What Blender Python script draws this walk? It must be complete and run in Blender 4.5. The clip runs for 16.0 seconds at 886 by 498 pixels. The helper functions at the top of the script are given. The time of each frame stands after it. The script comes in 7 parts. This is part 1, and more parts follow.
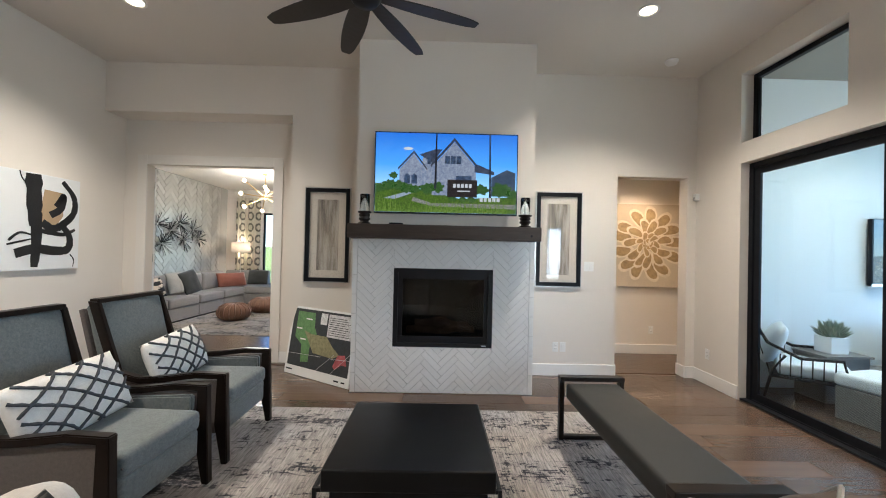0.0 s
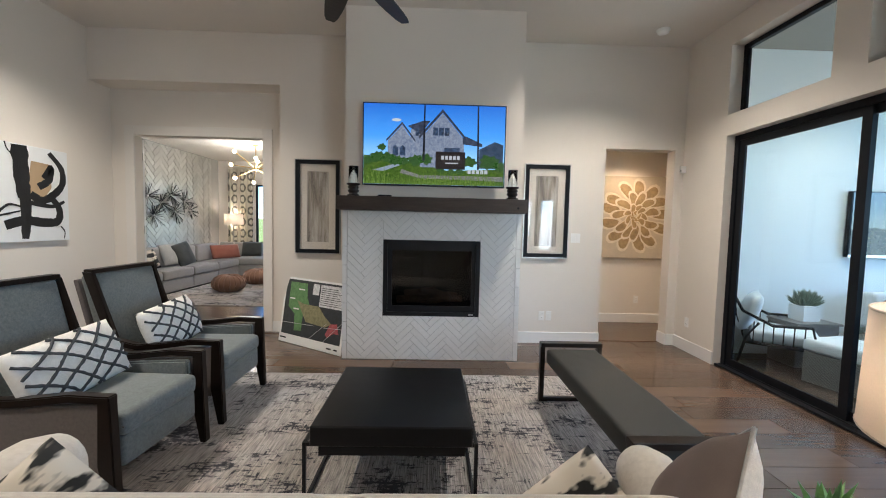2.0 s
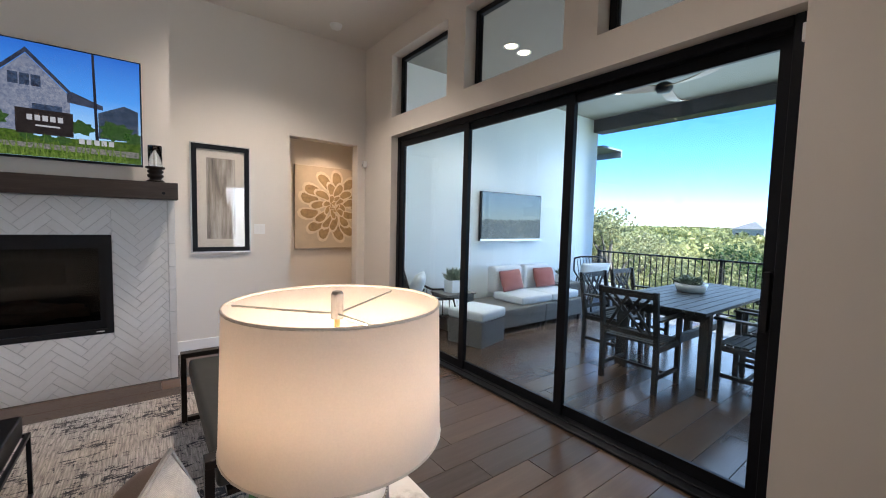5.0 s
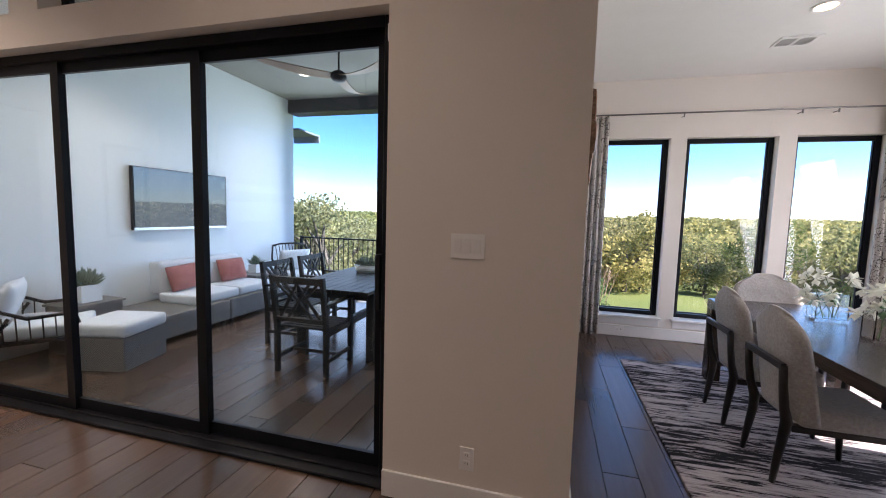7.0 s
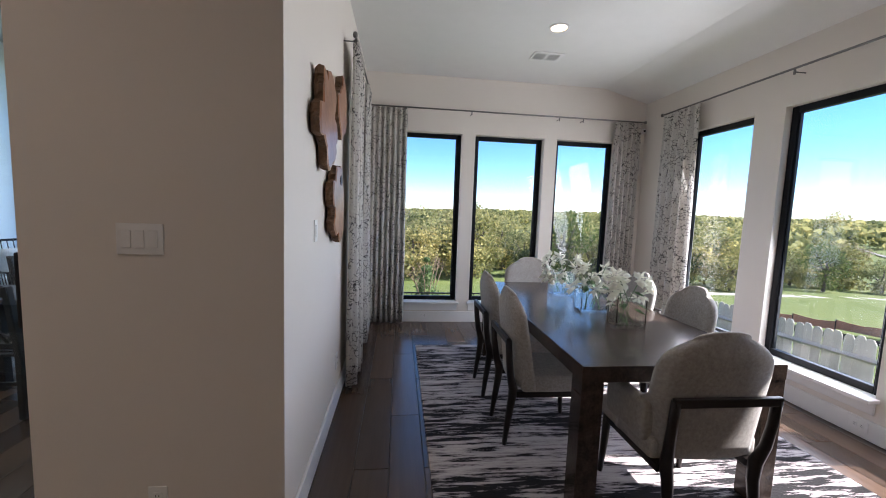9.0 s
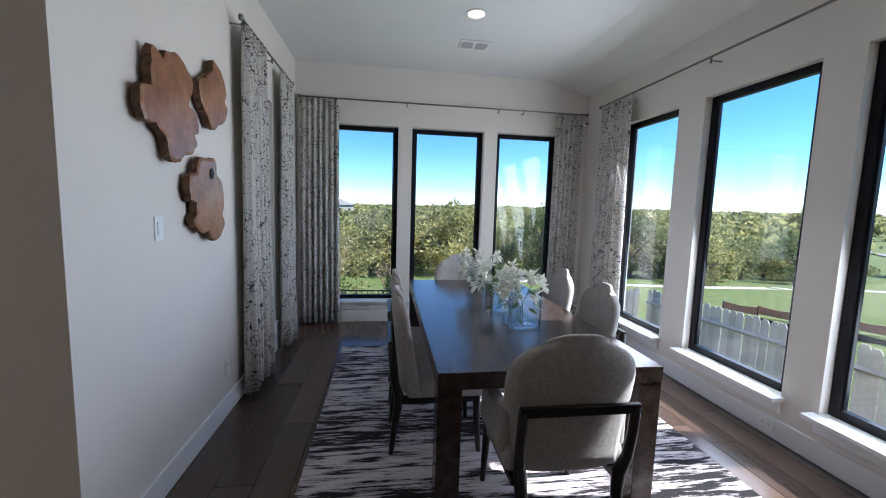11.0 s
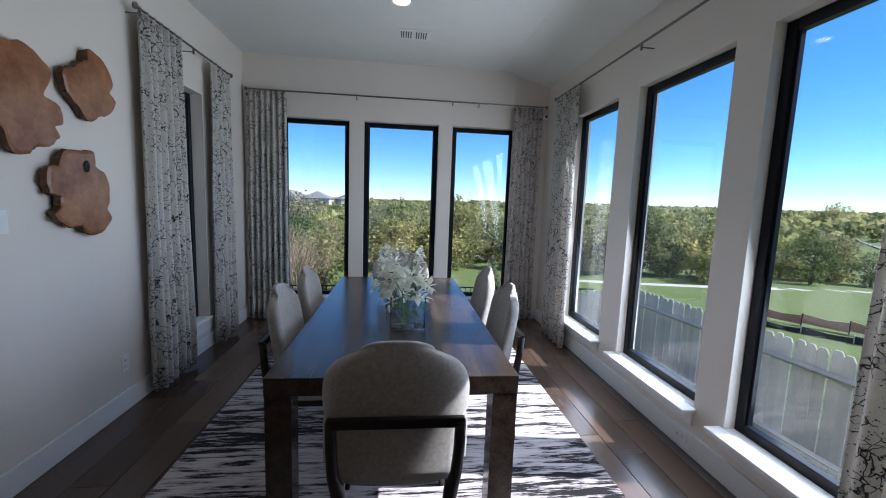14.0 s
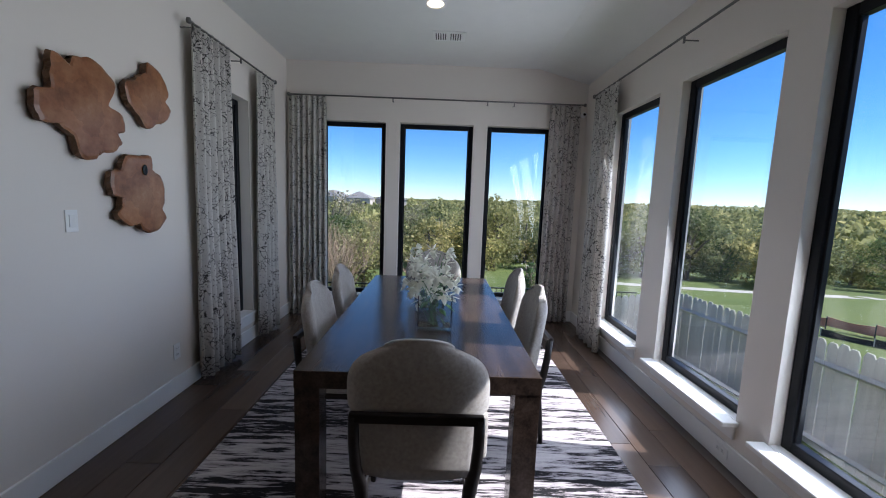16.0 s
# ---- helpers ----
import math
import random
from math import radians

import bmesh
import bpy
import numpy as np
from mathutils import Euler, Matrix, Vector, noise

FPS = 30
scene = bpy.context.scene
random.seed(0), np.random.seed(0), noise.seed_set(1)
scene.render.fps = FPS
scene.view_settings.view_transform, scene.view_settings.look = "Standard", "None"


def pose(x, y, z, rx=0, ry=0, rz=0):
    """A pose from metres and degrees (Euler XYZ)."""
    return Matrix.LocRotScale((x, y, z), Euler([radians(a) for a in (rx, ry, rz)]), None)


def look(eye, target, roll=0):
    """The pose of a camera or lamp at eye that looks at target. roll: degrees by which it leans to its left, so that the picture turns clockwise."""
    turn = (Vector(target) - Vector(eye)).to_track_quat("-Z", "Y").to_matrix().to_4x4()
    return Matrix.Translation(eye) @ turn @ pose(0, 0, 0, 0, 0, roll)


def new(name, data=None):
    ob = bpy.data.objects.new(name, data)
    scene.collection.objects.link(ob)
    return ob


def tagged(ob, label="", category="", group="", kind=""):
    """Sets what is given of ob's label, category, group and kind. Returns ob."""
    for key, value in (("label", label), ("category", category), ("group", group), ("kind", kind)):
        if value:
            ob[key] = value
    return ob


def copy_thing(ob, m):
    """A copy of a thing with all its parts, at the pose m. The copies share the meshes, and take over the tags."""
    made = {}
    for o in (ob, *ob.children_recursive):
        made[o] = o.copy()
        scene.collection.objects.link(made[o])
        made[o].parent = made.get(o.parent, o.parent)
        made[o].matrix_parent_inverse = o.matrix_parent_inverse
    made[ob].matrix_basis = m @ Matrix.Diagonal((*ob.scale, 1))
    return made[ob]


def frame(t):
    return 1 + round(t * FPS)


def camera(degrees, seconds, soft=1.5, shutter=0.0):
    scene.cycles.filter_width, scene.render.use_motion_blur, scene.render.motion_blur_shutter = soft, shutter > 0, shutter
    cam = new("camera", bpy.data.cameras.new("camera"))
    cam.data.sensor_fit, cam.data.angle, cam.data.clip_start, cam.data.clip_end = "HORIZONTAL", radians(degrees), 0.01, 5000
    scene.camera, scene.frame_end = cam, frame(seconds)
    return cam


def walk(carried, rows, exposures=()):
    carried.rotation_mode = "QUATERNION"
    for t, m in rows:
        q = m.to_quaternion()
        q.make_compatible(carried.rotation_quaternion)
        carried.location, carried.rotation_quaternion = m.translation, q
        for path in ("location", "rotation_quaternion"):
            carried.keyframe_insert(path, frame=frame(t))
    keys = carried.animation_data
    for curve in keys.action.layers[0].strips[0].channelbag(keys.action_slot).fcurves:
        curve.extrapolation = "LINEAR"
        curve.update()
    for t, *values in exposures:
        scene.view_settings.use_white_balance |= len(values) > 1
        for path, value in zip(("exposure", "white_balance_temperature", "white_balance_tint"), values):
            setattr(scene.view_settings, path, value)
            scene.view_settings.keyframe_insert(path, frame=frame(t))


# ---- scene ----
cam = camera(97.1, 16.0, 1.0)
PATH = [
    (0, (-0.044, -0.011, 1.453), (-0.017, 1.989, 1.472), 1.3),
    (0.5, (-0.044, -0.02, 1.45), (-0.017, 1.979, 1.422), 1.3),
    (1, (-0.04, -0.024, 1.45), (-0.016, 1.974, 1.383), 1.3),
    (1.5, (-0.028, -0.038, 1.454), (0.0, 1.959, 1.352), 1.4),
    (2, (0.033, -0.089, 1.452), (0.084, 1.906, 1.329), 1.3),
    (2.5, (0.131, -0.113, 1.445), (0.256, 1.878, 1.31), 1.2),
    (3, (0.253, -0.098, 1.437), (0.516, 1.88, 1.292), 1.2),
    (3.5, (0.391, -0.078, 1.446), (0.839, 1.865, 1.299), 1.3),
    (4, (0.513, -0.082, 1.461), (1.213, 1.785, 1.307), 1.3),
    (4.2, (0.562, -0.084, 1.454), (1.357, 1.745, 1.303), 1.3),
    (6.3, (1.128, -0.314, 1.466), (2.877, 0.644, 1.305), 1.6),
    (6.5, (1.168, -0.349, 1.476), (2.973, 0.494, 1.303), 1.6),
    (7, (1.298, -0.422, 1.469), (3.224, 0.088, 1.295), 1.6),
    (7.5, (1.425, -0.502, 1.473), (3.402, -0.264, 1.292), 2.0),
    (8, (1.495, -0.608, 1.475), (3.486, -0.611, 1.286), 2.0),
    (8.5, (1.516, -0.787, 1.47), (3.501, -0.933, 1.278), 2.1),
    (9, (1.528, -1.022, 1.47), (3.506, -1.248, 1.276), 2.1),
    (9.2, (1.533, -1.103, 1.469), (3.51, -1.339, 1.275), 2.1),
    (11.3, (1.607, -1.755, 1.489), (3.573, -2.049, 1.272), 1.7),
    (11.5, (1.589, -1.813, 1.499), (3.555, -2.109, 1.276), 1.7),
    (12, (1.588, -1.972, 1.484), (3.554, -2.265, 1.256), 1.8),
    (12.5, (1.618, -2.121, 1.492), (3.583, -2.407, 1.262), 1.8),
    (13, (1.638, -2.255, 1.5), (3.606, -2.528, 1.268), 1.9),
    (13.5, (1.633, -2.366, 1.503), (3.603, -2.619, 1.268), 2.0),
    (14, (1.625, -2.449, 1.508), (3.599, -2.665, 1.272), 2.1),
    (14.5, (1.606, -2.476, 1.52), (3.584, -2.647, 1.279), 2.1),
    (15, (1.597, -2.494, 1.516), (3.579, -2.608, 1.275), 2.1),
    (15.5, (1.597, -2.508, 1.522), (3.581, -2.573, 1.278), 2.1),
    (16, (1.603, -2.512, 1.515), (3.588, -2.532, 1.271), 2.1),
]
EXPOSURES = [(0, 2.58, 5850, 7), (2.5, 2.45, 5850, 8), (4.2, 2.33, 5950, 12), (6.5, 2.0, 6400, 21), (7.5, 2.1, 6600, 26), (9, 1.7, 6250, 18), (11.3, 1.45, 5650, 13), (13, 1.2, 5550, 12), (16, 0.93, 5750, 15)]
walk(cam, [(t, look(eye, target, roll)) for t, eye, target, roll in PATH], EXPOSURES)

# ---- world and sun ----
world = bpy.data.worlds.new("world")
scene.world = world
world.use_nodes = True
wn = world.node_tree.nodes
sky = wn.new("ShaderNodeTexSky")
sky.sky_type, sky.sun_disc = "NISHITA", False
sky.sun_elevation, sky.sun_rotation = radians(43.6), radians(186.0)
sky.air_density, sky.dust_density, sky.ozone_density = 0.8, 0.0, 5.0
wn["Background"].inputs["Strength"].default_value = 0.095
deep = wn.new("ShaderNodeHueSaturation")
deep.inputs["Saturation"].default_value = 1.2
world.node_tree.links.new(sky.outputs[0], deep.inputs["Color"])
world.node_tree.links.new(deep.outputs[0], wn["Background"].inputs["Color"])

sun = new("sun", bpy.data.lights.new("sun", "SUN"))
sun.data.energy, sun.data.angle, sun.data.color = 5.0, radians(0.5), (1.0, 0.95, 0.87)
sun.matrix_world = look((0, 0, 20), (0.115 * 5, 1.05 * 5, 15))


def area_lamp(name, eye, target, w, h, watts, colour):
    ob = new(name, bpy.data.lights.new(name, "AREA"))
    ob.data.shape, ob.data.size, ob.data.size_y = "RECTANGLE", w, h
    ob.data.energy, ob.data.color = watts, colour
    ob.matrix_world = look(eye, target)
    return ob


SKYBLUE = (0.80, 0.91, 1.0)
DAYWHITE = (0.93, 0.97, 1.0)
WARM = (1.0, 0.86, 0.70)
# daylight in the openings
area_lamp("daylight_patio", (7.80, 1.9, 1.7), (0, 1.9, 1.6), 4.4, 3.0, 25, SKYBLUE)
for wy in (-1.39, -2.43, -3.47):
    area_lamp("daylight_east", (6.59, wy, 1.36), (5.59, wy, 1.12), 0.74, 2.0, 0.45, (0.58, 0.80, 1.0))
for wx in (5.33, 4.18, 3.05):
    area_lamp("daylight_south", (wx, -4.30, 1.38), (wx, -3.30, 1.14), 0.74, 2.0, 9.5, DAYWHITE)


# ---- materials ----
class Nodes:
    """A short way to write node materials."""

    def __init__(self, name):
        self.mat = bpy.data.materials.new(name)
        self.mat.use_nodes = True
        self.n, self.l = self.mat.node_tree.nodes, self.mat.node_tree.links
        self.bsdf = self.n["Principled BSDF"]
        self.out = self.n["Material Output"]

    def add(self, kind, **inputs):
        node = self.n.new(kind)
        for key, value in inputs.items():
            self.put(value, node.inputs[key.replace("_", " ")])
        return node

    def put(self, value, socket):
        if isinstance(value, bpy.types.NodeSocket):
            self.l.new(value, socket)
        else:
            socket.default_value = value

    def set(self, **inputs):
        for key, value in inputs.items():
            self.put(value, self.bsdf.inputs[key.replace("_", " ")])

    def coords(self, scale=(1, 1, 1), kind="Object"):
        tc = self.n.new("ShaderNodeTexCoord")
        mp = self.add("ShaderNodeMapping", Vector=tc.outputs[kind], Scale=scale)
        return mp.outputs[0]

    def world(self, scale=(1, 1, 1)):
        geo = self.n.new("ShaderNodeNewGeometry")
        return self.add("ShaderNodeMapping", Vector=geo.outputs["Position"], Scale=scale).outputs[0]

    def noise(self, vec, scale, detail=4.0, rough=0.55):
        return self.add("ShaderNodeTexNoise", Vector=vec, Scale=scale, Detail=detail, Roughness=rough).outputs["Fac"]

    def ramp(self, fac, stops):
        node = self.add("ShaderNodeValToRGB", Fac=fac)
        el = node.color_ramp.elements
        while len(el) < len(stops):
            el.new(0.5)
        for e, (p, c) in zip(el, stops):
            e.position, e.color = p, (*c, 1) if len(c) == 3 else c
        return node.outputs["Color"]

    def mix(self, fac, a, b, blend="MIX"):
        node = self.n.new("ShaderNodeMix")
        node.data_type, node.blend_type = "RGBA", blend
        for value, socket in ((fac, node.inputs[0]), (a, node.inputs[6]), (b, node.inputs[7])):
            self.put((*value, 1) if isinstance(value, tuple) and len(value) == 3 else value, socket)
        return node.outputs[2]

    def math(self, op, a, b=0.0):
        node = self.n.new("ShaderNodeMath")
        node.operation = op
        self.put(a, node.inputs[0]), self.put(b, node.inputs[1])
        return node.outputs[0]

    def bump(self, height, strength=0.2, distance=0.01):
        self.set(Normal=self.add("ShaderNodeBump", Height=height, Strength=strength, Distance=distance).outputs[0])


def shade(c, f):
    return tuple(min(1.0, v * f) for v in c)


def plain(name, colour, rough=0.5, metal=0.0, vary=0.06, scale=6.0, bump=0.05, fine=120.0, dist=0.002, spec=0.5):
    """A surface with slight mottling at two scales and a fine relief."""
    m = Nodes(name)
    v = m.world()
    big, small = m.noise(v, scale), m.noise(v, fine, 3.0)
    tone = m.ramp(big, [(0.3, shade(colour, 1 - vary)), (0.7, shade(colour, 1 + vary))])
    tone = m.mix(0.25, tone, m.ramp(small, [(0.3, shade(colour, 1 - 1.5 * vary)), (0.7, shade(colour, 1 + 1.5 * vary))]))
    m.set(Base_Color=tone, Metallic=metal, Specular_IOR_Level=spec, Roughness=m.math("ADD", m.math("MULTIPLY", big, 0.16), rough - 0.08))
    if bump:
        m.bump(small, bump, dist)
    return m.mat


def weave(name, colour, dark, scale=420.0, rough=0.9, bump=0.35, mottled=0.0):
    """Woven cloth: crossing threads with slubs."""
    m = Nodes(name)
    v = m.coords()
    a = m.add("ShaderNodeTexWave", Vector=v, Scale=scale, Distortion=1.5)
    a.bands_direction = "Z"
    b = m.add("ShaderNodeTexWave", Vector=v, Scale=scale, Distortion=1.5)
    b.bands_direction = "DIAGONAL"
    t = m.math("MULTIPLY", a.outputs["Fac"], b.outputs["Fac"])
    slub = m.noise(v, 60.0, 5.0)
    f = m.math("ADD", m.math("MULTIPLY", t, 0.35), m.math("MULTIPLY", slub, 0.75))
    c = m.ramp(f, [(0.25, dark), (0.75, colour)])
    if mottled:
        c = m.mix(m.math("MULTIPLY", m.noise(v, 5.0), mottled), c, shade(dark, 0.8))
    m.set(Base_Color=c, Roughness=rough, Sheen_Weight=0.25)
    m.bump(f, bump, 0.0015)
    return m.mat


def wood(name, light, dark, axis=(1.5, 22, 22), rough=0.4, bump=0.12, per_object=False, coat=0.0, spec=0.35, even=0.5):
    m = Nodes(name)
    v = m.coords(axis)
    if per_object:
        info = m.n.new("ShaderNodeObjectInfo")
        shift = m.add("ShaderNodeVectorMath", Vector=v)
        shift.operation = "ADD"
        comb = m.add("ShaderNodeCombineXYZ", X=m.math("MULTIPLY", info.outputs["Random"], 37.0), Y=m.math("MULTIPLY", info.outputs["Random"], 91.0))
        m.l.new(comb.outputs[0], shift.inputs[1])
        v = shift.outputs[0]
    warp = m.noise(v, 1.2, 6.0, 0.65)
    fine = m.noise(v, 6.0, 8.0, 0.7)
    f = m.math("ADD", m.math("MULTIPLY", warp, 0.65), m.math("MULTIPLY", fine, 0.35))
    c = m.ramp(f, [(0.32, dark), (0.52, tuple((a + b) / 2 for a, b in zip(light, dark))), (0.68, light)])
    if per_object:
        c = m.mix(even, c, m.ramp(info.outputs["Random"], [(0.0, shade(dark, 0.9)), (0.5, tuple((a + b) / 2 for a, b in zip(light, dark))), (1.0, shade(light, 1.05))]))
    m.set(Base_Color=c, Roughness=m.math("ADD", m.math("MULTIPLY", fine, 0.2), rough - 0.1), Coat_Weight=coat, Specular_IOR_Level=spec)
    m.bump(f, bump, 0.003)
    return m.mat


def glass(name, colour=(1, 1, 1), rough=0.0):
    m = Nodes(name)
    m.set(Base_Color=(*colour, 1), Roughness=rough, Transmission_Weight=1.0, IOR=1.45)
    return m.mat


def pane_glass(name, tint):
    """Flat window glass: clear with a faint mirror, thin enough not to bend the view."""
    m = Nodes(name)
    clear = m.add("ShaderNodeBsdfTransparent", Color=(*tint, 1))
    gloss = m.add("ShaderNodeBsdfGlossy", Color=(1, 1, 1, 1), Roughness=0.0)
    face = m.add("ShaderNodeLayerWeight", Blend=0.5)
    fac = m.math("ADD", m.math("MULTIPLY", m.math("POWER", face.outputs["Facing"], 4.5), 0.45), 0.03)
    mixer = m.add("ShaderNodeMixShader", Fac=fac)
    m.l.new(clear.outputs[0], mixer.inputs[1]), m.l.new(gloss.outputs[0], mixer.inputs[2])
    m.l.new(mixer.outputs[0], m.out.inputs["Surface"])
    return m.mat


def glow(name, colour, strength):
    m = Nodes(name)
    m.set(Base_Color=(*colour, 1), Emission_Color=(*colour, 1), Emission_Strength=strength)
    return m.mat


def translucent(name, colour, strength=0.5):
    m = Nodes(name)
    v = m.coords()
    f = m.noise(v, 300.0, 2.0)
    c = m.ramp(f, [(0.2, shade(colour, 0.93)), (0.8, colour)])
    d = m.add("ShaderNodeBsdfDiffuse", Color=c)
    t = m.add("ShaderNodeBsdfTranslucent", Color=c)
    mixer = m.add("ShaderNodeMixShader", Fac=strength)
    m.l.new(d.outputs[0], mixer.inputs[1]), m.l.new(t.outputs[0], mixer.inputs[2])
    m.l.new(mixer.outputs[0], m.out.inputs["Surface"])
    return m.mat


WALL = plain("wall_paint", (0.74, 0.685, 0.62), 0.75, vary=0.02, scale=1.3, bump=0.12, fine=220, dist=0.001)
TRIM = plain("trim_paint", (0.80, 0.79, 0.77), 0.4, vary=0.015, scale=2, bump=0.02)
CEIL = plain("ceiling_paint", (0.70, 0.655, 0.60), 0.85, vary=0.02, scale=1.1, bump=0.15, fine=180, dist=0.001)
STUCCO = plain("white_stucco", (0.80, 0.82, 0.82), 0.85, vary=0.03, scale=2, bump=0.3, fine=90, dist=0.003)
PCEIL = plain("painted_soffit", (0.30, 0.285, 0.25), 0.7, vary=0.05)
BLACK = plain("black_frame", (0.008, 0.009, 0.012), 0.4, vary=0.2, bump=0.02, spec=0.18)
BLACKMETAL = plain("black_metal", (0.012, 0.012, 0.014), 0.42, metal=0.0, vary=0.2, spec=0.25)
CHROME = plain("brushed_steel", (0.55, 0.54, 0.52), 0.3, metal=1.0, vary=0.05)
BRASS = plain("brass", (0.62, 0.42, 0.18), 0.3, metal=1.0, vary=0.06)
WHITEPLASTIC = plain("white_plastic", (0.82, 0.81, 0.79), 0.4, vary=0.01)
GLASS = pane_glass("window_glass", (0.97, 0.985, 0.99))
SLIDERGLASS = pane_glass("tinted_glass", (0.85, 0.94, 0.98))
CLEAR = glass("clear_glass", (0.97, 1.0, 0.99))
FLOORWOOD = wood("plank_floor", (0.135, 0.088, 0.062), (0.050, 0.032, 0.023), (1.0, 18, 18), 0.23, 0.05, per_object=True, spec=0.5, even=0.68)
GROUT = plain("grout", (0.16, 0.13, 0.11), 0.8)
DARKWOOD = wood("espresso_wood", (0.020, 0.012, 0.009), (0.006, 0.004, 0.003), (3, 20, 3), 0.32, spec=0.22)
TABLEWOOD = wood("dark_ash_wood", (0.080, 0.056, 0.043), (0.014, 0.010, 0.009), (1.1, 13, 13), 0.20, 0.25, spec=0.4)
MANTELWOOD = wood("mantel_wood", (0.075, 0.055, 0.045), (0.03, 0.021, 0.017), (1.5, 20, 20), 0.45)
GREYCLOTH = weave("grey_blue_upholstery", (0.205, 0.225, 0.22), (0.10, 0.112, 0.112), 300, mottled=0.3)
SIDECLOTH = weave("brown_grey_upholstery", (0.13, 0.105, 0.095), (0.08, 0.064, 0.058), 300)
CREAM = weave("cream_upholstery", (0.74, 0.68, 0.60), (0.58, 0.52, 0.45), 300)
LINEN = weave("oatmeal_linen", (0.47, 0.435, 0.395), (0.26, 0.24, 0.215), 230, bump=0.6)
BENCHHIDE = plain("dark_grey_leather", (0.034, 0.034, 0.031), 0.55, vary=0.12, scale=9, bump=0.2, fine=300, spec=0.3)
BLACKHIDE = plain("black_leather", (0.005, 0.005, 0.006), 0.36, vary=0.3, scale=5, bump=0.25, fine=260, spec=0.3)


# ---- building helpers ----
def finish(bm, smooth=False):
    bmesh.ops.recalc_face_normals(bm, faces=bm.faces)
    for f in bm.faces:
        f.smooth = smooth
    return bm


def mesh_of(name, bm, material, smooth=False):
    finish(bm, smooth)
    me = bpy.data.meshes.new(name)
    bm.to_mesh(me)
    bm.free()
    me.materials.append(material)
    return me


def part(name, bm, material, parent=None, label="", smooth=False, m=None):
    """Links a bmesh as one mesh object under its thing."""
    ob = new(name, mesh_of(name, bm, material, smooth))
    ob.parent = parent
    if m is not None:
        ob.matrix_basis = m
    return tagged(ob, label)


def thing(name, label, category, m=None, group=""):
    ob = new(name)
    if m is not None:
        ob.matrix_basis = m
    return tagged(ob, label, category, group)


def structure(name, bm, material, label="", category="", smooth=False):
    return tagged(part(name, bm, material, None, "", smooth), label, category, "", "structure")


def box(x0, y0, z0, x1, y1, z1, bevel=0.0, bm=None, seg=2):
    """A block, its edges rounded by bevel."""
    b = bmesh.new()
    bmesh.ops.create_cube(b, size=1.0, matrix=Matrix.LocRotScale(((x0 + x1) / 2, (y0 + y1) / 2, (z0 + z1) / 2), None, (abs(x1 - x0), abs(y1 - y0), abs(z1 - z0))))
    if bevel:
        bmesh.ops.bevel(b, geom=b.edges[:], offset=bevel, segments=seg, affect="EDGES", profile=0.6)
    return join(bm, b) if bm is not None else b


def join(bm, other, m=None):
    if m is not None:
        other.transform(m)
    me = bpy.data.meshes.new("tmp")
    other.to_mesh(me)
    other.free()
    bm.from_mesh(me)
    bpy.data.meshes.remove(me)
    return bm


def lathe(profile, seg=32, bm=None, m=None):
    """A turned body from (radius, height) pairs."""
    b = bmesh.new()
    rings = []
    for r, z in profile:
        rings.append([b.verts.new((r * math.cos(2 * math.pi * i / seg), r * math.sin(2 * math.pi * i / seg), z)) for i in range(seg)] if r > 1e-5 else [b.verts.new((0, 0, z))])
    for a, c in zip(rings, rings[1:]):
        for i in range(seg):
            j = (i + 1) % seg
            if len(a) == 1 and len(c) == 1:
                continue
            if len(a) == 1:
                b.faces.new((a[0], c[i], c[j]))
            elif len(c) == 1:
                b.faces.new((a[i], a[j], c[0]))
            else:
                b.faces.new((a[i], a[j], c[j], c[i]))
    if m is not None:
        b.transform(m)
    return join(bm, b) if bm is not None else b


def tube(points, radius, seg=8, bm=None):
    """A round bar along points; radius may be one number or one for each point."""
    b = bmesh.new()
    pts = [Vector(p) for p in points]
    rings = []
    for i, p in enumerate(pts):
        d = (pts[min(i + 1, len(pts) - 1)] - pts[max(i - 1, 0)]).normalized()
        u = d.cross(Vector((0, 0, 1)) if abs(d.z) < 0.9 else Vector((1, 0, 0))).normalized()
        w = d.cross(u)
        r = radius[i] if isinstance(radius, (list, tuple)) else radius
        rings.append([b.verts.new(p + r * (math.cos(2 * math.pi * k / seg) * u + math.sin(2 * math.pi * k / seg) * w)) for k in range(seg)])
    for a, c in zip(rings, rings[1:]):
        for k in range(seg):
            b.faces.new((a[k], a[(k + 1) % seg], c[(k + 1) % seg], c[k]))
    b.faces.new(rings[0][::-1])
    b.faces.new(rings[-1])
    return join(bm, b) if bm is not None else b


def prism(outline, depth, m=None, bevel=0.0, bm=None):
    """A flat outline in x, z, made depth thick along y from 0 to -depth."""
    b = bmesh.new()
    f = b.faces.new([b.verts.new((x, 0, z)) for x, z in outline])
    out = bmesh.ops.extrude_face_region(b, geom=[f])
    bmesh.ops.translate(b, verts=[v for v in out["geom"] if isinstance(v, bmesh.types.BMVert)], vec=(0, -depth, 0))
    if bevel:
        bmesh.ops.bevel(b, geom=b.edges[:], offset=bevel, segments=2, affect="EDGES")
    if m is not None:
        b.transform(m)
    return join(bm, b) if bm is not None else b


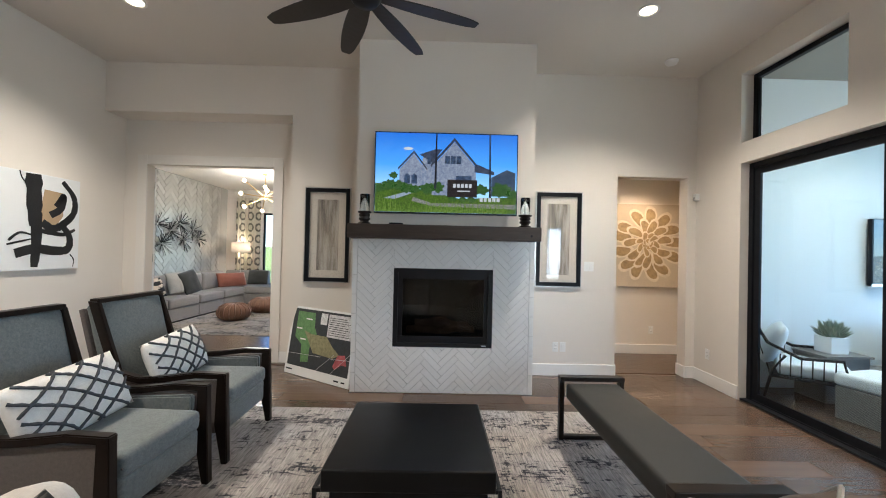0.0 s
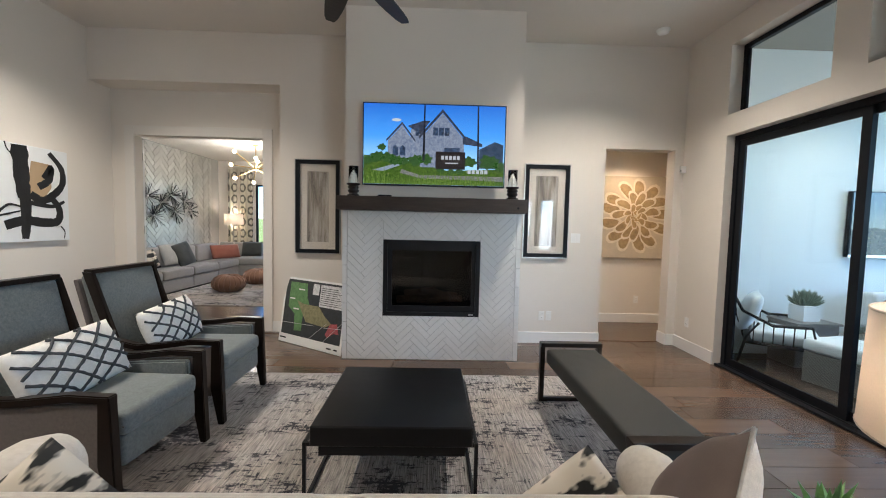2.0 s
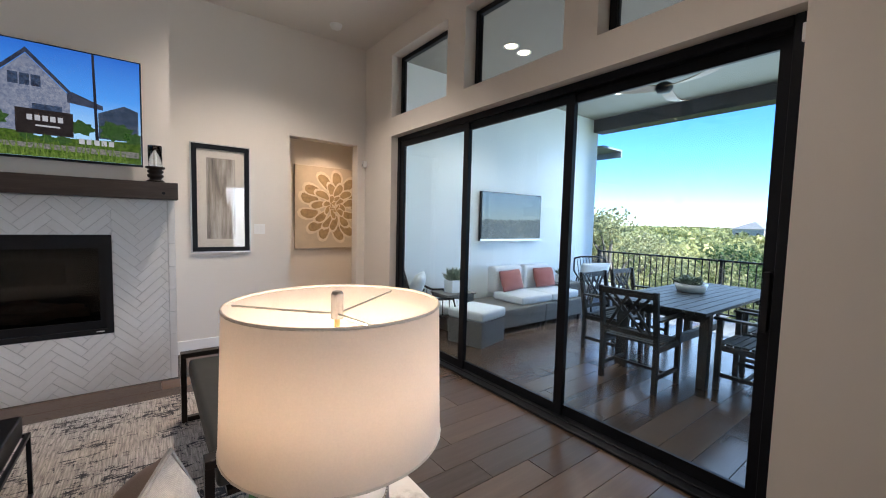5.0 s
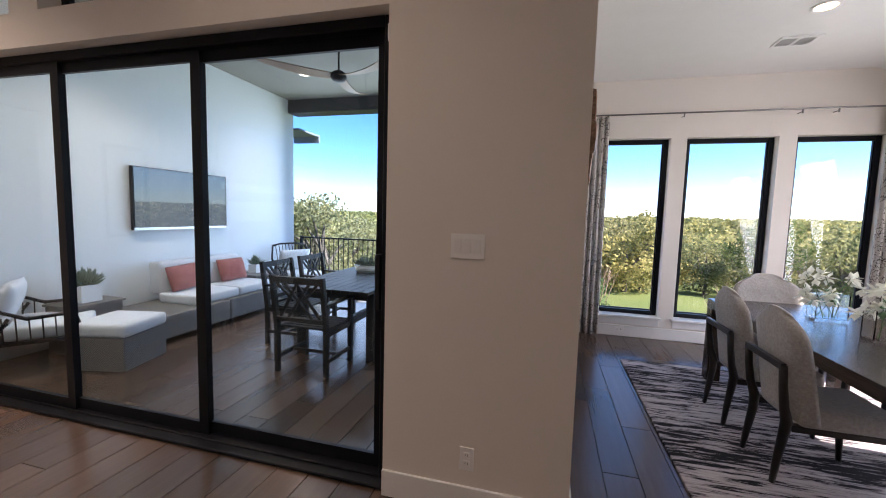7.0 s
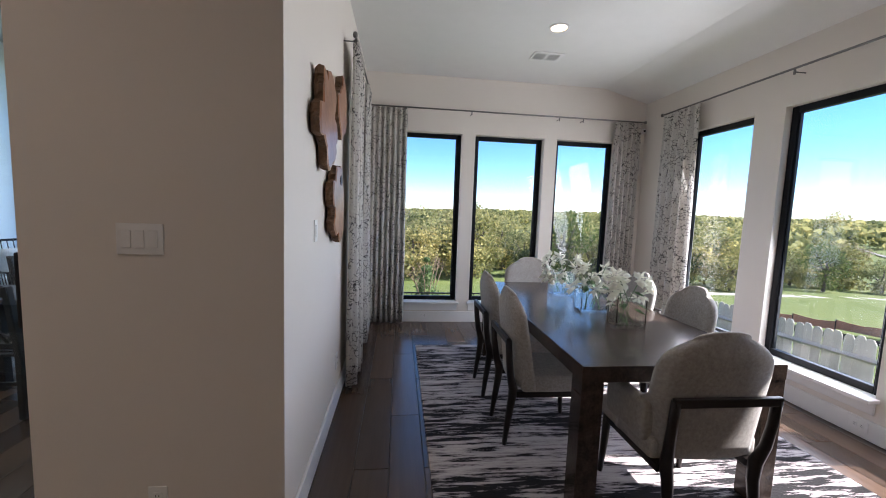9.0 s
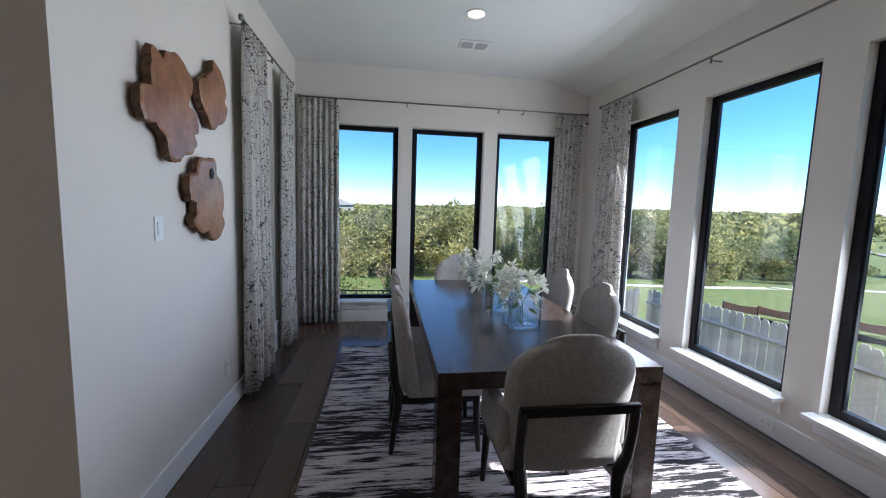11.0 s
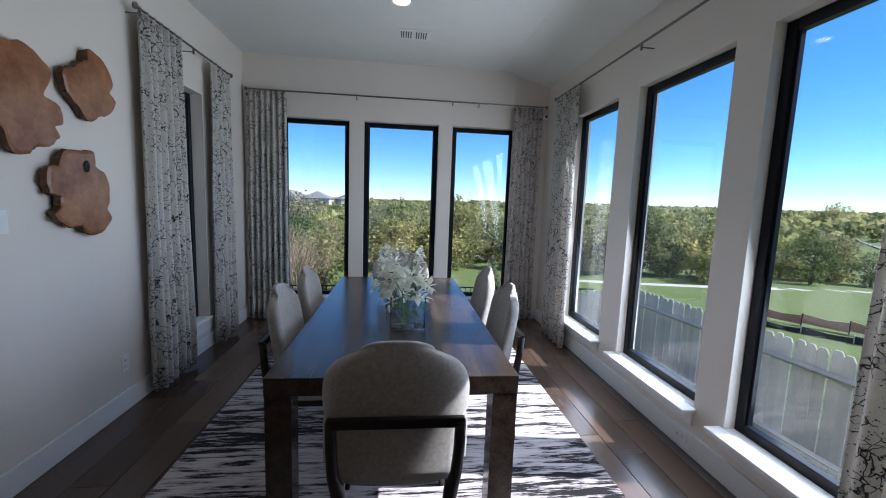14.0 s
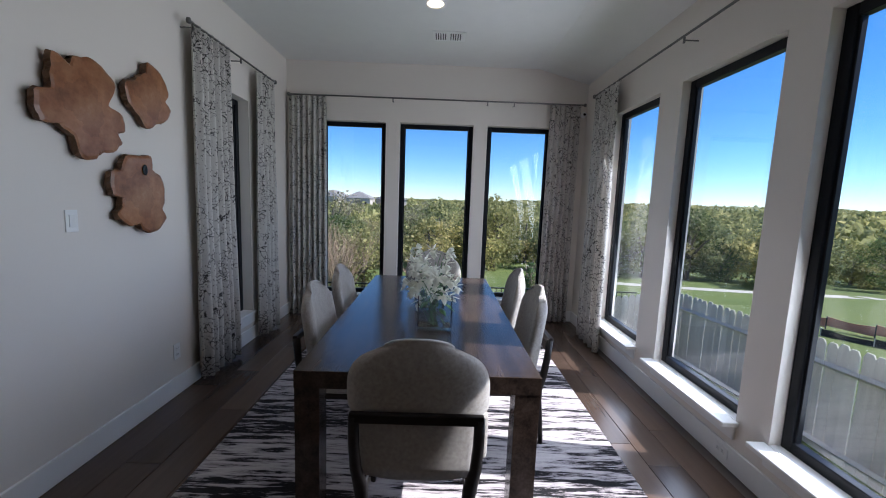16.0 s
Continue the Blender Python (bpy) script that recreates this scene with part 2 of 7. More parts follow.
def cushion(w, d, h, puff=0.5, nx=14, ny=14, crease=0.0, seed=0):
    """A stuffed pad w by d by h round the origin, with soft edges and slight dents."""
    b = bmesh.new()
    bmesh.ops.create_grid(b, x_segments=nx, y_segments=ny, size=0.5)
    top = {}
    for v in b.verts:
        x, y = v.co.x * 2, v.co.y * 2
        e = (max(0.0, 1 - abs(x) ** 2.6) * max(0.0, 1 - abs(y) ** 2.6)) ** puff
        dent = crease * noise.noise(Vector((x * 1.7 + seed, y * 1.7, seed)))
        v.co = Vector((x * w / 2 * (0.985 + 0.015 * e), y * d / 2 * (0.985 + 0.015 * e), h / 2 * e + dent * e))
        top[v] = e
    ext = bmesh.ops.duplicate(b, geom=b.verts[:] + b.edges[:] + b.faces[:])
    for v in ext["geom"]:
        if isinstance(v, bmesh.types.BMVert):
            v.co.z = -v.co.z
    bmesh.ops.remove_doubles(b, verts=b.verts, dist=0.0008)
    return b


def holed(axis, at, thick, a0, a1, z0, z1, holes, bm=None):
    """A wall slab across axis ('x' or 'y') from at to at + thick, with rectangular openings (a0, a1, z0, z1)."""
    bm = bm or bmesh.new()
    As = sorted({a0, a1, *[h[0] for h in holes], *[h[1] for h in holes]})
    Zs = sorted({z0, z1, *[h[2] for h in holes], *[h[3] for h in holes]})
    lo, hi = min(at, at + thick), max(at, at + thick)
    for p, q in zip(As, As[1:]):
        run = None
        spans = []
        for u, v in zip(Zs, Zs[1:]):
            solid = not any(h[0] - 1e-6 <= p and q <= h[1] + 1e-6 and h[2] - 1e-6 <= u and v <= h[3] + 1e-6 for h in holes)
            if solid and spans and abs(spans[-1][1] - u) < 1e-6:
                spans[-1][1] = v
            elif solid:
                spans.append([u, v])
        for u, v in spans:
            if axis == "x":
                box(lo, p, u, hi, q, v, 0, bm)
            else:
                box(p, lo, u, q, hi, v, 0, bm)
    return bm


# ---- large structure ----
LX, RX, BY, SY = -4.07, 3.10, 4.72, -4.28
LIV_H, DIN_H = 3.66, 3.15
EX, NY = 6.60, -0.58
SLIDER = (0.35, 4.02, 0.0, 2.455)
TRANSOMS = [(2.96, 4.03, 2.67, 3.39), (1.63, 2.70, 2.67, 3.39), (0.31, 1.37, 2.67, 3.39)]
EAST = [(-1.80, -0.98, 0.27, 2.46), (-2.89, -1.97, 0.27, 2.46), (-3.88, -3.06, 0.27, 2.46)]
SOUTH = [(4.93, 5.74, 0.30, 2.46), (3.74, 4.63, 0.30, 2.46), (2.60, 3.51, 0.30, 2.46)]
NORTHWIN = (5.02, 5.62, 0.30, 2.42)

structure("wall_west", holed("x", LX, -0.16, -4.44, 5.0, 0, LIV_H, []), WALL, "warm off-white painted plaster wall", "wall")
structure("wall_north", holed("y", BY, 0.16, LX, RX, 0, LIV_H, [(LX, -1.83, 0, 3.07), (2.13, 2.99, 0, 2.43)]), WALL, "warm off-white plaster wall with a hall opening and a recess", "wall")
structure("wall_niche", holed("y", 5.05, 0.12, -4.23, -1.70, 0, 3.23, [(-3.78, -2.17, 0, 2.50)]), WALL, "plaster wall at the back of the recess with a wide cased opening", "wall")
b = box(-1.83, BY + 0.16, 0, -1.70, 5.05, 3.07)
box(LX, BY + 0.16, 3.07, -1.70, 5.17, 3.23, 0, b)
box(LX - 0.16, 5.0, 0, LX, 5.05, 3.23, 0, b)
structure("wall_recess", b, WALL, "plaster side and soffit of the recess", "wall")
structure("wall_patio", holed("x", RX, 0.18, NY, BY, 0, LIV_H, [SLIDER] + TRANSOMS), WALL, "plaster wall with a sliding glass door and transom windows", "wall")
structure("wall_dining_north", holed("y", NY, 0.16, RX + 0.18, EX + 0.18, 0, LIV_H, [NORTHWIN]), WALL, "off-white plaster wall of the dining room", "wall")
b = holed("x", EX, 0.18, SY, NY, 0, LIV_H, EAST)
structure("wall_east", b, WALL, "plaster wall with three tall windows", "wall")
structure("wall_south", holed("y", SY, -0.16, LX, EX + 0.18, 0, LIV_H, SOUTH), WALL, "plaster wall with three tall windows", "wall")

b = box(LX - 0.16, -4.44, LIV_H, RX + 0.18, 5.2, LIV_H + 0.15)
structure("ceiling_living", b, CEIL, "smooth painted high ceiling", "ceiling")
# dining ceiling: flat, with its south side sloping down to the wall
b = prism([(-NY, DIN_H), (3.66, DIN_H), (-SY, 2.99), (-SY, 3.5), (-NY, 3.5)], 4.48, Matrix(((0, -1, 0, 2.3), (-1, 0, 0, 0), (0, 0, 1, 0), (0, 0, 0, 1))))
structure("ceiling_dining", b, plain("dining_ceiling_paint", (0.78, 0.77, 0.74), 0.85, vary=0.02, bump=0.1), "white dining room ceiling with a sloped side", "ceiling")
structure("wall_header", box(2.18, SY, 3.15, 2.297, NY, LIV_H), WALL, "plaster header over the dining opening", "wall")

# floors under the planks
structure("floor_slab", box(-6.3, -4.44, -0.30, EX + 0.18, 11.3, -0.012), GROUT, "grey grout bed under wood-look planks", "floor")
# hall behind the opening
b = box(1.2, 5.87, 0, 4.6, 6.0, 3.05)
box(4.5, BY + 0.16, 0, 4.62, 5.87, 3.05, 0, b)
box(1.08, BY + 0.16, 0, 1.2, 6.0, 3.05, 0, b)
box(3.28, 4.72, 0, 4.62, 4.88, 3.05, 0, b)
structure("wall_hall", b, WALL, "plaster walls of a short hall", "wall")
structure("ceiling_hall", box(1.08, BY + 0.16, 2.75, 4.62, 6.0, 2.9), CEIL, "hall ceiling", "ceiling")
# den beyond the wide opening
DX, DY, DH = -5.95, 11.0, 3.08
b = box(DX - 0.14, 5.0, 0, DX, DY + 0.14, DH)
structure("wall_den_west", b, plain("silver_grey_wall", (0.42, 0.41, 0.385), 0.45, vary=0.05), "silver grey den wall", "wall")
structure("wall_den_north", holed("y", DY, 0.14, DX, 0.2, 0, DH, [(-4.95, -3.3, 0.45, 2.45)]), WALL, "den wall with a bright window", "wall")
b = box(0.06, 5.17, 0, 0.2, DY, DH)
box(DX, 5.05, 0, -4.23, 5.17, DH, 0, b)
box(-1.70, 5.05, 0, 0.2, 5.17, DH, 0, b)
structure("wall_den_east", b, WALL, "plain den wall", "wall")
structure("ceiling_den", box(DX - 0.14, 5.05, DH, 0.2, DY + 0.14, DH + 0.1), CEIL, "den ceiling", "ceiling")

# patio shell
PN, PCH = 4.42, 3.54
structure("wall_patio_north", box(RX + 0.18, PN, -1.8, 8.02, PN + 0.28, 4.0), STUCCO, "white stucco patio wall", "wall")
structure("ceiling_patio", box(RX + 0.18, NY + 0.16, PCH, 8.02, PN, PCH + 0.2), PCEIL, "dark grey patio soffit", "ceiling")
structure("beam_patio", box(7.86, NY + 0.17, 3.30, 8.16, PN, PCH - 0.002), plain("dark_beam", (0.05, 0.05, 0.055), 0.6), "dark painted patio beam", "beam")
structure("patio_floor_slab", box(RX + 0.18, NY + 0.16, -1.9, 8.3, PN, -0.035), plain("concrete_slab", (0.3, 0.29, 0.27), 0.8), "concrete patio slab", "floor")

# baseboards
b = bmesh.new()
H, T = 0.14, 0.016
for x0, y0, x1, y1 in ((-1.83, BY - T, -0.93, BY), (0.98, BY - T, 2.13, BY), (2.99, BY - T, RX - T, BY), (2.13, BY, 2.13 + T, BY + 0.16), (2.99 - T, BY, 2.99, BY + 0.16),
                       (RX - T, 4.02, RX, BY), (RX - T, NY - T, RX, 0.35), (RX, NY - T, EX, NY), (EX - T, SY + T, EX, NY - T),
                       (LX, SY, EX, SY + T), (LX, SY + T, LX + T, 5.05), (1.2, 5.87 - T, 4.5, 5.87), (-4.07, 5.05 - T, -3.90, 5.05), (-2.05, 5.05 - T, -1.83, 5.05), (-1.83, BY + 0.002, -1.815, 5.05 - T)):
    box(x0, y0, 0, x1, y1, H, 0.003, b, 1)
structure("baseboard", b, TRIM, "white painted baseboards", "baseboard")
b = bmesh.new()
for x0, x1, z0, z1 in ((-3.90, -3.78, 0, 2.62), (-2.17, -2.05, 0, 2.62), (-3.78, -2.17, 2.50, 2.62)):
    box(x0, 5.03, z0, x1, 5.05, z1, 0.003, b, 1)
structure("trim", b, plain("cream_trim", (0.74, 0.70, 0.65), 0.45, vary=0.01), "painted casing round the wide opening", "trim")


# ---- windows and doors ----
def window(name, axis, at, hole, out, frame_w=0.055, stool=0.0, material=GLASS, deep=0.10):
    """A black framed window in its opening: at is the room's face of the wall, out the way to the outside (+1, -1)."""
    a0, a1, z0, z1 = hole
    top = tagged(new(name), "black framed fixed window with clear glass", "window", "", "structure")
    f0, f1 = at + out * deep, at + out * (deep + 0.052)

    def blk(p0, p1, d0, d1, u, v, bev=0.004):
        lo, hi = min(d0, d1), max(d0, d1)
        return box(lo, p0, u, hi, p1, v, bev, None, 1) if axis == "x" else box(p0, lo, u, p1, hi, v, bev, None, 1)

    w = frame_w
    for p0, p1, u, v in ((a0, a0 + w, z0, z1), (a1 - w, a1, z0, z1), (a0 + w, a1 - w, z0, z0 + w), (a0 + w, a1 - w, z1 - w, z1)):
        part("window_frame", blk(p0 + 0.001, p1 - 0.001, f0, f1, u + 0.001, v - 0.001), BLACK, top)
    for p0, p1, u, v in ((a0 + w, a0 + w + 0.012, z0 + w, z1 - w), (a1 - w - 0.012, a1 - w, z0 + w, z1 - w)):
        part("glazing_bead", blk(p0, p1, f0 + out * 0.012, f1 - out * 0.012, u, v, 0.002), BLACK, top)
    g = at + out * (deep + 0.03)
    p = part("pane", blk(a0 + w * 0.7, a1 - w * 0.7, g - 0.004, g + 0.004, z0 + w * 0.7, z1 - w * 0.7, 0), material, top)
    p.visible_shadow = False
    if stool:
        s = part("window_sill", blk(a0 - 0.03, a1 + 0.03, at - out * stool, at - out * 0.001, z0 - 0.024, z0 + 0.004), TRIM, top)
        s2 = part("sill_inner", blk(a0 + 0.002, a1 - 0.002, at, f0, z0 + 0.0005, z0 + 0.004, 0), TRIM, top)
        part("apron", blk(a0 - 0.01, a1 + 0.01, at - out * 0.016, at - out * 0.001, z0 - 0.115, z0 - 0.025), TRIM, top)
    return top


for k, h in enumerate(EAST):
    window("window_%d" % (k + 1), "x", EX, h, 1, 0.055, 0.05)
for k, h in enumerate(SOUTH):
    window("window_%d" % (k + 4), "y", SY, h, -1, 0.06, 0.10, deep=0.06)
window("window_7", "y", NY, NORTHWIN, 1, 0.055, 0.03)
for k, h in enumerate(TRANSOMS):
    window("window_%d" % (k + 8), "x", RX, h, 1, 0.05, deep=0.126)
top = tagged(new("window_11"), "tall bright den window", "window", "", "structure")
for x0, x1, z0, z1 in ((-4.95, -4.90, 0.45, 2.45), (-3.35, -3.30, 0.45, 2.45), (-4.90, -3.35, 0.45, 0.50), (-4.90, -3.35, 2.40, 2.45), (-4.15, -4.10, 0.50, 2.40)):
    part("window_frame", box(x0, DY + 0.05, z0, x1, DY + 0.11, z1, 0.004), BLACK, top)
p = part("pane", box(-4.92, DY + 0.075, 0.48, -3.33, DY + 0.082, 2.42), GLASS, top)
p.visible_shadow = False

# sliding glass door: outer frame, three panels on stepped tracks
door = tagged(new("door_1"), "black framed three-panel sliding glass door, closed", "sliding door", "", "structure")
y0, y1, z0, z1 = SLIDER
for p0, p1, u, v in ((y0 + .002, y0 + 0.06, 0.0, z1 - .002), (y1 - 0.06, y1 - .002, 0.0, z1 - .002), (y0 + 0.06, y1 - 0.06, z1 - 0.06, z1 - .002), (y0 + 0.06, y1 - 0.06, 0.0, 0.03)):
    part("door_frame", box(RX + 0.085, p0, u, RX + 0.178, p1, v, 0.004, None, 1), BLACK, door)
for i, (p0, p1) in enumerate(((0.40, 1.675), (1.60, 2.80), (2.725, 3.96))):
    d0 = RX + 0.150 - 0.025 * i
    panel = part("panel", holed("x", d0, 0.023, p0, p1, 0.03, z1 - 0.06, [(p0 + 0.07, p1 - 0.07, 0.105, z1 - 0.125)]), BLACK, door)
    g = part("pane", box(d0 + 0.008, p0 + 0.065, 0.10, d0 + 0.014, p1 - 0.065, z1 - 0.12), SLIDERGLASS, panel)
    g.visible_shadow = False
part("threshold", box(RX + 0.015, y0 + 0.004, 0.0005, RX + 0.0845, y1 - 0.004, 0.022, 0.004, None, 1), BLACK, door)
part("door_handle", box(RX + 0.10, 0.425, 0.95, RX + 0.15, 0.455, 1.25, 0.006), BLACKMETAL, door)
part("alarm_contact", box(RX + 0.028, 0.352, 2.30, RX + 0.05, 0.368, 2.38, 0.003), WHITEPLASTIC, door)
# slender door leaf folded back into the den
leaf = tagged(new("door_2"), "white panel door standing open into the den", "door", "", "structure")
part("leaf", box(-4.58, 5.185, 0.01, -3.79, 5.22, 2.47, 0.003), TRIM, leaf)
for hz in (0.25, 1.25, 2.2):
    part("hinge", tube([(-3.783, 5.18, hz), (-3.783, 5.18, hz + 0.10)], 0.008), CHROME, leaf)

# ---- fireplace ----
FY, FX0, FX1 = 4.05, -0.92, 0.965
HX0, HX1, HZ0, HZ1 = -0.49, 0.535, 0.475, 1.285
b = holed("y", FY, BY - FY, FX0 + 0.008, FX1 - 0.008, 0, 1.60, [(HX0, HX1, HZ0, HZ1)])
box(-0.90, FY + 0.006, 1.60, 0.95, BY, LIV_H, 0, b)
structure("chimney_breast", b, WALL, "plaster chimney breast", "chimney breast")
mantel = thing("mantel_shelf", "thick dark brown wooden mantel beam over the fireplace", "mantel")
part("beam", box(-0.945, 3.86, 1.585, 0.985, FY + 0.004, 1.725, 0.006), MANTELWOOD, mantel)
part("knot", lathe([(0.012, 0), (0.012, 0.003), (0, 0.003)], 12, None, pose(0.885, 3.861, 1.635, 90)), BLACK, mantel)

fire = thing("gas_fireplace", "black metal gas fireplace insert with ceramic logs", "fireplace")
part("surround", holed("y", FY - 0.012, 0.03, HX0, HX1, HZ0, HZ1, [(HX0 + 0.045, HX1 - 0.045, HZ0 + 0.04, HZ1 - 0.045)]), BLACKMETAL, fire)
part("inner_frame", holed("y", FY + 0.019, 0.03, HX0 + 0.04, HX1 - 0.04, HZ0 + 0.035, HZ1 - 0.04, [(HX0 + 0.09, HX1 - 0.085, HZ0 + 0.105, HZ1 - 0.11)]), BLACKMETAL, fire)
b = bmesh.new()
for x0, yy0, zz0, x1, yy1, zz1 in ((HX0 + .001, FY + 0.5, HZ0, HX1 - .001, FY + 0.52, HZ1), (HX0 + .001, FY + 0.05, HZ0 + .001, HX0 + 0.02, FY + 0.5, HZ1), (HX1 - 0.02, FY + 0.05, HZ0 + .001, HX1 - .001, FY + 0.5, HZ1), (HX0 + 0.02, FY + 0.05, HZ0 + .001, HX1 - 0.02, FY + 0.5, HZ0 + 0.09), (HX0 + 0.02, FY + 0.05, HZ1 - 0.03, HX1 - 0.02, FY + 0.5, HZ1 - .001)):
    box(x0, yy0, zz0, x1, yy1, zz1, 0, b)
part("firebox", b, plain("soot_black", (0.02, 0.02, 0.02), 0.8, vary=0.3), fire)
p = part("glass_front", box(HX0 + 0.085, FY + 0.03, HZ0 + 0.10, HX1 - 0.08, FY + 0.035, HZ1 - 0.105), pane_glass("smoked_glass", (0.55, 0.55, 0.55)), fire)
LOG = plain("ceramic_log", (0.20, 0.13, 0.085), 0.85, vary=0.45, scale=14, bump=0.8, fine=60, dist=0.008)
for x, y, z, rz, ry, L, r in ((-0.15, 4.28, 0.61, 8, 4, 0.42, 0.05), (0.17, 4.26, 0.62, -12, -8, 0.40, 0.045), (0.02, 4.36, 0.66, 3, 3, 0.6, 0.055), (0.05, 4.24, 0.69, 35, 18, 0.30, 0.035), (-0.06, 4.30, 0.71, -30, -15, 0.28, 0.033)):
    pts, rad = [], []
    for i in range(9):
        u = i / 8 - 0.5
        pts.append((u * L, 0.012 * math.sin(9 * u + x * 9), 0.01 * math.cos(7 * u + x)))
        rad.append(r * (0.85 + 0.3 * noise.noise(Vector((u * 6, x * 20, 0)))))
    part("log", tube(pts, rad, 10), LOG, fire, "", True, pose(x, y, z, 0, ry, rz))
part("maker_plate", box(HX1 - 0.11, FY - 0.0145, HZ0 + 0.018, HX1 - 0.06, FY - 0.0122, HZ0 + 0.026), WHITEPLASTIC, fire)

# ---- televisions ----
def flat(bm, pts, y, m=None):
    bm.faces.new([bm.verts.new((x, y, z)) for x, z in pts])
    return bm


tv = thing("television", "large flat television showing a stone house under blue sky", "television")
TX0, TX1, TZ0, TZ1 = -0.705, 0.755, 1.845, 2.675
part("body", box(TX0, 3.966, TZ0, TX1, 4.016, TZ1, 0.004), BLACK, tv)
part("wall_mount", box(-0.2, 4.016, 2.1, 0.25, FY + 0.006, 2.45), BLACKMETAL, tv)
screen = Nodes("screen_sky")
c = screen.n.new("ShaderNodeNewGeometry")
sep = screen.add("ShaderNodeSeparateXYZ", Vector=c.outputs["Position"])
fz = screen.math("MULTIPLY", screen.math("SUBTRACT", sep.outputs["Z"], TZ0), 1 / (TZ1 - TZ0))
col = screen.ramp(fz, [(0.25, (0.42, 0.72, 0.98)), (0.6, (0.09, 0.36, 0.90)), (1.0, (0.03, 0.16, 0.62))])
screen.set(Base_Color=(0.01, 0.01, 0.01, 1), Roughness=0.12, Emission_Color=col, Emission_Strength=0.19)
part("screen", box(TX0 + 0.01, 3.9635, TZ0 + 0.014, TX1 - 0.01, 3.9658, TZ1 - 0.01), screen.mat, tv, "glowing blue screen")
SW, SH = TX1 - TX0, TZ1 - TZ0


def screen_mat(name, a, b, scale, strength=0.115):
    m = Nodes(name)
    f = m.noise(m.world(), scale, 5.0, 0.7)
    m.set(Base_Color=(0.01, 0.01, 0.01, 1), Roughness=0.12, Emission_Color=m.ramp(f, [(0.35, a), (0.65, b)]), Emission_Strength=strength)
    return m.mat


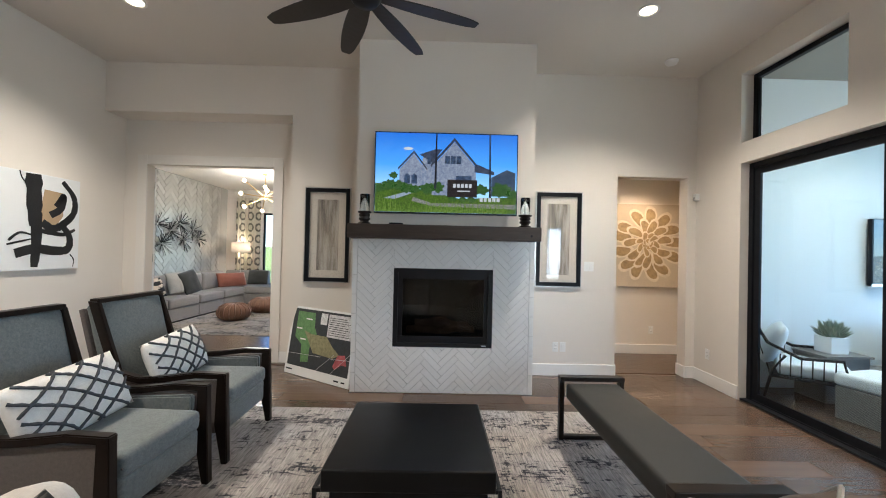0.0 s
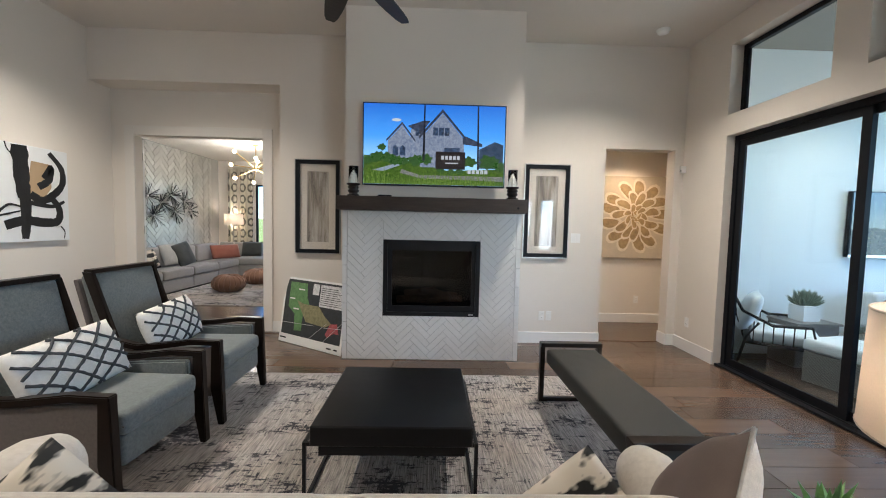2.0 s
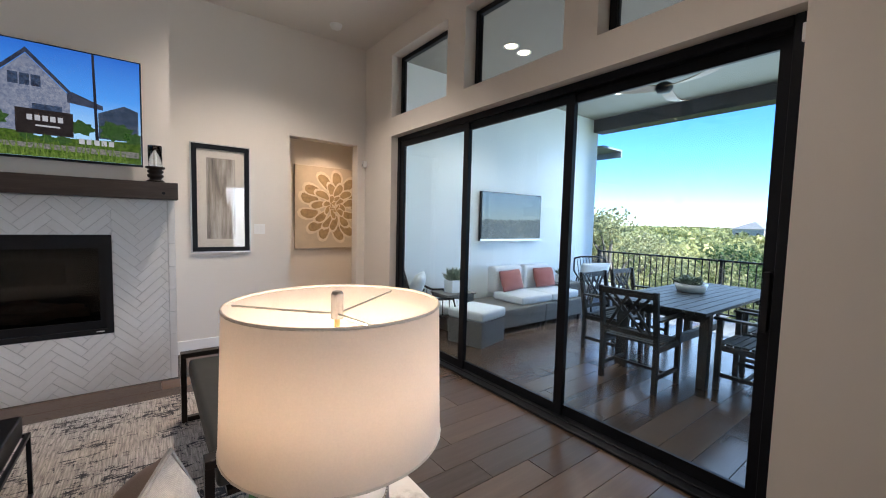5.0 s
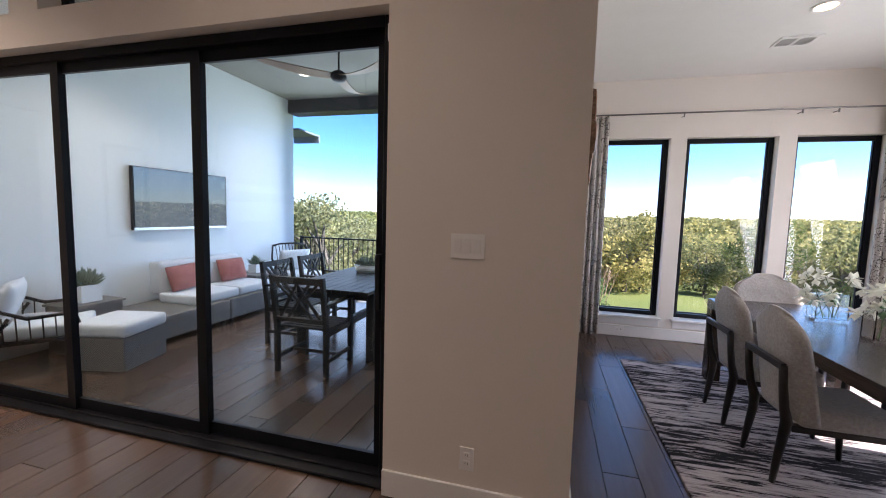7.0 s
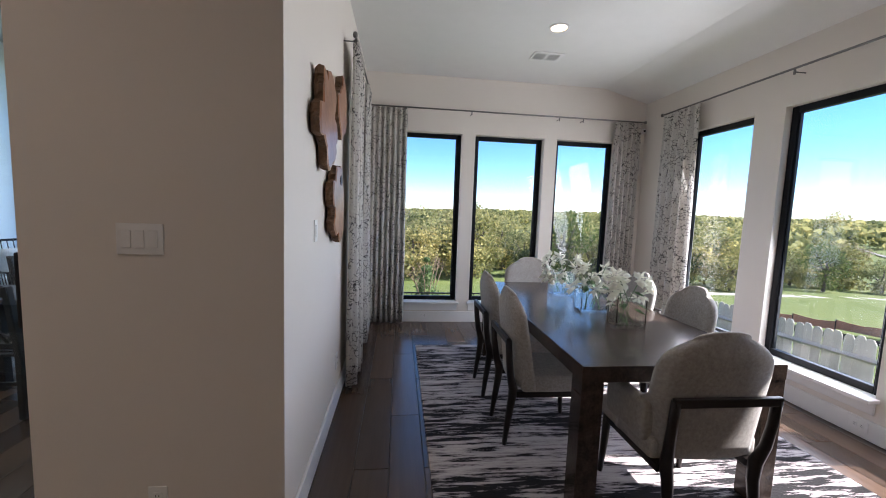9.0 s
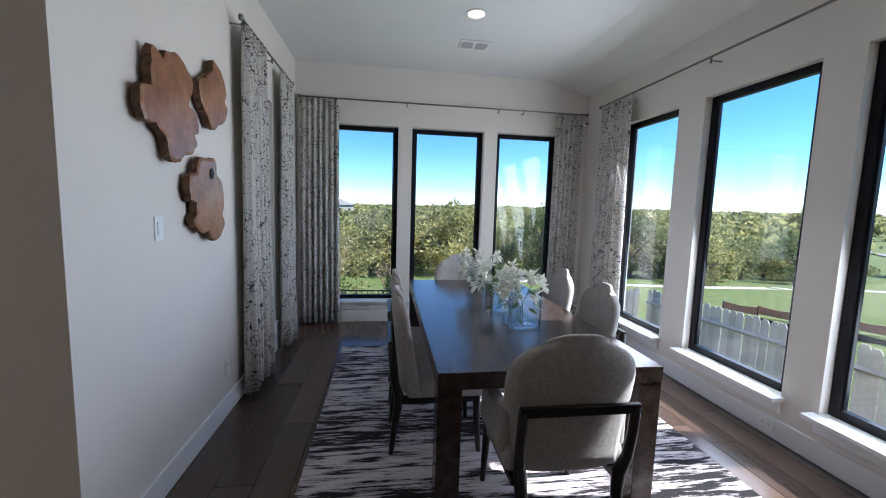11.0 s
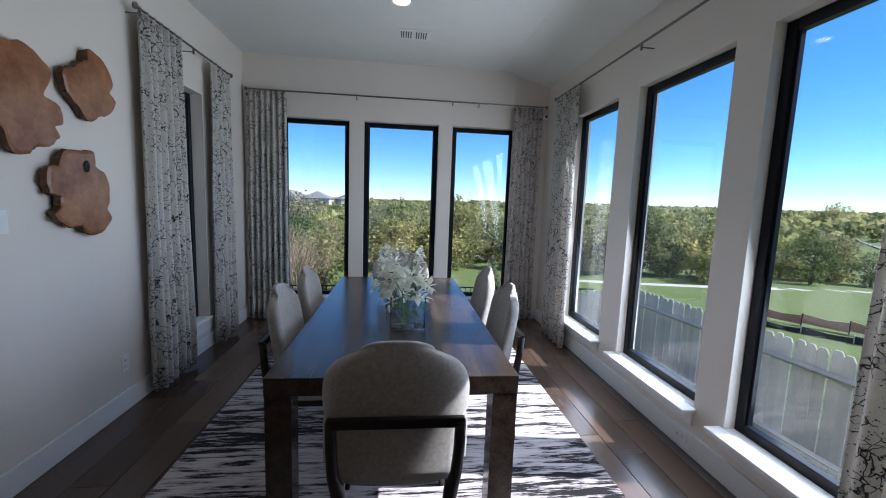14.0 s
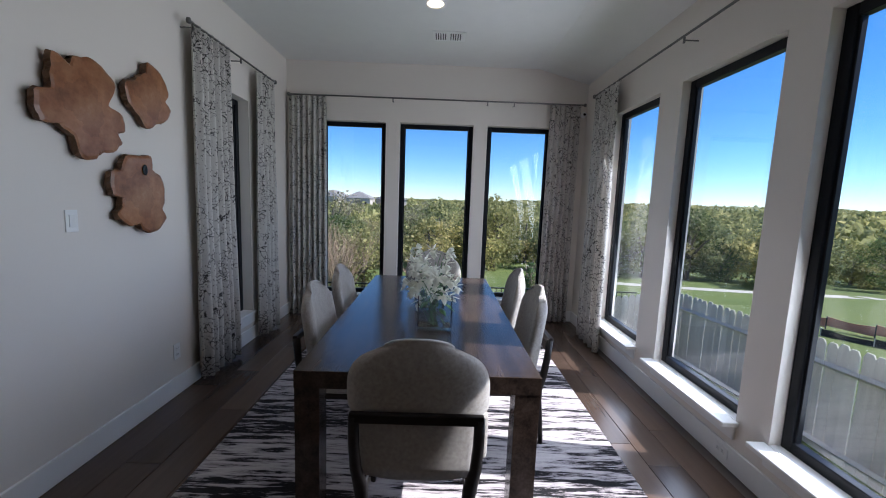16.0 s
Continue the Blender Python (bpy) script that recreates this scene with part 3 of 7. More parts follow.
PICTURE = [
    ("lawn", [[(0, 0), (1, 0), (1, 0.22), (0.6, 0.18), (0.3, 0.3), (0, 0.36)]], screen_mat("screen_lawn", (0.015, 0.06, 0.005), (0.18, 0.30, 0.035), 60)),
    ("far_house", [[(0.82, 0.22), (0.99, 0.22), (0.99, 0.52), (0.93, 0.56), (0.82, 0.46)]], screen_mat("screen_slate", (0.04, 0.07, 0.12), (0.10, 0.14, 0.22), 20)),
    ("stone_front", [[(0.17, 0.3), (0.36, 0.3), (0.36, 0.52), (0.27, 0.74), (0.17, 0.54)], [(0.33, 0.3), (0.42, 0.3), (0.42, 0.68), (0.375, 0.77), (0.33, 0.68)], [(0.40, 0.22), (0.71, 0.22), (0.71, 0.58), (0.555, 0.90), (0.40, 0.58)]], screen_mat("screen_stone", (0.20, 0.25, 0.38), (0.48, 0.51, 0.60), 45)),
    ("roof", [[(0.16, 0.53), (0.27, 0.745), (0.365, 0.53), (0.365, 0.56), (0.27, 0.78), (0.16, 0.56)], [(0.39, 0.57), (0.555, 0.905), (0.72, 0.57), (0.72, 0.61), (0.555, 0.95), (0.39, 0.61)], [(0.70, 0.60), (0.72, 0.62), (0.84, 0.53), (0.84, 0.49), (0.70, 0.52)], [(0.40, 0.63), (0.31, 0.73), (0.42, 0.80), (0.47, 0.80)]], screen_mat("screen_roof", (0.03, 0.04, 0.07), (0.09, 0.11, 0.18), 20)),
    ("dark_window", [[(0.49, 0.62), (0.525, 0.62), (0.525, 0.72), (0.49, 0.72)], [(0.53, 0.62), (0.565, 0.62), (0.565, 0.72), (0.53, 0.72)], [(0.57, 0.62), (0.605, 0.62), (0.605, 0.72), (0.57, 0.72)], [(0.205, 0.36), (0.245, 0.36), (0.245, 0.46), (0.225, 0.49), (0.205, 0.46)], [(0.255, 0.36), (0.295, 0.36), (0.295, 0.46), (0.275, 0.49), (0.255, 0.46)], [(0.57, 0.42), (0.68, 0.42), (0.68, 0.47), (0.57, 0.47)], [(0.365, 0.61), (0.39, 0.61), (0.39, 0.69), (0.3775, 0.71), (0.365, 0.69)]], screen_mat("screen_window", (0.02, 0.03, 0.06), (0.10, 0.16, 0.28), 30)),
    ("path", [[(0.06, 0.17), (0.14, 0.16), (0.31, 0.27), (0.27, 0.28)]], screen_mat("screen_path", (0.35, 0.42, 0.52), (0.5, 0.56, 0.62), 30)),
    ("shrub_patch", [[(u + r * math.cos(i * 0.349) * (0.75 + 0.45 * ((i * 7 + j * 3) % 5) / 4), w + 1.3 * r * math.sin(i * 0.349) * (0.75 + 0.45 * ((i * 7 + j * 3) % 5) / 4)) for i in range(18)]
                     for j, (u, w, r) in enumerate(((0.03, 0.30, 0.045), (0.10, 0.34, 0.05), (0.13, 0.46, 0.032), (0.17, 0.33, 0.05), (0.23, 0.30, 0.05), (0.28, 0.29, 0.04), (0.37, 0.30, 0.055), (0.44, 0.32, 0.05), (0.75, 0.30, 0.05), (0.89, 0.30, 0.07), (0.97, 0.25, 0.045), (0.55, 0.18, 0.03), (0.62, 0.17, 0.03), (0.68, 0.17, 0.03)))], screen_mat("screen_shrubs", (0.01, 0.05, 0.01), (0.10, 0.22, 0.05), 80)),
    ("sign", [[(0.51, 0.20), (0.72, 0.20), (0.72, 0.42), (0.51, 0.42)]], screen_mat("screen_sign", (0.02, 0.015, 0.015), (0.04, 0.03, 0.03), 20)),
    ("sign_mark", [[(0.55 + 0.028 * k, 0.32), (0.57 + 0.028 * k, 0.32), (0.57 + 0.028 * k, 0.37), (0.55 + 0.028 * k, 0.37)] for k in range(5)] + [[(0.74 + 0.03 * k, 0.15), (0.762 + 0.03 * k, 0.15), (0.762 + 0.03 * k, 0.20), (0.74 + 0.03 * k, 0.20)] for k in range(5)] + [[(0.58, 0.27), (0.67, 0.27), (0.67, 0.285), (0.58, 0.285)]], screen_mat("screen_white", (0.7, 0.7, 0.7), (0.9, 0.9, 0.9), 20)),
    ("flower_bed", [[(0.26, 0.14), (0.4, 0.08), (0.99, 0.06), (0.99, 0.12), (0.4, 0.12), (0.27, 0.19)]], screen_mat("screen_bed", (0.10, 0.14, 0.08), (0.5, 0.45, 0.42), 90)),
    ("tall_grass", [[(u, 0.0), (u + 0.012, 0.0), (u + lean, h)] for u, lean, h in [(0.012 * k + 0.004 * (k % 3), 0.03 * math.sin(k * 2.1), (0.20 if k < 14 else 0.09 if k < 28 else 0.15) + 0.07 * math.sin(k * 1.7)) for k in range(78)]], screen_mat("screen_tall_grass", (0.05, 0.13, 0.01), (0.32, 0.46, 0.08), 70)),
    ("flag_pole", [[(0.417, 0.3), (0.433, 0.3), (0.433, 1), (0.424, 1)], [(0.806, 0.2), (0.82, 0.2), (0.81, 1), (0.80, 1)]], screen_mat("screen_pole", (0.01, 0.012, 0.02), (0.03, 0.03, 0.05), 10)),
    ("cloud", [[(0.23 + 0.035 * math.cos(i * 0.785), 0.80 + 0.02 * math.sin(i * 0.785)) for i in range(8)]], screen_mat("screen_cloud", (0.8, 0.85, 0.95), (1, 1, 1), 12)),
]
for k, (nm, shapes, mt) in enumerate(PICTURE):
    for shp in shapes:
        b = bmesh.new()
        flat(b, [(TX0 + 0.01 + min(max(u, 0.001), 0.999) * (SW - 0.02), TZ0 + 0.014 + min(max(w, 0.001), 0.999) * (SH - 0.024)) for u, w in shp], 3.9632 - 0.0004 * k)
        part(nm, b, mt, tv)

def mirror_screen(name):
    m_ = Nodes(name)
    m_.set(Base_Color=(0.008, 0.01, 0.013, 1), Roughness=0.015, Specular_IOR_Level=0.9)
    return m_.mat


tv2 = thing("patio_television", "flat television hung on the stucco patio wall, switched off", "television")
part("body", box(4.87, PN - 0.07, 1.18, 6.27, PN - 0.02, 1.95, 0.004), BLACK, tv2)
part("screen", box(4.885, PN - 0.0722, 1.215, 6.255, PN - 0.0702, 1.94), mirror_screen("dark_screen"), tv2)
part("lower_bezel", box(4.87, PN - 0.073, 1.178, 6.27, PN - 0.0703, 1.212, 0.001), CHROME, tv2)
part("wall_mount", box(5.3, PN - 0.02, 1.4, 5.85, PN, 1.8), BLACKMETAL, tv2)


# ---- living room furniture ----
PILLOWCLOTH = weave("white_pillow_cloth", (0.80, 0.77, 0.72), (0.66, 0.63, 0.58), 260)
YARN = plain("charcoal_yarn", (0.06, 0.062, 0.066), 0.95, vary=0.3, scale=80, bump=0.7, fine=200, dist=0.004)


def pillow_surface(u, v, w, h, t, puff=0.5):
    e = (max(0.0, 1 - abs(u) ** 2.6) * max(0.0, 1 - abs(v) ** 2.6)) ** puff
    return Vector((u * w / 2, v * h / 2, t / 2 * e))


def strap_on(bm, pts, w, h, t, r, off=0.002):
    return tube([pillow_surface(u, v, w, h, t) + Vector((0, 0, off)) for u, v in pts], r, 6, bm)


def armchair(m):
    """Local: +x is the front."""
    ch = thing("armchair", "grey-blue upholstered armchair with a dark wooden frame, on a patterned rug", "armchair", m, "armchairs side by side")
    part("seat", join(box(-0.34, -0.27, 0.20, 0.44, 0.27, 0.36, 0.02), box(-0.36, -0.275, 0.355, 0.455, 0.275, 0.475, 0.045, None, 4)), GREYCLOTH, ch, "grey-blue seat cushion", True)
    back = box(-0.10, -0.284, 0.0, 0.012, 0.284, 0.705, 0.025, None, 3)
    back.transform(pose(-0.285, 0, 0.36, 0, -14, 0))
    part("backrest", back, GREYCLOTH, ch, "tall raked grey-blue backrest", True)
    shell = box(-0.135, -0.30, -0.10, -0.102, 0.30, 0.69, 0.01)
    shell.transform(pose(-0.285, 0, 0.36, 0, -14, 0))
    part("back_shell", shell, SIDECLOTH, ch)
    for s in (-1, 1):
        pts = []
        for i in range(15):
            u = i / 14
            z = 0.58 + (1.055 - 0.58) * u
            x = -0.305 - 0.16 * u
            pts.append((x, s * 0.297, z))
        rail = bmesh.new()
        prof = [(x, z) for x, _, z in pts]
        outline = [(x + 0.022, z) for x, z in prof] + [(x - 0.045, z + 0.004) for x, z in reversed(prof)]
        prism(outline, 0.036, pose(0, s * 0.297 + 0.018, 0), 0.004, rail)
        part("back_rail", rail, DARKWOOD, ch)
        arm = bmesh.new()
        up = [(0.455, 0.60), (0.25, 0.605), (0.05, 0.578), (-0.12, 0.565), (-0.26, 0.60), (-0.34, 0.66)]
        dn = [(-0.34, 0.60), (-0.25, 0.555), (-0.12, 0.525), (0.05, 0.538), (0.25, 0.567), (0.455, 0.562)]
        prism(up + dn, 0.055, pose(0, s * 0.335 + 0.0275, 0), 0.006, arm)
        part("arm_rail", arm, DARKWOOD, ch)
        post = bmesh.new()
        prism([(0.395, 0.58), (0.455, 0.58), (0.475, 0.0), (0.435, 0.0), (0.385, 0.26)], 0.05, pose(0, s * 0.335 + 0.025, 0), 0.005, post)
        part("front_leg", post, DARKWOOD, ch)
        part("side_panel", prism([(-0.42, 0.22), (0.39, 0.20), (0.40, 0.555), (0.05, 0.535), (-0.12, 0.52), (-0.36, 0.60)], 0.03, pose(0, s * 0.335 + 0.015, 0), 0.004), SIDECLOTH, ch)
        pad = prism([(-0.30, 0.45), (0.385, 0.45), (0.385, 0.55), (0.05, 0.53), (-0.12, 0.515), (-0.30, 0.56)], 0.04, pose(0, s * 0.295 + 0.02, 0), 0.01)
        part("arm_pad", pad, GREYCLOTH, ch)
        rear = bmesh.new()
        prism([(-0.43, 0.30), (-0.37, 0.30), (-0.455, 0.0), (-0.49, 0.0)], 0.045, pose(0, s * 0.29 + 0.022, 0), 0.004, rear)
        part("rear_leg", rear, DARKWOOD, ch)
    crest = box(-0.505, -0.305, 1.042, -0.44, 0.305, 1.075, 0.008)
    part("crest_rail", crest, DARKWOOD, ch)
    pip = tube([(0.44, y, 0.41) for y in (-0.27, 0.27)], 0.005, 6)
    part("piping", pip, SIDECLOTH, ch)
    return ch


def lattice_pillow(m):
    p = thing("lumbar_pillow", "white lumbar pillow with a charcoal yarn lattice, on an armchair", "pillow", m, "lattice pillows")
    w, h, t = 0.60, 0.34, 0.15
    part("cover", cushion(w, h, t, 0.5, 20, 14), PILLOWCLOTH, p, "", True)
    for s in (1, -1):
        for off in (-0.9, -0.42, 0.06, 0.54, 1.0):
            b = bmesh.new()
            pts = []
            for i in range(25):
                v = -0.96 + 1.92 * i / 24
                u = off - 0.04 + s * v * 0.80 + 0.035 * math.sin(v * 5 + off * 9) + 0.008 * (i % 2)
                if abs(u) < 0.97:
                    pts.append((u, v))
            if len(pts) > 3:
                strap_on(b, pts, w, h, t, [0.0072 + 0.0022 * (i % 2) for i in range(len(pts))])
                part("yarn_line", b, YARN, p)
    return p


armchair(pose(-1.89, 2.98, 0.012, 0, 0, 0))
armchair(pose(-1.90, 2.11, 0.012, 0, 0, -3))
lattice_pillow(pose(-1.96, 2.93, 0.65, 0, 0, 90) @ pose(0, 0, 0, 68, 0, 0) @ pose(0, 0, 0, 0, 0, 4))
lattice_pillow(pose(-1.93, 2.06, 0.65, 0, 0, 84) @ pose(0, 0, 0, 66, 0, 0) @ pose(0, 0, 0, 0, 0, 5))

# leather ottoman on a black bar frame
ott = thing("ottoman_table", "square black leather ottoman on a thin black metal frame", "ottoman")
part("top", box(-0.565, 1.815, 0.33, 0.255, 2.645, 0.435, 0.012, None, 3), BLACKHIDE, ott, "", True)
part("underframe", box(-0.53, 1.85, 0.265, 0.22, 2.61, 0.329, 0.004), BLACKMETAL, ott)
for x in (-0.595, 0.275):
    for y in (1.835, 2.625):
        part("leg", box(x - 0.009, y - 0.009, 0.012, x + 0.009, y + 0.009, 0.345, 0.002), BLACKMETAL, ott)
for x in (-0.595, 0.275):
    part("side_rail", box(x - 0.009, 1.844, 0.327, x + 0.009, 2.616, 0.345, 0.002), BLACKMETAL, ott)
    part("floor_rail", box(x - 0.009, 1.844, 0.012, x + 0.009, 2.616, 0.030, 0.002), BLACKMETAL, ott)
for y in (1.835, 2.625):
    part("cross_rail", box(-0.586, y - 0.009, 0.327, 0.266, y + 0.009, 0.345, 0.002), BLACKMETAL, ott)

# bench
bench = thing("bench", "long dark grey leather bench with black frame ends", "bench")
part("seat", box(0.985, 1.64, 0.33, 1.395, 3.06, 0.455, 0.03, None, 3), BENCHHIDE, bench, "", True)
for y in (1.60, 3.07):
    for x in (0.955, 1.425):
        part("leg", box(x - 0.0175, y - 0.025, 0.012, x + 0.0175, y + 0.025, 0.47, 0.004), DARKWOOD, bench)
    part("top_rail", box(0.9375, y - 0.035, 0.4705, 1.4425, y + 0.035, 0.505, 0.004), DARKWOOD, bench)
    part("floor_rail", box(0.9725, y - 0.02, 0.012, 1.4075, y + 0.02, 0.045, 0.004), DARKWOOD, bench)
part("seat_support", box(1.02, 1.62, 0.305, 1.36, 3.05, 0.329), DARKWOOD, bench)

# sofa seen from behind
sofa = thing("sofa", "cream upholstered sofa with rolled arms facing the fireplace", "sofa")
part("base", box(-1.02, 0.42, 0.10, 0.66, 1.30, 0.30, 0.02), CREAM, sofa)
part("back_frame", box(-1.24, 0.36, 0.10, 0.85, 0.58, 0.74, 0.05, None, 3), CREAM, sofa, "", True)
for x0, x1 in ((-1.06, -0.185), (-0.175, 0.66)):
    part("seat_cushion", box(x0, 0.60, 0.30, x1, 1.32, 0.46, 0.05, None, 4), CREAM, sofa, "", True)
    b = box(x0, 0.58, 0.42, x1, 0.82, 0.825, 0.06, None, 4)
    part("back_cushion", b, CREAM, sofa, "", True)
for x, ar in ((-1.20, 0.125), (0.76, 0.10)):
    b = bmesh.new()
    box(x - 0.07, 0.585, 0.10, x + 0.07, 1.20, 0.60, 0.02, b)
    arm = tube([(x, 0.40, 0.63), (x, 1.13, 0.63), (x, 1.19, 0.625), (x, 1.225, 0.615)], [ar, ar, ar * 0.85, ar * 0.45], 20)
    join(b, arm)
    part("arm", b, CREAM, sofa, "", True)
for x in (-1.05, 0.70):
    for y in (0.42, 1.18):
        part("foot", lathe([(0.0, 0.013), (0.022, 0.013), (0.03, 0.099), (0, 0.099)], 12, None, pose(x, y, 0)), DARKWOOD, sofa)


def half(bm, side):
    """Keeps the half of a cushion above (1) or below (-1) its seam."""
    bmesh.ops.delete(bm, geom=[f for f in bm.faces if f.calc_center_median().z * side < 0], context="FACES")
    return bm


def throw_pillow(name, label, m, material, w=0.48, h=0.48, t=0.16, trim=None, reverse=None):
    p = thing(name, label, "pillow", m)
    if reverse:
        part("cover", half(cushion(w, h, t, 0.55, 16, 16, 0.02, 3), -1), material, p, "", True)
        part("reverse_cover", half(cushion(w, h, t, 0.55, 16, 16, 0.02, 3), 1), reverse, p, "silver reverse side", True)
    else:
        part("cover", cushion(w, h, t, 0.55, 16, 16, 0.02, 3), material, p, "", True)
    if trim:
        loop = [(s * w / 2, q * h / 2, 0) for s, q in ((-1, -1), (1, -1), (1, 1), (-1, 1), (-1, -1))]
        part("piping", tube(loop, 0.006, 6), trim, p)
    return p


TAUPE = plain("taupe_velvet", (0.17, 0.125, 0.105), 0.6, vary=0.2, scale=5, bump=0.2, fine=400)
SILVERCLOTH = weave("silver_cloth", (0.48, 0.47, 0.45), (0.3, 0.3, 0.29), 300)
m = Nodes("brush_pattern_cloth")
v = m.coords((5, 11, 5))
f = m.noise(v, 1.3, 3.0, 0.5)
m.set(Base_Color=m.ramp(f, [(0.50, (0.72, 0.65, 0.55)), (0.56, (0.02, 0.02, 0.02))]), Roughness=0.9)
PATTERN = m.mat
throw_pillow("throw_pillow", "taupe velvet throw pillow with silver edging leaning on the sofa arm", Matrix(((0.5, 0.296, 0.814, 0.718), (0.866, -0.171, -0.470, 0.853), (0, 0.94, -0.342, 0.69), (0, 0, 0, 1))) @ pose(0, 0, 0, 0, 0, 45), TAUPE, 0.44, 0.44, 0.20, SILVERCLOTH, SILVERCLOTH)
throw_pillow("throw_pillow", "cream throw pillow with black brush strokes on the sofa", pose(0.50, 1.02, 0.53, 0, 0, -25) @ pose(0, 0, 0, 62, 0, 0) @ pose(0, 0, 0, 0, 0, 45), PATTERN, 0.36, 0.36, 0.13)
throw_pillow("throw_pillow", "cream throw pillow with black brush strokes at the sofa's far arm", pose(-0.95, 0.86, 0.60, 0, 0, 20) @ pose(0, 0, 0, 68, 0, 0) @ pose(0, 0, 0, 0, 0, 45), PATTERN, 0.40, 0.40, 0.15)

# side table with lamp
MARBLE = Nodes("white_marble")
v = MARBLE.world((1, 1, 1))
w1 = MARBLE.noise(v, 5.0, 8.0, 0.7)
MARBLE.set(Base_Color=MARBLE.ramp(w1, [(0.40, (0.50, 0.46, 0.42)), (0.50, (0.80, 0.77, 0.73)), (0.60, (0.84, 0.82, 0.79))]), Roughness=0.2)
MARBLE = MARBLE.mat
stand = thing("side_table", "white marble topped side table beside the sofa", "side table")
part("top", box(0.87, 0.20, 0.705, 1.36, 0.86, 0.735, 0.006), MARBLE, stand)
for x in (0.90, 1.33):
    for y in (0.23, 0.83):
        part("leg", box(x - 0.012, y - 0.012, 0.0, x + 0.012, y + 0.012, 0.705, 0.002), BLACKMETAL, stand)
part("lower_shelf", box(0.90, 0.23, 0.15, 1.33, 0.83, 0.17, 0.003), MARBLE, stand)
LPX, LPY = 1.057, 0.548
lamp = thing("table_lamp", "white ceramic table lamp with grey ridged band, cream drum shade", "table lamp", pose(LPX, LPY, 0.735))
part("base", lathe([(0, 0), (0.09, 0), (0.094, 0.012), (0.086, 0.02), (0.094, 0.05), (0.098, 0.12), (0.094, 0.22), (0.075, 0.262), (0.02, 0.28), (0.012, 0.30), (0, 0.30)], 40), plain("glazed_ceramic", (0.76, 0.71, 0.64), 0.25, vary=0.03), lamp, "", True)
b = bmesh.new()
for i in range(72):
    a = 2 * math.pi * i / 72
    tube([(0.097 * math.cos(a), 0.097 * math.sin(a), 0.17), (0.095 * math.cos(a), 0.095 * math.sin(a), 0.215)], 0.0036, 6, b)
part("ridged_band", b, plain("grey_glaze", (0.19, 0.175, 0.165), 0.4, vary=0.2, scale=40), lamp)
SHADE = translucent("cream_shade", (0.82, 0.76, 0.70), 0.42)
part("shade", lathe([(0.193, 0.331), (0.186, 0.571), (0.184, 0.571), (0.191, 0.331), (0.193, 0.331)], 56), SHADE, lamp, "cream linen drum shade", True)
for z, r in ((0.332, 0.1925), (0.570, 0.1855)):
    part("shade_ring", tube([(r * math.cos(2 * math.pi * i / 40), r * math.sin(2 * math.pi * i / 40), z) for i in range(41)], 0.0025, 6), CREAM, lamp)
for a in (0.5, 0.5 + 2.094, 0.5 + 4.189):
    part("spider_arm", tube([(0, 0, 0.548), (0.184 * math.cos(a), 0.184 * math.sin(a), 0.562)], 0.002, 6), CHROME, lamp)
part("finial", lathe([(0.011, 0.54), (0.011, 0.585), (0.008, 0.59), (0, 0.59)], 16), CHROME, lamp)
part("stem", tube([(0, 0, 0.30), (0, 0, 0.54)], 0.005), BRASS, lamp)
part("bulb", lathe([(0, 0.36), (0.018, 0.37), (0.03, 0.40), (0.02, 0.43), (0, 0.44)], 16), glow("warm_bulb", (1.0, 0.72, 0.42), 8.0), lamp)
bulb = new("table_lamp_light", bpy.data.lights.new("table_lamp_light", "POINT"))
bulb.data.energy, bulb.data.color, bulb.data.shadow_soft_size = 1.0, (1.0, 0.76, 0.54), 0.03
bulb.location = (LPX, LPY, 0.735 + 0.48)


def succulent(m, name, label, pot_mat, leaf_mat, n=22, size=0.10, upright=0.6, seed=1, leafw=0.028, pot=True, box_pot=False, pot_h=0.08, pot_r=0.06):
    rnd = random.Random(seed)
    t = thing(name, label, "plant", m)
    if pot and box_pot:
        part("pot", box(-pot_r, -pot_r, 0, pot_r, pot_r, pot_h, 0.004), pot_mat, t)
    elif pot:
        part("pot", lathe([(0, 0), (pot_r * 0.8, 0), (pot_r, pot_h), (pot_r * 0.9, pot_h), (pot_r * 0.88, pot_h * 0.85), (0, pot_h * 0.85)], 24), pot_mat, t, "", True)
    b = bmesh.new()
    base = pot_h * 0.85 if pot else 0.0
    for i in range(n):
        a, el = rnd.uniform(0, 6.283), rnd.uniform(0.15, 1.0) * upright * 1.57 + 0.3
        L = size * rnd.uniform(0.6, 1.1)
        d = Vector((math.cos(a) * math.cos(el), math.sin(a) * math.cos(el), math.sin(el)))
        side = d.cross(Vector((0, 0, 1))).normalized() * leafw * rnd.uniform(0.7, 1.1)
        up = side.cross(d).normalized() * leafw * 0.35
        o = Vector((rnd.uniform(-1, 1) * pot_r * 0.5, rnd.uniform(-1, 1) * pot_r * 0.5, base))
        p = [o, o + d * L * 0.5 + side * 0.5, o + d * L, o + d * L * 0.5 - side * 0.5, o + d * L * 0.5 + up, o + d * L * 0.5 - up]
        v = [b.verts.new(q) for q in p]
        for f in ((0, 1, 4), (1, 2, 4), (2, 3, 4), (3, 0, 4), (1, 0, 5), (2, 1, 5), (3, 2, 5), (0, 3, 5)):
            b.faces.new([v[k] for k in f])
    part("leaves", b, leaf_mat, t)
    return t


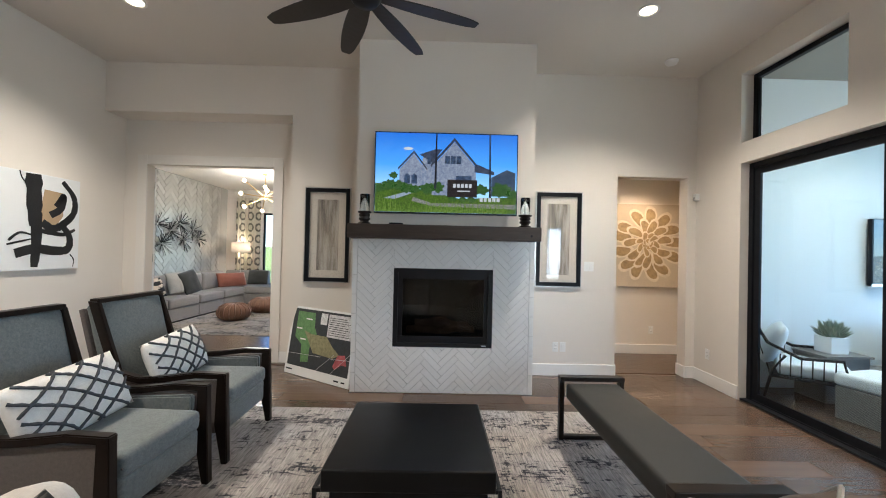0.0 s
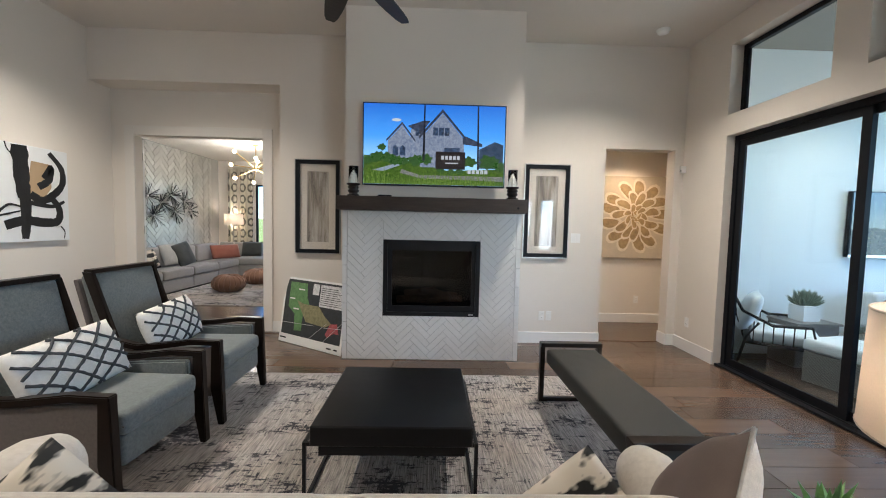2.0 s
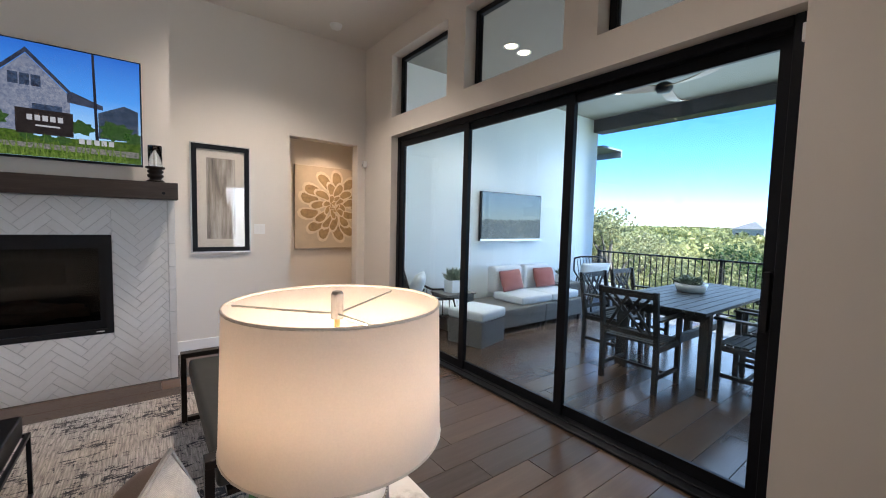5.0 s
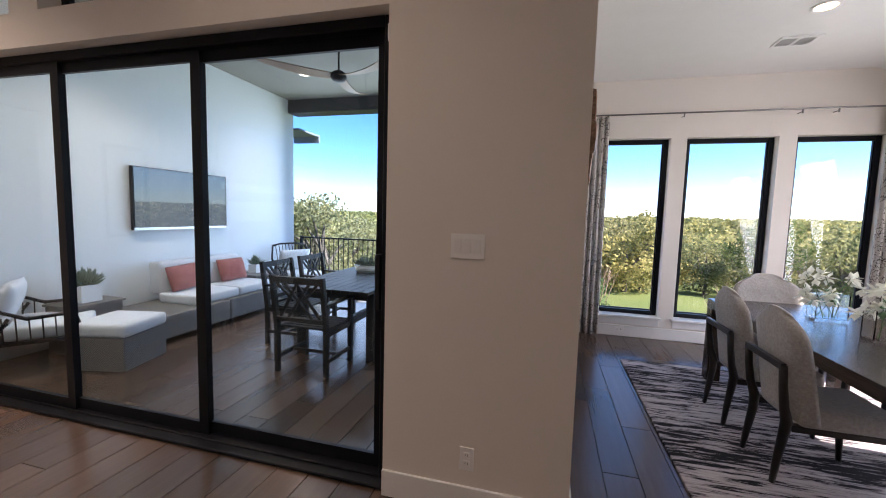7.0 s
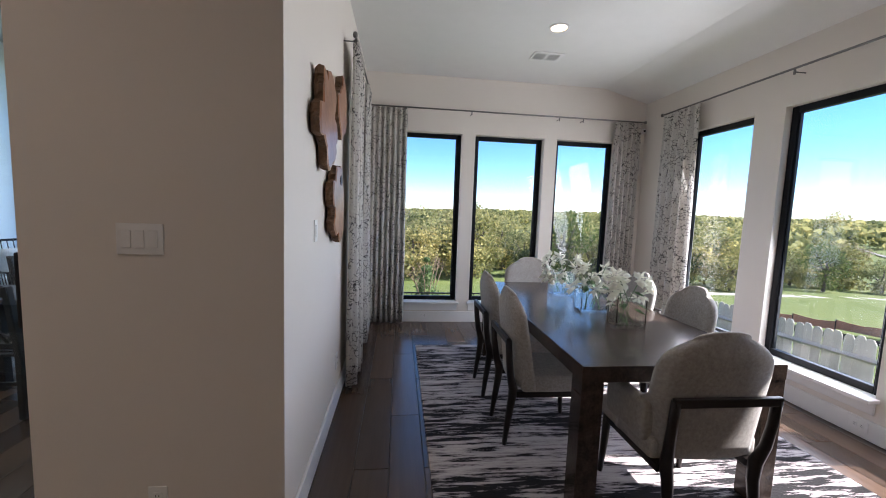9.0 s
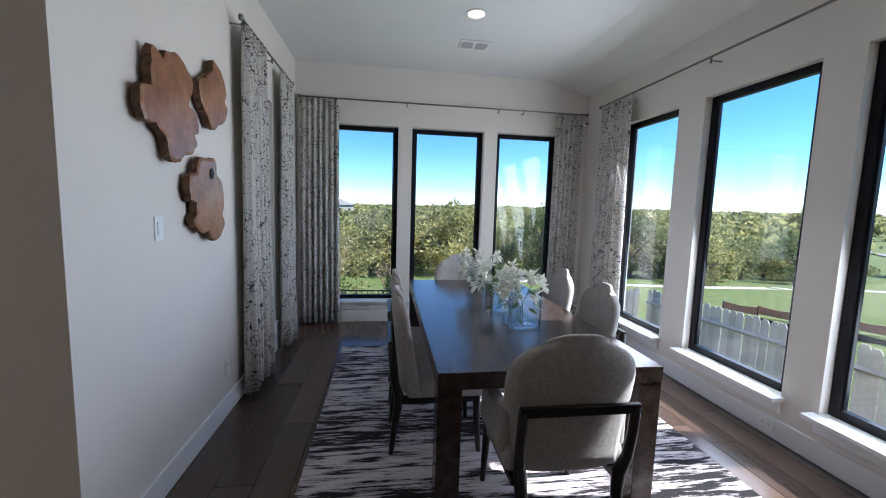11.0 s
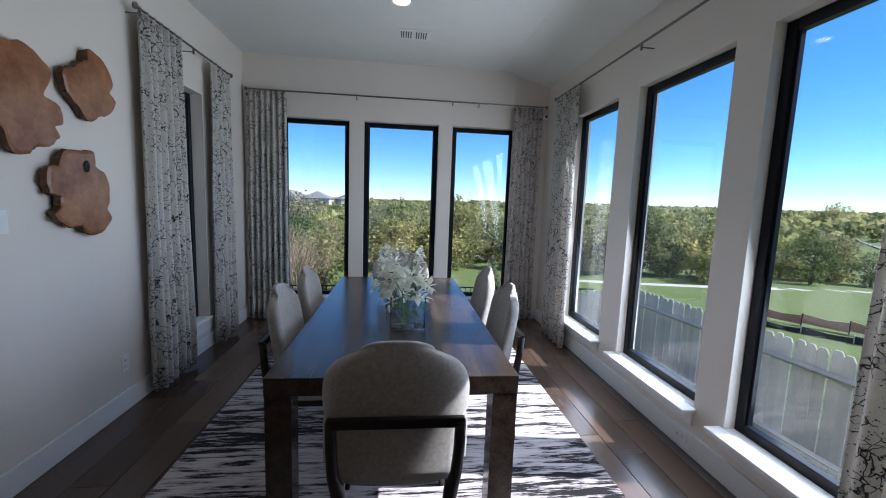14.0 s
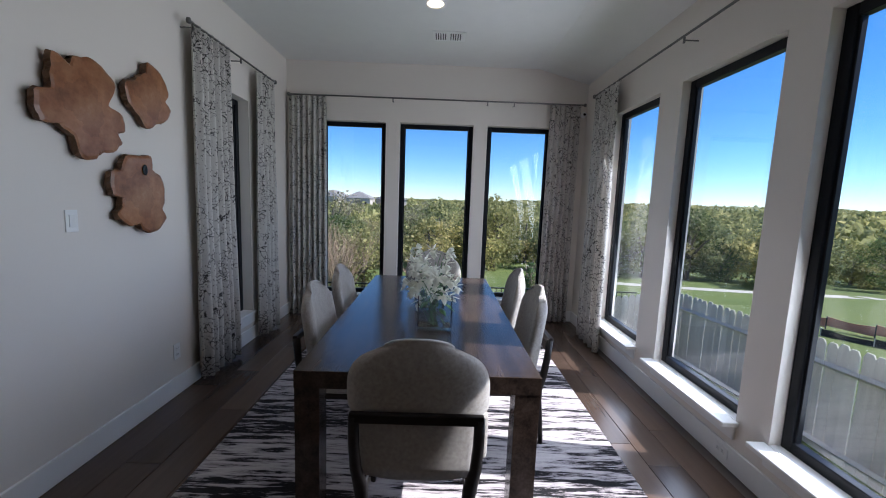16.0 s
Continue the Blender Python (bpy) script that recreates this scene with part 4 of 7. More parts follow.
LEAF = plain("fresh_leaf", (0.07, 0.17, 0.05), 0.5, vary=0.35, scale=30)
GREYLEAF = plain("grey_green_leaf", (0.15, 0.19, 0.13), 0.6, vary=0.35, scale=30)
succulent(pose(0.975, 0.77, 0.735), "aloe_plant", "small green aloe in a white pot on the marble table", WHITEPLASTIC, LEAF, 14, 0.115, 0.9, 4, 0.026, True, False, 0.05, 0.04)

# rugs
m = Nodes("distressed_rug")
v = m.world((1, 1, 1))
patch = m.noise(m.world((2.6, 3.4, 1)), 1.0, 5.0, 0.7)
ribs = m.add("ShaderNodeTexWave", Vector=m.world((1, 1, 1)), Scale=26.0, Distortion=2.5, Detail=3.0)
ribs.bands_direction = "X"
thread = m.noise(m.world((95, 7, 1)), 1.0, 3.0, 0.6)
dash = m.noise(m.world((9, 42, 1)), 1.0, 5.0, 0.75)
dash2 = m.noise(m.world((42, 9, 1)), 1.0, 5.0, 0.75)
tone = m.ramp(m.noise(v, 0.8, 3.0), [(0.35, (0.50, 0.43, 0.365)), (0.65, (0.46, 0.45, 0.46))])
tone = m.mix(m.ramp(thread, [(0.35, (0, 0, 0)), (0.75, (0.9, 0.9, 0.9))]), tone, (0.10, 0.09, 0.09))
mask = m.math("MAXIMUM", m.math("ADD", m.math("MULTIPLY", dash, 0.55), m.math("MULTIPLY", patch, 0.45)), m.math("ADD", m.math("MULTIPLY", dash2, 0.55), m.math("MULTIPLY", patch, 0.42)))
tone = m.mix(m.ramp(mask, [(0.532, (0, 0, 0)), (0.56, (1, 1, 1))]), tone, (0.032, 0.032, 0.040))
m.set(Base_Color=tone, Roughness=0.95)
m.bump(m.math("ADD", thread, m.math("MULTIPLY", ribs.outputs["Fac"], 0.6)), 0.6, 0.006)
RUG1 = m.mat
m = Nodes("brushstroke_rug")
stroke = m.noise(m.world((24, 2.4, 1)), 1.0, 7.0, 0.72)
big = m.noise(m.world((2.3, 0.5, 1)), 1.0, 3.0, 0.6)
shag = m.noise(m.world((60, 60, 1)), 1.0, 4.0, 0.8)
f = m.math("ADD", m.math("MULTIPLY", stroke, 0.74), m.math("MULTIPLY", big, 0.30))
tone = m.ramp(f, [(0.496, (0.010, 0.009, 0.011)), (0.508, (0.32, 0.28, 0.29)), (0.56, (0.60, 0.55, 0.54)), (0.68, (0.74, 0.69, 0.67))])
tone = m.mix(m.math("MULTIPLY", shag, 0.28), tone, (0.22, 0.19, 0.20), "MULTIPLY")
m.set(Base_Color=tone, Roughness=1.0)
m.bump(m.math("ADD", m.math("MULTIPLY", shag, 0.6), m.math("MULTIPLY", stroke, 1.2)), 0.8, 0.012)
RUG2 = m.mat
rug = thing("area_rug", "beige and charcoal distressed woven rug on the plank floor", "rug")
part("woven_face", box(-2.05, 0.55, 0.0, 1.53, 3.60, 0.012, 0.004), RUG1, rug)
part("edge_binding", box(-2.058, 0.542, 0.0, 1.538, 3.608, 0.006), plain("rug_binding", (0.12, 0.11, 0.10), 0.95), rug)
rug = thing("area_rug", "plush cream rug with black brushstroke stripes on the plank floor", "rug")
part("plush_face", box(2.60, -3.65, 0.0, 5.65, -1.23, 0.018, 0.006), RUG2, rug)


# ---- dining room ----
def dining_table():
    t = thing("dining_table", "long dark ash dining table with square corner legs", "dining table")
    part("top", box(3.22, -2.98, 0.685, 5.42, -1.90, 0.765, 0.003, None, 2), TABLEWOOD, t)
    for x in (3.222, 5.308):
        for y in (-2.978, -2.012):
            part("leg", box(x, y, 0.018, x + 0.11, y + 0.11, 0.685, 0.003), TABLEWOOD, t)
    return t


dining_table()
FRAMEWOOD = wood("ebonised_wood", (0.022, 0.016, 0.014), (0.007, 0.005, 0.005), (3, 3, 12), 0.35)


def shell(width, height, z0, thick=0.07, wrap=0.10, rake=0.10, arms=0.0):
    """A rounded chair back, front towards +y, its foot on y = 0; arms: how far its lower sides reach forward."""
    bm_ = bmesh.new()
    nu, nv = 22, 18
    front, rear = [], []
    for j in range(nv + 1):
        v = 1 - (1 - j / nv) ** 1.7
        rf, rr = [], []
        for i in range(nu + 1):
            u = -1 + 2 * i / nu
            half = width / 2 * (1.0 if v < 0.6 else max(0.48, max(0.0, 1 - ((v - 0.6) / 0.4) ** 3.2) ** 0.45))
            x = u * half
            low = max(0.0, 1 - v / 0.48)
            y = -rake * v + wrap * abs(u) ** 3 * (1 - 0.5 * v) + arms * max(0.0, (abs(u) - 0.82) / 0.18) * min(1.0, low * 2.5)
            z = z0 + height * v * (1 - 0.06 * (abs(u) ** 3) * v)
            e = thick / 2 * min(1.0, 4 * (1 - v) + 0.25) * min(1.0, 5 * (1 - abs(u)) + 0.3)
            rf.append(bm_.verts.new((x, y + e, z)))
            rr.append(bm_.verts.new((x, y - e, z)))
        front.append(rf), rear.append(rr)
    for j in range(nv):
        for i in range(nu):
            bm_.faces.new((front[j][i], front[j][i + 1], front[j + 1][i + 1], front[j + 1][i]))
            bm_.faces.new((rear[j][i + 1], rear[j][i], rear[j + 1][i], rear[j + 1][i + 1]))
        for i, s in ((0, 1), (nu, -1)):
            q = (front[j][i], rear[j][i], rear[j + 1][i], front[j + 1][i])
            bm_.faces.new(q if s == 1 else q[::-1])
    for i in range(nu):
        bm_.faces.new((front[nv][i], front[nv][i + 1], rear[nv][i + 1], rear[nv][i]))
        bm_.faces.new((front[0][i + 1], front[0][i], rear[0][i], rear[0][i + 1]))
    return bm_


def dining_chair(m, arms=0.0, label="oatmeal linen dining chair with an ebonised wooden frame"):
    """Local: +y is the front, the back stands at y = 0."""
    c = thing("dining_chair", label, "chair", m, "chairs round the dining table")
    W = 0.57 if arms else 0.47
    part("seat", box(-W / 2 + 0.015, 0.0, 0.37, W / 2 - 0.015, 0.47, 0.475, 0.035, None, 4), LINEN, c, "", True)
    part("backrest", shell(W, 0.60, 0.395, 0.075, 0.07, 0.07, arms), LINEN, c, "rounded oatmeal linen back", True)
    yb = -0.05
    for s in (-1, 1):
        x = s * (W / 2 - 0.045)
        pts = [(x, yb - 0.045, 0.70), (x, yb - 0.035, 0.58), (x * 0.98, yb - 0.02, 0.47), (x * 0.92, yb + 0.005, 0.38), (x * 0.88, yb + 0.0, 0.30), (x * 0.89, yb - 0.02, 0.15), (x * 0.92, yb - 0.035, 0.018)]
        part("rear_leg", tube(pts, [0.021, 0.022, 0.024, 0.03, 0.026, 0.021, 0.015], 8), FRAMEWOOD, c, "", True)
        part("front_leg", tube([(s * (W / 2 - 0.05), 0.42, 0.38), (s * (W / 2 - 0.045), 0.425, 0.2), (s * (W / 2 - 0.04), 0.44, 0.018)], [0.024, 0.02, 0.014], 8), FRAMEWOOD, c, "", True)
        part("side_rail", box(min(x, x * 0.9) - 0.012, -0.03, 0.335, max(x, x * 0.9) + 0.012, 0.44, 0.372, 0.005), FRAMEWOOD, c)
    part("back_rail", box(-W / 2 + 0.03, yb - 0.062, 0.675, W / 2 - 0.03, yb - 0.036, 0.715, 0.006), FRAMEWOOD, c)
    if arms:
        for s in (-1, 1):
            part("arm", box(s * (W / 2 - 0.02) - 0.03, 0.03, 0.44, s * (W / 2 - 0.02) + 0.03, 0.36, 0.64, 0.028, None, 3), LINEN, c, "", True)
    return c


ARML = "oatmeal linen host chair with low arms at the table's end"
dining_chair(pose(3.09, -2.45, 0, 0, 0, -90), 0.18, ARML)
dining_chair(pose(5.62, -2.46, 0, 0, 0, 90), 0.18, ARML)
for x in (3.98, 4.62):
    dining_chair(pose(x, -1.80, 0, 0, 0, 180))
for x in (4.08, 4.72):
    dining_chair(pose(x, -3.11, 0, 0, 0, 0))


# ---- ground ----
def ground_z(x, y):
    d = max(0.0, x - 9.0)
    s = max(0.0, -6.0 - y)
    z = -1.55 - 0.065 * min(d, 70) - 0.03 * min(s, 30) + 0.25 * noise.noise(Vector((x * 0.05, y * 0.05, 3)))
    z += min(4.0, 0.06 * max(0.0, -42 - y))
    r = math.hypot(x, y)
    if r > 150:
        z += (r - 150) * 0.012 * (0.8 + 0.4 * noise.noise(Vector((math.atan2(y, x) * 4, 1, 1))))
    return min(z, 6.0)


GRASS = Nodes("meadow_grass")
v = GRASS.world()
GRASS.set(Base_Color=GRASS.mix(0.5, GRASS.ramp(GRASS.noise(v, 0.35, 5), [(0.35, (0.075, 0.118, 0.016)), (0.65, (0.125, 0.152, 0.028))]), GRASS.ramp(GRASS.noise(v, 14, 4), [(0.3, (0.040, 0.080, 0.010)), (0.7, (0.155, 0.175, 0.036))])), Roughness=0.95)
GRASS.bump(GRASS.noise(v, 30, 4), 0.8, 0.05)
bm0 = bmesh.new()
steps = sorted({round(s * k, 1) for s in (-1, 1) for k in [*range(0, 40, 2), *range(40, 120, 8), *range(120, 400, 40), *range(400, 2001, 200)]})
grid = [[bm0.verts.new((x, y, ground_z(x, y))) for x in steps] for y in steps]
for j in range(len(steps) - 1):
    for i in range(len(steps) - 1):
        bm0.faces.new((grid[j][i], grid[j][i + 1], grid[j + 1][i + 1], grid[j + 1][i]))
structure("ground", bm0, GRASS.mat, "green and straw-coloured lawn and meadow", "ground", True)


# ---- curtains and rods ----
m = Nodes("branch_print_curtain")
v = m.coords((1, 1, 1))
cells = m.add("ShaderNodeTexVoronoi", Vector=v, Scale=25.0)
cells.feature = "DISTANCE_TO_EDGE"
warp = m.add("ShaderNodeVectorMath", Vector=v)
warp.operation = "ADD"
wob = m.add("ShaderNodeTexNoise", Vector=v, Scale=9.0, Detail=3.0)
scl = m.add("ShaderNodeVectorMath", Vector=wob.outputs["Color"])
scl.operation = "SCALE"
scl.inputs["Scale"].default_value = 0.10
m.l.new(scl.outputs[0], warp.inputs[1])
m.l.new(warp.outputs[0], cells.inputs["Vector"])
line = m.ramp(cells.outputs["Distance"], [(0.03, (1, 1, 1)), (0.07, (0, 0, 0))])
gap = m.ramp(m.noise(v, 11.0, 2.0), [(0.47, (0, 0, 0)), (0.53, (1, 1, 1))])
dots = m.ramp(m.noise(v, 75.0, 1.0), [(0.66, (0, 0, 0)), (0.70, (1, 1, 1))])
ink = m.mix(1.0, m.mix(1.0, line, gap, "MULTIPLY"), dots, "ADD")
lin = m.ramp(m.noise(v, 260.0, 2.0), [(0.3, (0.58, 0.55, 0.51)), (0.7, (0.70, 0.67, 0.62))])
col = m.mix(ink, lin, (0.06, 0.055, 0.055))
d_, t_ = m.add("ShaderNodeBsdfDiffuse", Color=col), m.add("ShaderNodeBsdfTranslucent", Color=col)
mx = m.add("ShaderNodeMixShader", Fac=0.22)
m.l.new(d_.outputs[0], mx.inputs[1]), m.l.new(t_.outputs[0], mx.inputs[2])
m.l.new(mx.outputs[0], m.out.inputs["Surface"])
CURTAIN = m.mat


def curtain(name, label, a, b_, z0, z1, folds, depth, seed, material=CURTAIN, spread=0.0, group="printed curtains"):
    """A pleated panel hanging between plan points a and b_ (x, y); folds stand off to both sides."""
    rnd = random.Random(seed)
    a, b_ = Vector(a), Vector(b_)
    run = b_ - a
    n = Vector((-run.y, run.x)).normalized()
    nu, nv = folds * 12, 14
    ph = [rnd.uniform(-0.5, 0.5) for _ in range(folds + 1)]
    amp = [rnd.uniform(0.7, 1.15) for _ in range(folds + 1)]
    b = bmesh.new()
    rows = []
    for j in range(nv + 1):
        w = j / nv
        row = []
        for i in range(nu + 1):
            u = i / nu
            k = min(int(u * folds), folds)
            s = math.sin(u * folds * 2 * math.pi + ph[k] * 0.35 * w)
            s = math.copysign(abs(s) ** 0.75, s)
            dd = depth * s * amp[k] * (0.55 + 0.6 * w) + 0.012 * noise.noise(Vector((u * 5, w * 3, seed)))
            uu = 0.5 + (u - 0.5) * (1 + spread * w) + 0.01 * noise.noise(Vector((u * 9, w * 2, seed + 5))) * w
            p = a + run * uu + n * dd
            row.append(b.verts.new((p.x, p.y, z1 + (z0 - z1) * w)))
        rows.append(row)
    for r0, r1 in zip(rows, rows[1:]):
        for i in range(nu):
            b.faces.new((r0[i], r0[i + 1], r1[i + 1], r1[i]))
    top = thing(name, label, "curtain", None, group)
    c = part("cloth", b, material, top, "", True)
    sol = c.modifiers.new("thickness", "SOLIDIFY")
    sol.thickness = 0.003
    for k in range(folds + 1):
        p = a + run * (k / folds)
        ring = [(p.x + 0.016 * math.cos(q * 0.785) * n.x, p.y + 0.016 * math.cos(q * 0.785) * n.y, z1 + 0.012 + 0.016 * math.sin(q * 0.785)) for q in range(9)]
        part("ring", tube(ring, 0.002, 5), CHROME, top)
    return top


RODSTEEL = plain("dark_nickel", (0.20, 0.19, 0.18), 0.35, metal=1.0, vary=0.08)


def rod(a, b_, z, brackets, wall):
    t = thing("curtain_rod", "slim dark nickel curtain rod with brackets", "curtain rod", None, "curtain rods")
    part("pole", tube([(*a, z), (*b_, z)], 0.009, 10), RODSTEEL, t)
    for p in (a, b_):
        part("finial", lathe([(0, -0.02), (0.014, -0.018), (0.018, 0), (0.014, 0.018), (0, 0.02)], 12, None, Matrix.Translation((*p, z))), RODSTEEL, t, "", True)
    for u in brackets:
        x, y = a[0] + (b_[0] - a[0]) * u, a[1] + (b_[1] - a[1]) * u
        br = box(x - 0.006, y - 0.006, z - 0.05, x + 0.006, y + 0.006, z - 0.009)
        wx, wy = (wall[1], y) if wall[0] == "x" else (x, wall[1])
        tube([(x, y, z - 0.03), (wx, wy, z - 0.03)], 0.005, 6, br)
        part("bracket", br, RODSTEEL, t)
    return t


LBL = "white linen curtain with a black branching print, drawn open"
ZR = 2.725
rod((4.58, -0.67), (6.05, -0.67), ZR, (0.03, 0.5, 0.97), ("y", NY))
rod((6.51, -0.64), (6.51, -4.22), ZR, (0.35, 0.67, 0.76), ("x", EX))
rod((6.12, -4.18), (2.35, -4.18), ZR, (0.03, 0.43, 0.97), ("y", SY))
curtain("curtain", LBL, (4.62, -0.67), (5.11, -0.67), 0.03, 2.71, 6, 0.036, 1, spread=0.06)
curtain("curtain", LBL, (5.62, -0.67), (6.00, -0.67), 0.03, 2.71, 4, 0.036, 2, spread=0.05)
curtain("curtain", LBL, (6.51, -0.64), (6.51, -1.09), 0.02, 2.71, 7, 0.034, 3, spread=0.04)
curtain("curtain", LBL, (6.51, -3.80), (6.51, -4.17), 0.02, 2.71, 6, 0.034, 4, spread=0.04)
curtain("curtain", LBL, (6.08, -4.18), (5.50, -4.18), 0.02, 2.71, 5, 0.034, 5, spread=0.12)
curtain("curtain", LBL, (2.86, -4.18), (2.40, -4.18), 0.02, 2.71, 5, 0.034, 6, spread=0.05)


# ---- wall pieces ----
def slab_wood(name):
    m_ = Nodes(name)
    vv = m_.coords((1, 1, 1))
    ln = m_.add("ShaderNodeVectorMath", Vector=vv)
    ln.operation = "LENGTH"
    rad = m_.math("ADD", m_.math("MULTIPLY", ln.outputs["Value"], 7.0), m_.math("MULTIPLY", m_.noise(vv, 6.0, 4.0), 2.2))
    ringf = m_.math("FRACT", rad)
    swirl = m_.noise(vv, 4.5, 6.0, 0.65)
    c_ = m_.ramp(swirl, [(0.30, (0.10, 0.034, 0.012)), (0.45, (0.26, 0.10, 0.038)), (0.58, (0.36, 0.165, 0.075)), (0.72, (0.48, 0.27, 0.15))])
    c_ = m_.mix(m_.math("MULTIPLY", ringf, 0.22), c_, (0.05, 0.024, 0.014))
    m_.set(Base_Color=c_, Roughness=0.3)
    m_.bump(swirl, 0.3, 0.01)
    return m_.mat


SLICE = slab_wood("polished_burl")
BARK = plain("burl_edge", (0.12, 0.06, 0.028), 0.75, vary=0.4, scale=14, bump=0.8, fine=50, dist=0.01)


def wood_slice(name, cx, cz, outline, rough, seed, knot=None):
    """A live-edge slab on the dining room's north wall: (angle, radius) corners, eroded between them."""
    rnd = random.Random(seed)
    t = thing(name, "live-edge polished wood slice hung on the dining room wall", "wall decor", pose(cx, NY - 0.012, cz), "wood slices")
    pts = []
    n = len(outline)
    for i in range(n):
        (a0, r0), (a1, r1) = outline[i], outline[(i + 1) % n]
        if a1 <= a0:
            a1 += 360
        for k in range(6):
            u = k / 6
            s_ = u * u * (3 - 2 * u)
            r = r0 + (r1 - r0) * s_ + rough * noise.noise(Vector((i * 1.7 + u * 2.1, seed, 0)))
            a = radians(a0 + (a1 - a0) * u)
            pts.append((r * math.cos(a), r * math.sin(a)))
    body = bmesh.new()
    f0 = [body.verts.new((x * 0.93, -0.052, z * 0.93)) for x, z in pts]
    f1 = [body.verts.new((x, -0.046, z)) for x, z in pts]
    f2 = [body.verts.new((x * 1.0 + 0.01 * rnd.uniform(-1, 1), -0.022, z + 0.01 * rnd.uniform(-1, 1))) for x, z in pts]
    f3 = [body.verts.new((x * 0.95, 0.0, z * 0.95)) for x, z in pts]
    N = len(pts)
    for p, q in ((f1, f2), (f2, f3)):
        for i in range(N):
            body.faces.new((p[i], p[(i + 1) % N], q[(i + 1) % N], q[i]))
    body.faces.new(f3)
    part("bark_edge", body, BARK, t)
    face = bmesh.new()
    g0 = [face.verts.new((x * 0.93, -0.052, z * 0.93)) for x, z in pts]
    g1 = [face.verts.new((x, -0.046, z)) for x, z in pts]
    c_ = face.verts.new((0.0, -0.0525, 0.0))
    for i in range(N):
        face.faces.new((g0[i], g0[(i + 1) % N], g1[(i + 1) % N], g1[i]))
        face.faces.new((c_, g0[(i + 1) % N], g0[i]))
    part("polished_face", face, SLICE, t)
    if knot:
        part("knot_hole", lathe([(0.0, 0), (0.022, 0), (0.026, 0.004), (0.020, 0.005), (0, 0.003)], 14, None, pose(knot[0], -0.053, knot[1], 90) @ Matrix.Diagonal((0.8, 1.3, 1, 1))), BLACK, t)
    part("hanger", box(-0.03, 0.0, -0.03, 0.03, 0.0118, 0.03), BLACKMETAL, t)
    return t


wood_slice("wood_slice", 3.74, 1.93, [(0, 0.24), (17, 0.15), (44, 0.26), (76, 0.27), (101, 0.25), (112, 0.215), (126, 0.28), (140, 0.23), (163, 0.19), (175, 0.27), (204, 0.27), (215, 0.19), (240, 0.17), (264, 0.27), (279, 0.26), (290, 0.235), (309, 0.26), (326, 0.27), (332, 0.22), (343, 0.26)], 0.012, 11)
wood_slice("wood_slice", 4.20, 2.11, [(19, 0.19), (63, 0.20), (91, 0.20), (100, 0.135), (120, 0.12), (150, 0.13), (174, 0.19), (205, 0.19), (232, 0.17), (263, 0.21), (287, 0.175), (332, 0.20), (345, 0.20), (357, 0.15)], 0.010, 23)
wood_slice("wood_slice", 4.085, 1.48, [(29, 0.22), (57, 0.20), (68, 0.27), (92, 0.24), (115, 0.25), (135, 0.21), (148, 0.25), (179, 0.21), (186, 0.15), (204, 0.16), (210, 0.22), (240, 0.21), (262, 0.18), (273, 0.22), (285, 0.25), (324, 0.27), (335, 0.20), (351, 0.21)], 0.014, 37, (0.03, 0.16))


def plate(name, label, m_, kind="rocker", gangs=1):
    """A switch or outlet plate facing -y."""
    w = 0.07 + 0.046 * (gangs - 1)
    t = thing(name, label, "switch" if kind == "rocker" else "outlet", m_)
    part("cover_plate", box(-w / 2, -0.006, -0.058, w / 2, 0, 0.058, 0.002), WHITEPLASTIC, t)
    for g in range(gangs):
        x = (g - (gangs - 1) / 2) * 0.046
        if kind == "rocker":
            part("rocker", box(x - 0.0165, -0.010, -0.033, x + 0.0165, -0.0055, 0.033, 0.002), TRIM, t)
        else:
            for zz in (-0.021, 0.021):
                part("socket", box(x - 0.0165, -0.009, zz - 0.014, x + 0.0165, -0.0055, zz + 0.014, 0.003), TRIM, t)
                for sx in (-0.006, 0.006):
                    part("slot", box(x + sx - 0.0012, -0.0096, zz - 0.004, x + sx + 0.0012, -0.0088, zz + 0.006), BLACK, t)
    return t


TOX = pose(0, 0, 0, 0, 0, 90)
plate("light_switch", "white triple rocker switch on the plaster wall", pose(RX, -0.065, 1.325, 0, 0, -90), "rocker", 3)
plate("wall_outlet", "white duplex outlet near the floor", pose(RX, -0.095, 0.28, 0, 0, -90), "outlet")
plate("wall_outlet", "white duplex outlet near the floor", pose(RX, 4.48, 0.35, 0, 0, -90), "outlet")
plate("light_switch", "white rocker switch on the dining room wall", pose(3.665, NY, 1.34), "rocker", 1)
plate("wall_outlet", "white duplex outlet near the floor", pose(4.42, NY, 0.33), "outlet")
plate("light_switch", "white double rocker switch beside the framed print", pose(1.795, BY, 1.325), "rocker", 2)
plate("wall_outlet", "white duplex outlet near the floor", pose(1.405, BY, 0.345), "outlet")
plate("cable_plate", "white cable plate near the floor", pose(1.495, BY, 0.345), "rocker", 1)
plate("wall_outlet", "white duplex outlet low on the hall wall", pose(3.2, 5.87, 0.36), "outlet")
plate("wall_outlet", "white outlet set sideways in the baseboard", pose(EX - 0.017, -1.36, 0.09, 0, 0, -90) @ pose(0, 0, 0, 0, 90, 0), "outlet")
plate("wall_outlet", "white outlet set sideways in the baseboard", pose(3.80, SY + 0.017, 0.085, 0, 0, 180) @ pose(0, 0, 0, 0, 90, 0), "outlet")
det = thing("wall_sensor", "small white motion sensor high on the wall", "sensor")
part("housing", box(RX - 0.055, 4.655, 2.15, RX - 0.001, 4.705, 2.235, 0.008), WHITEPLASTIC, det)
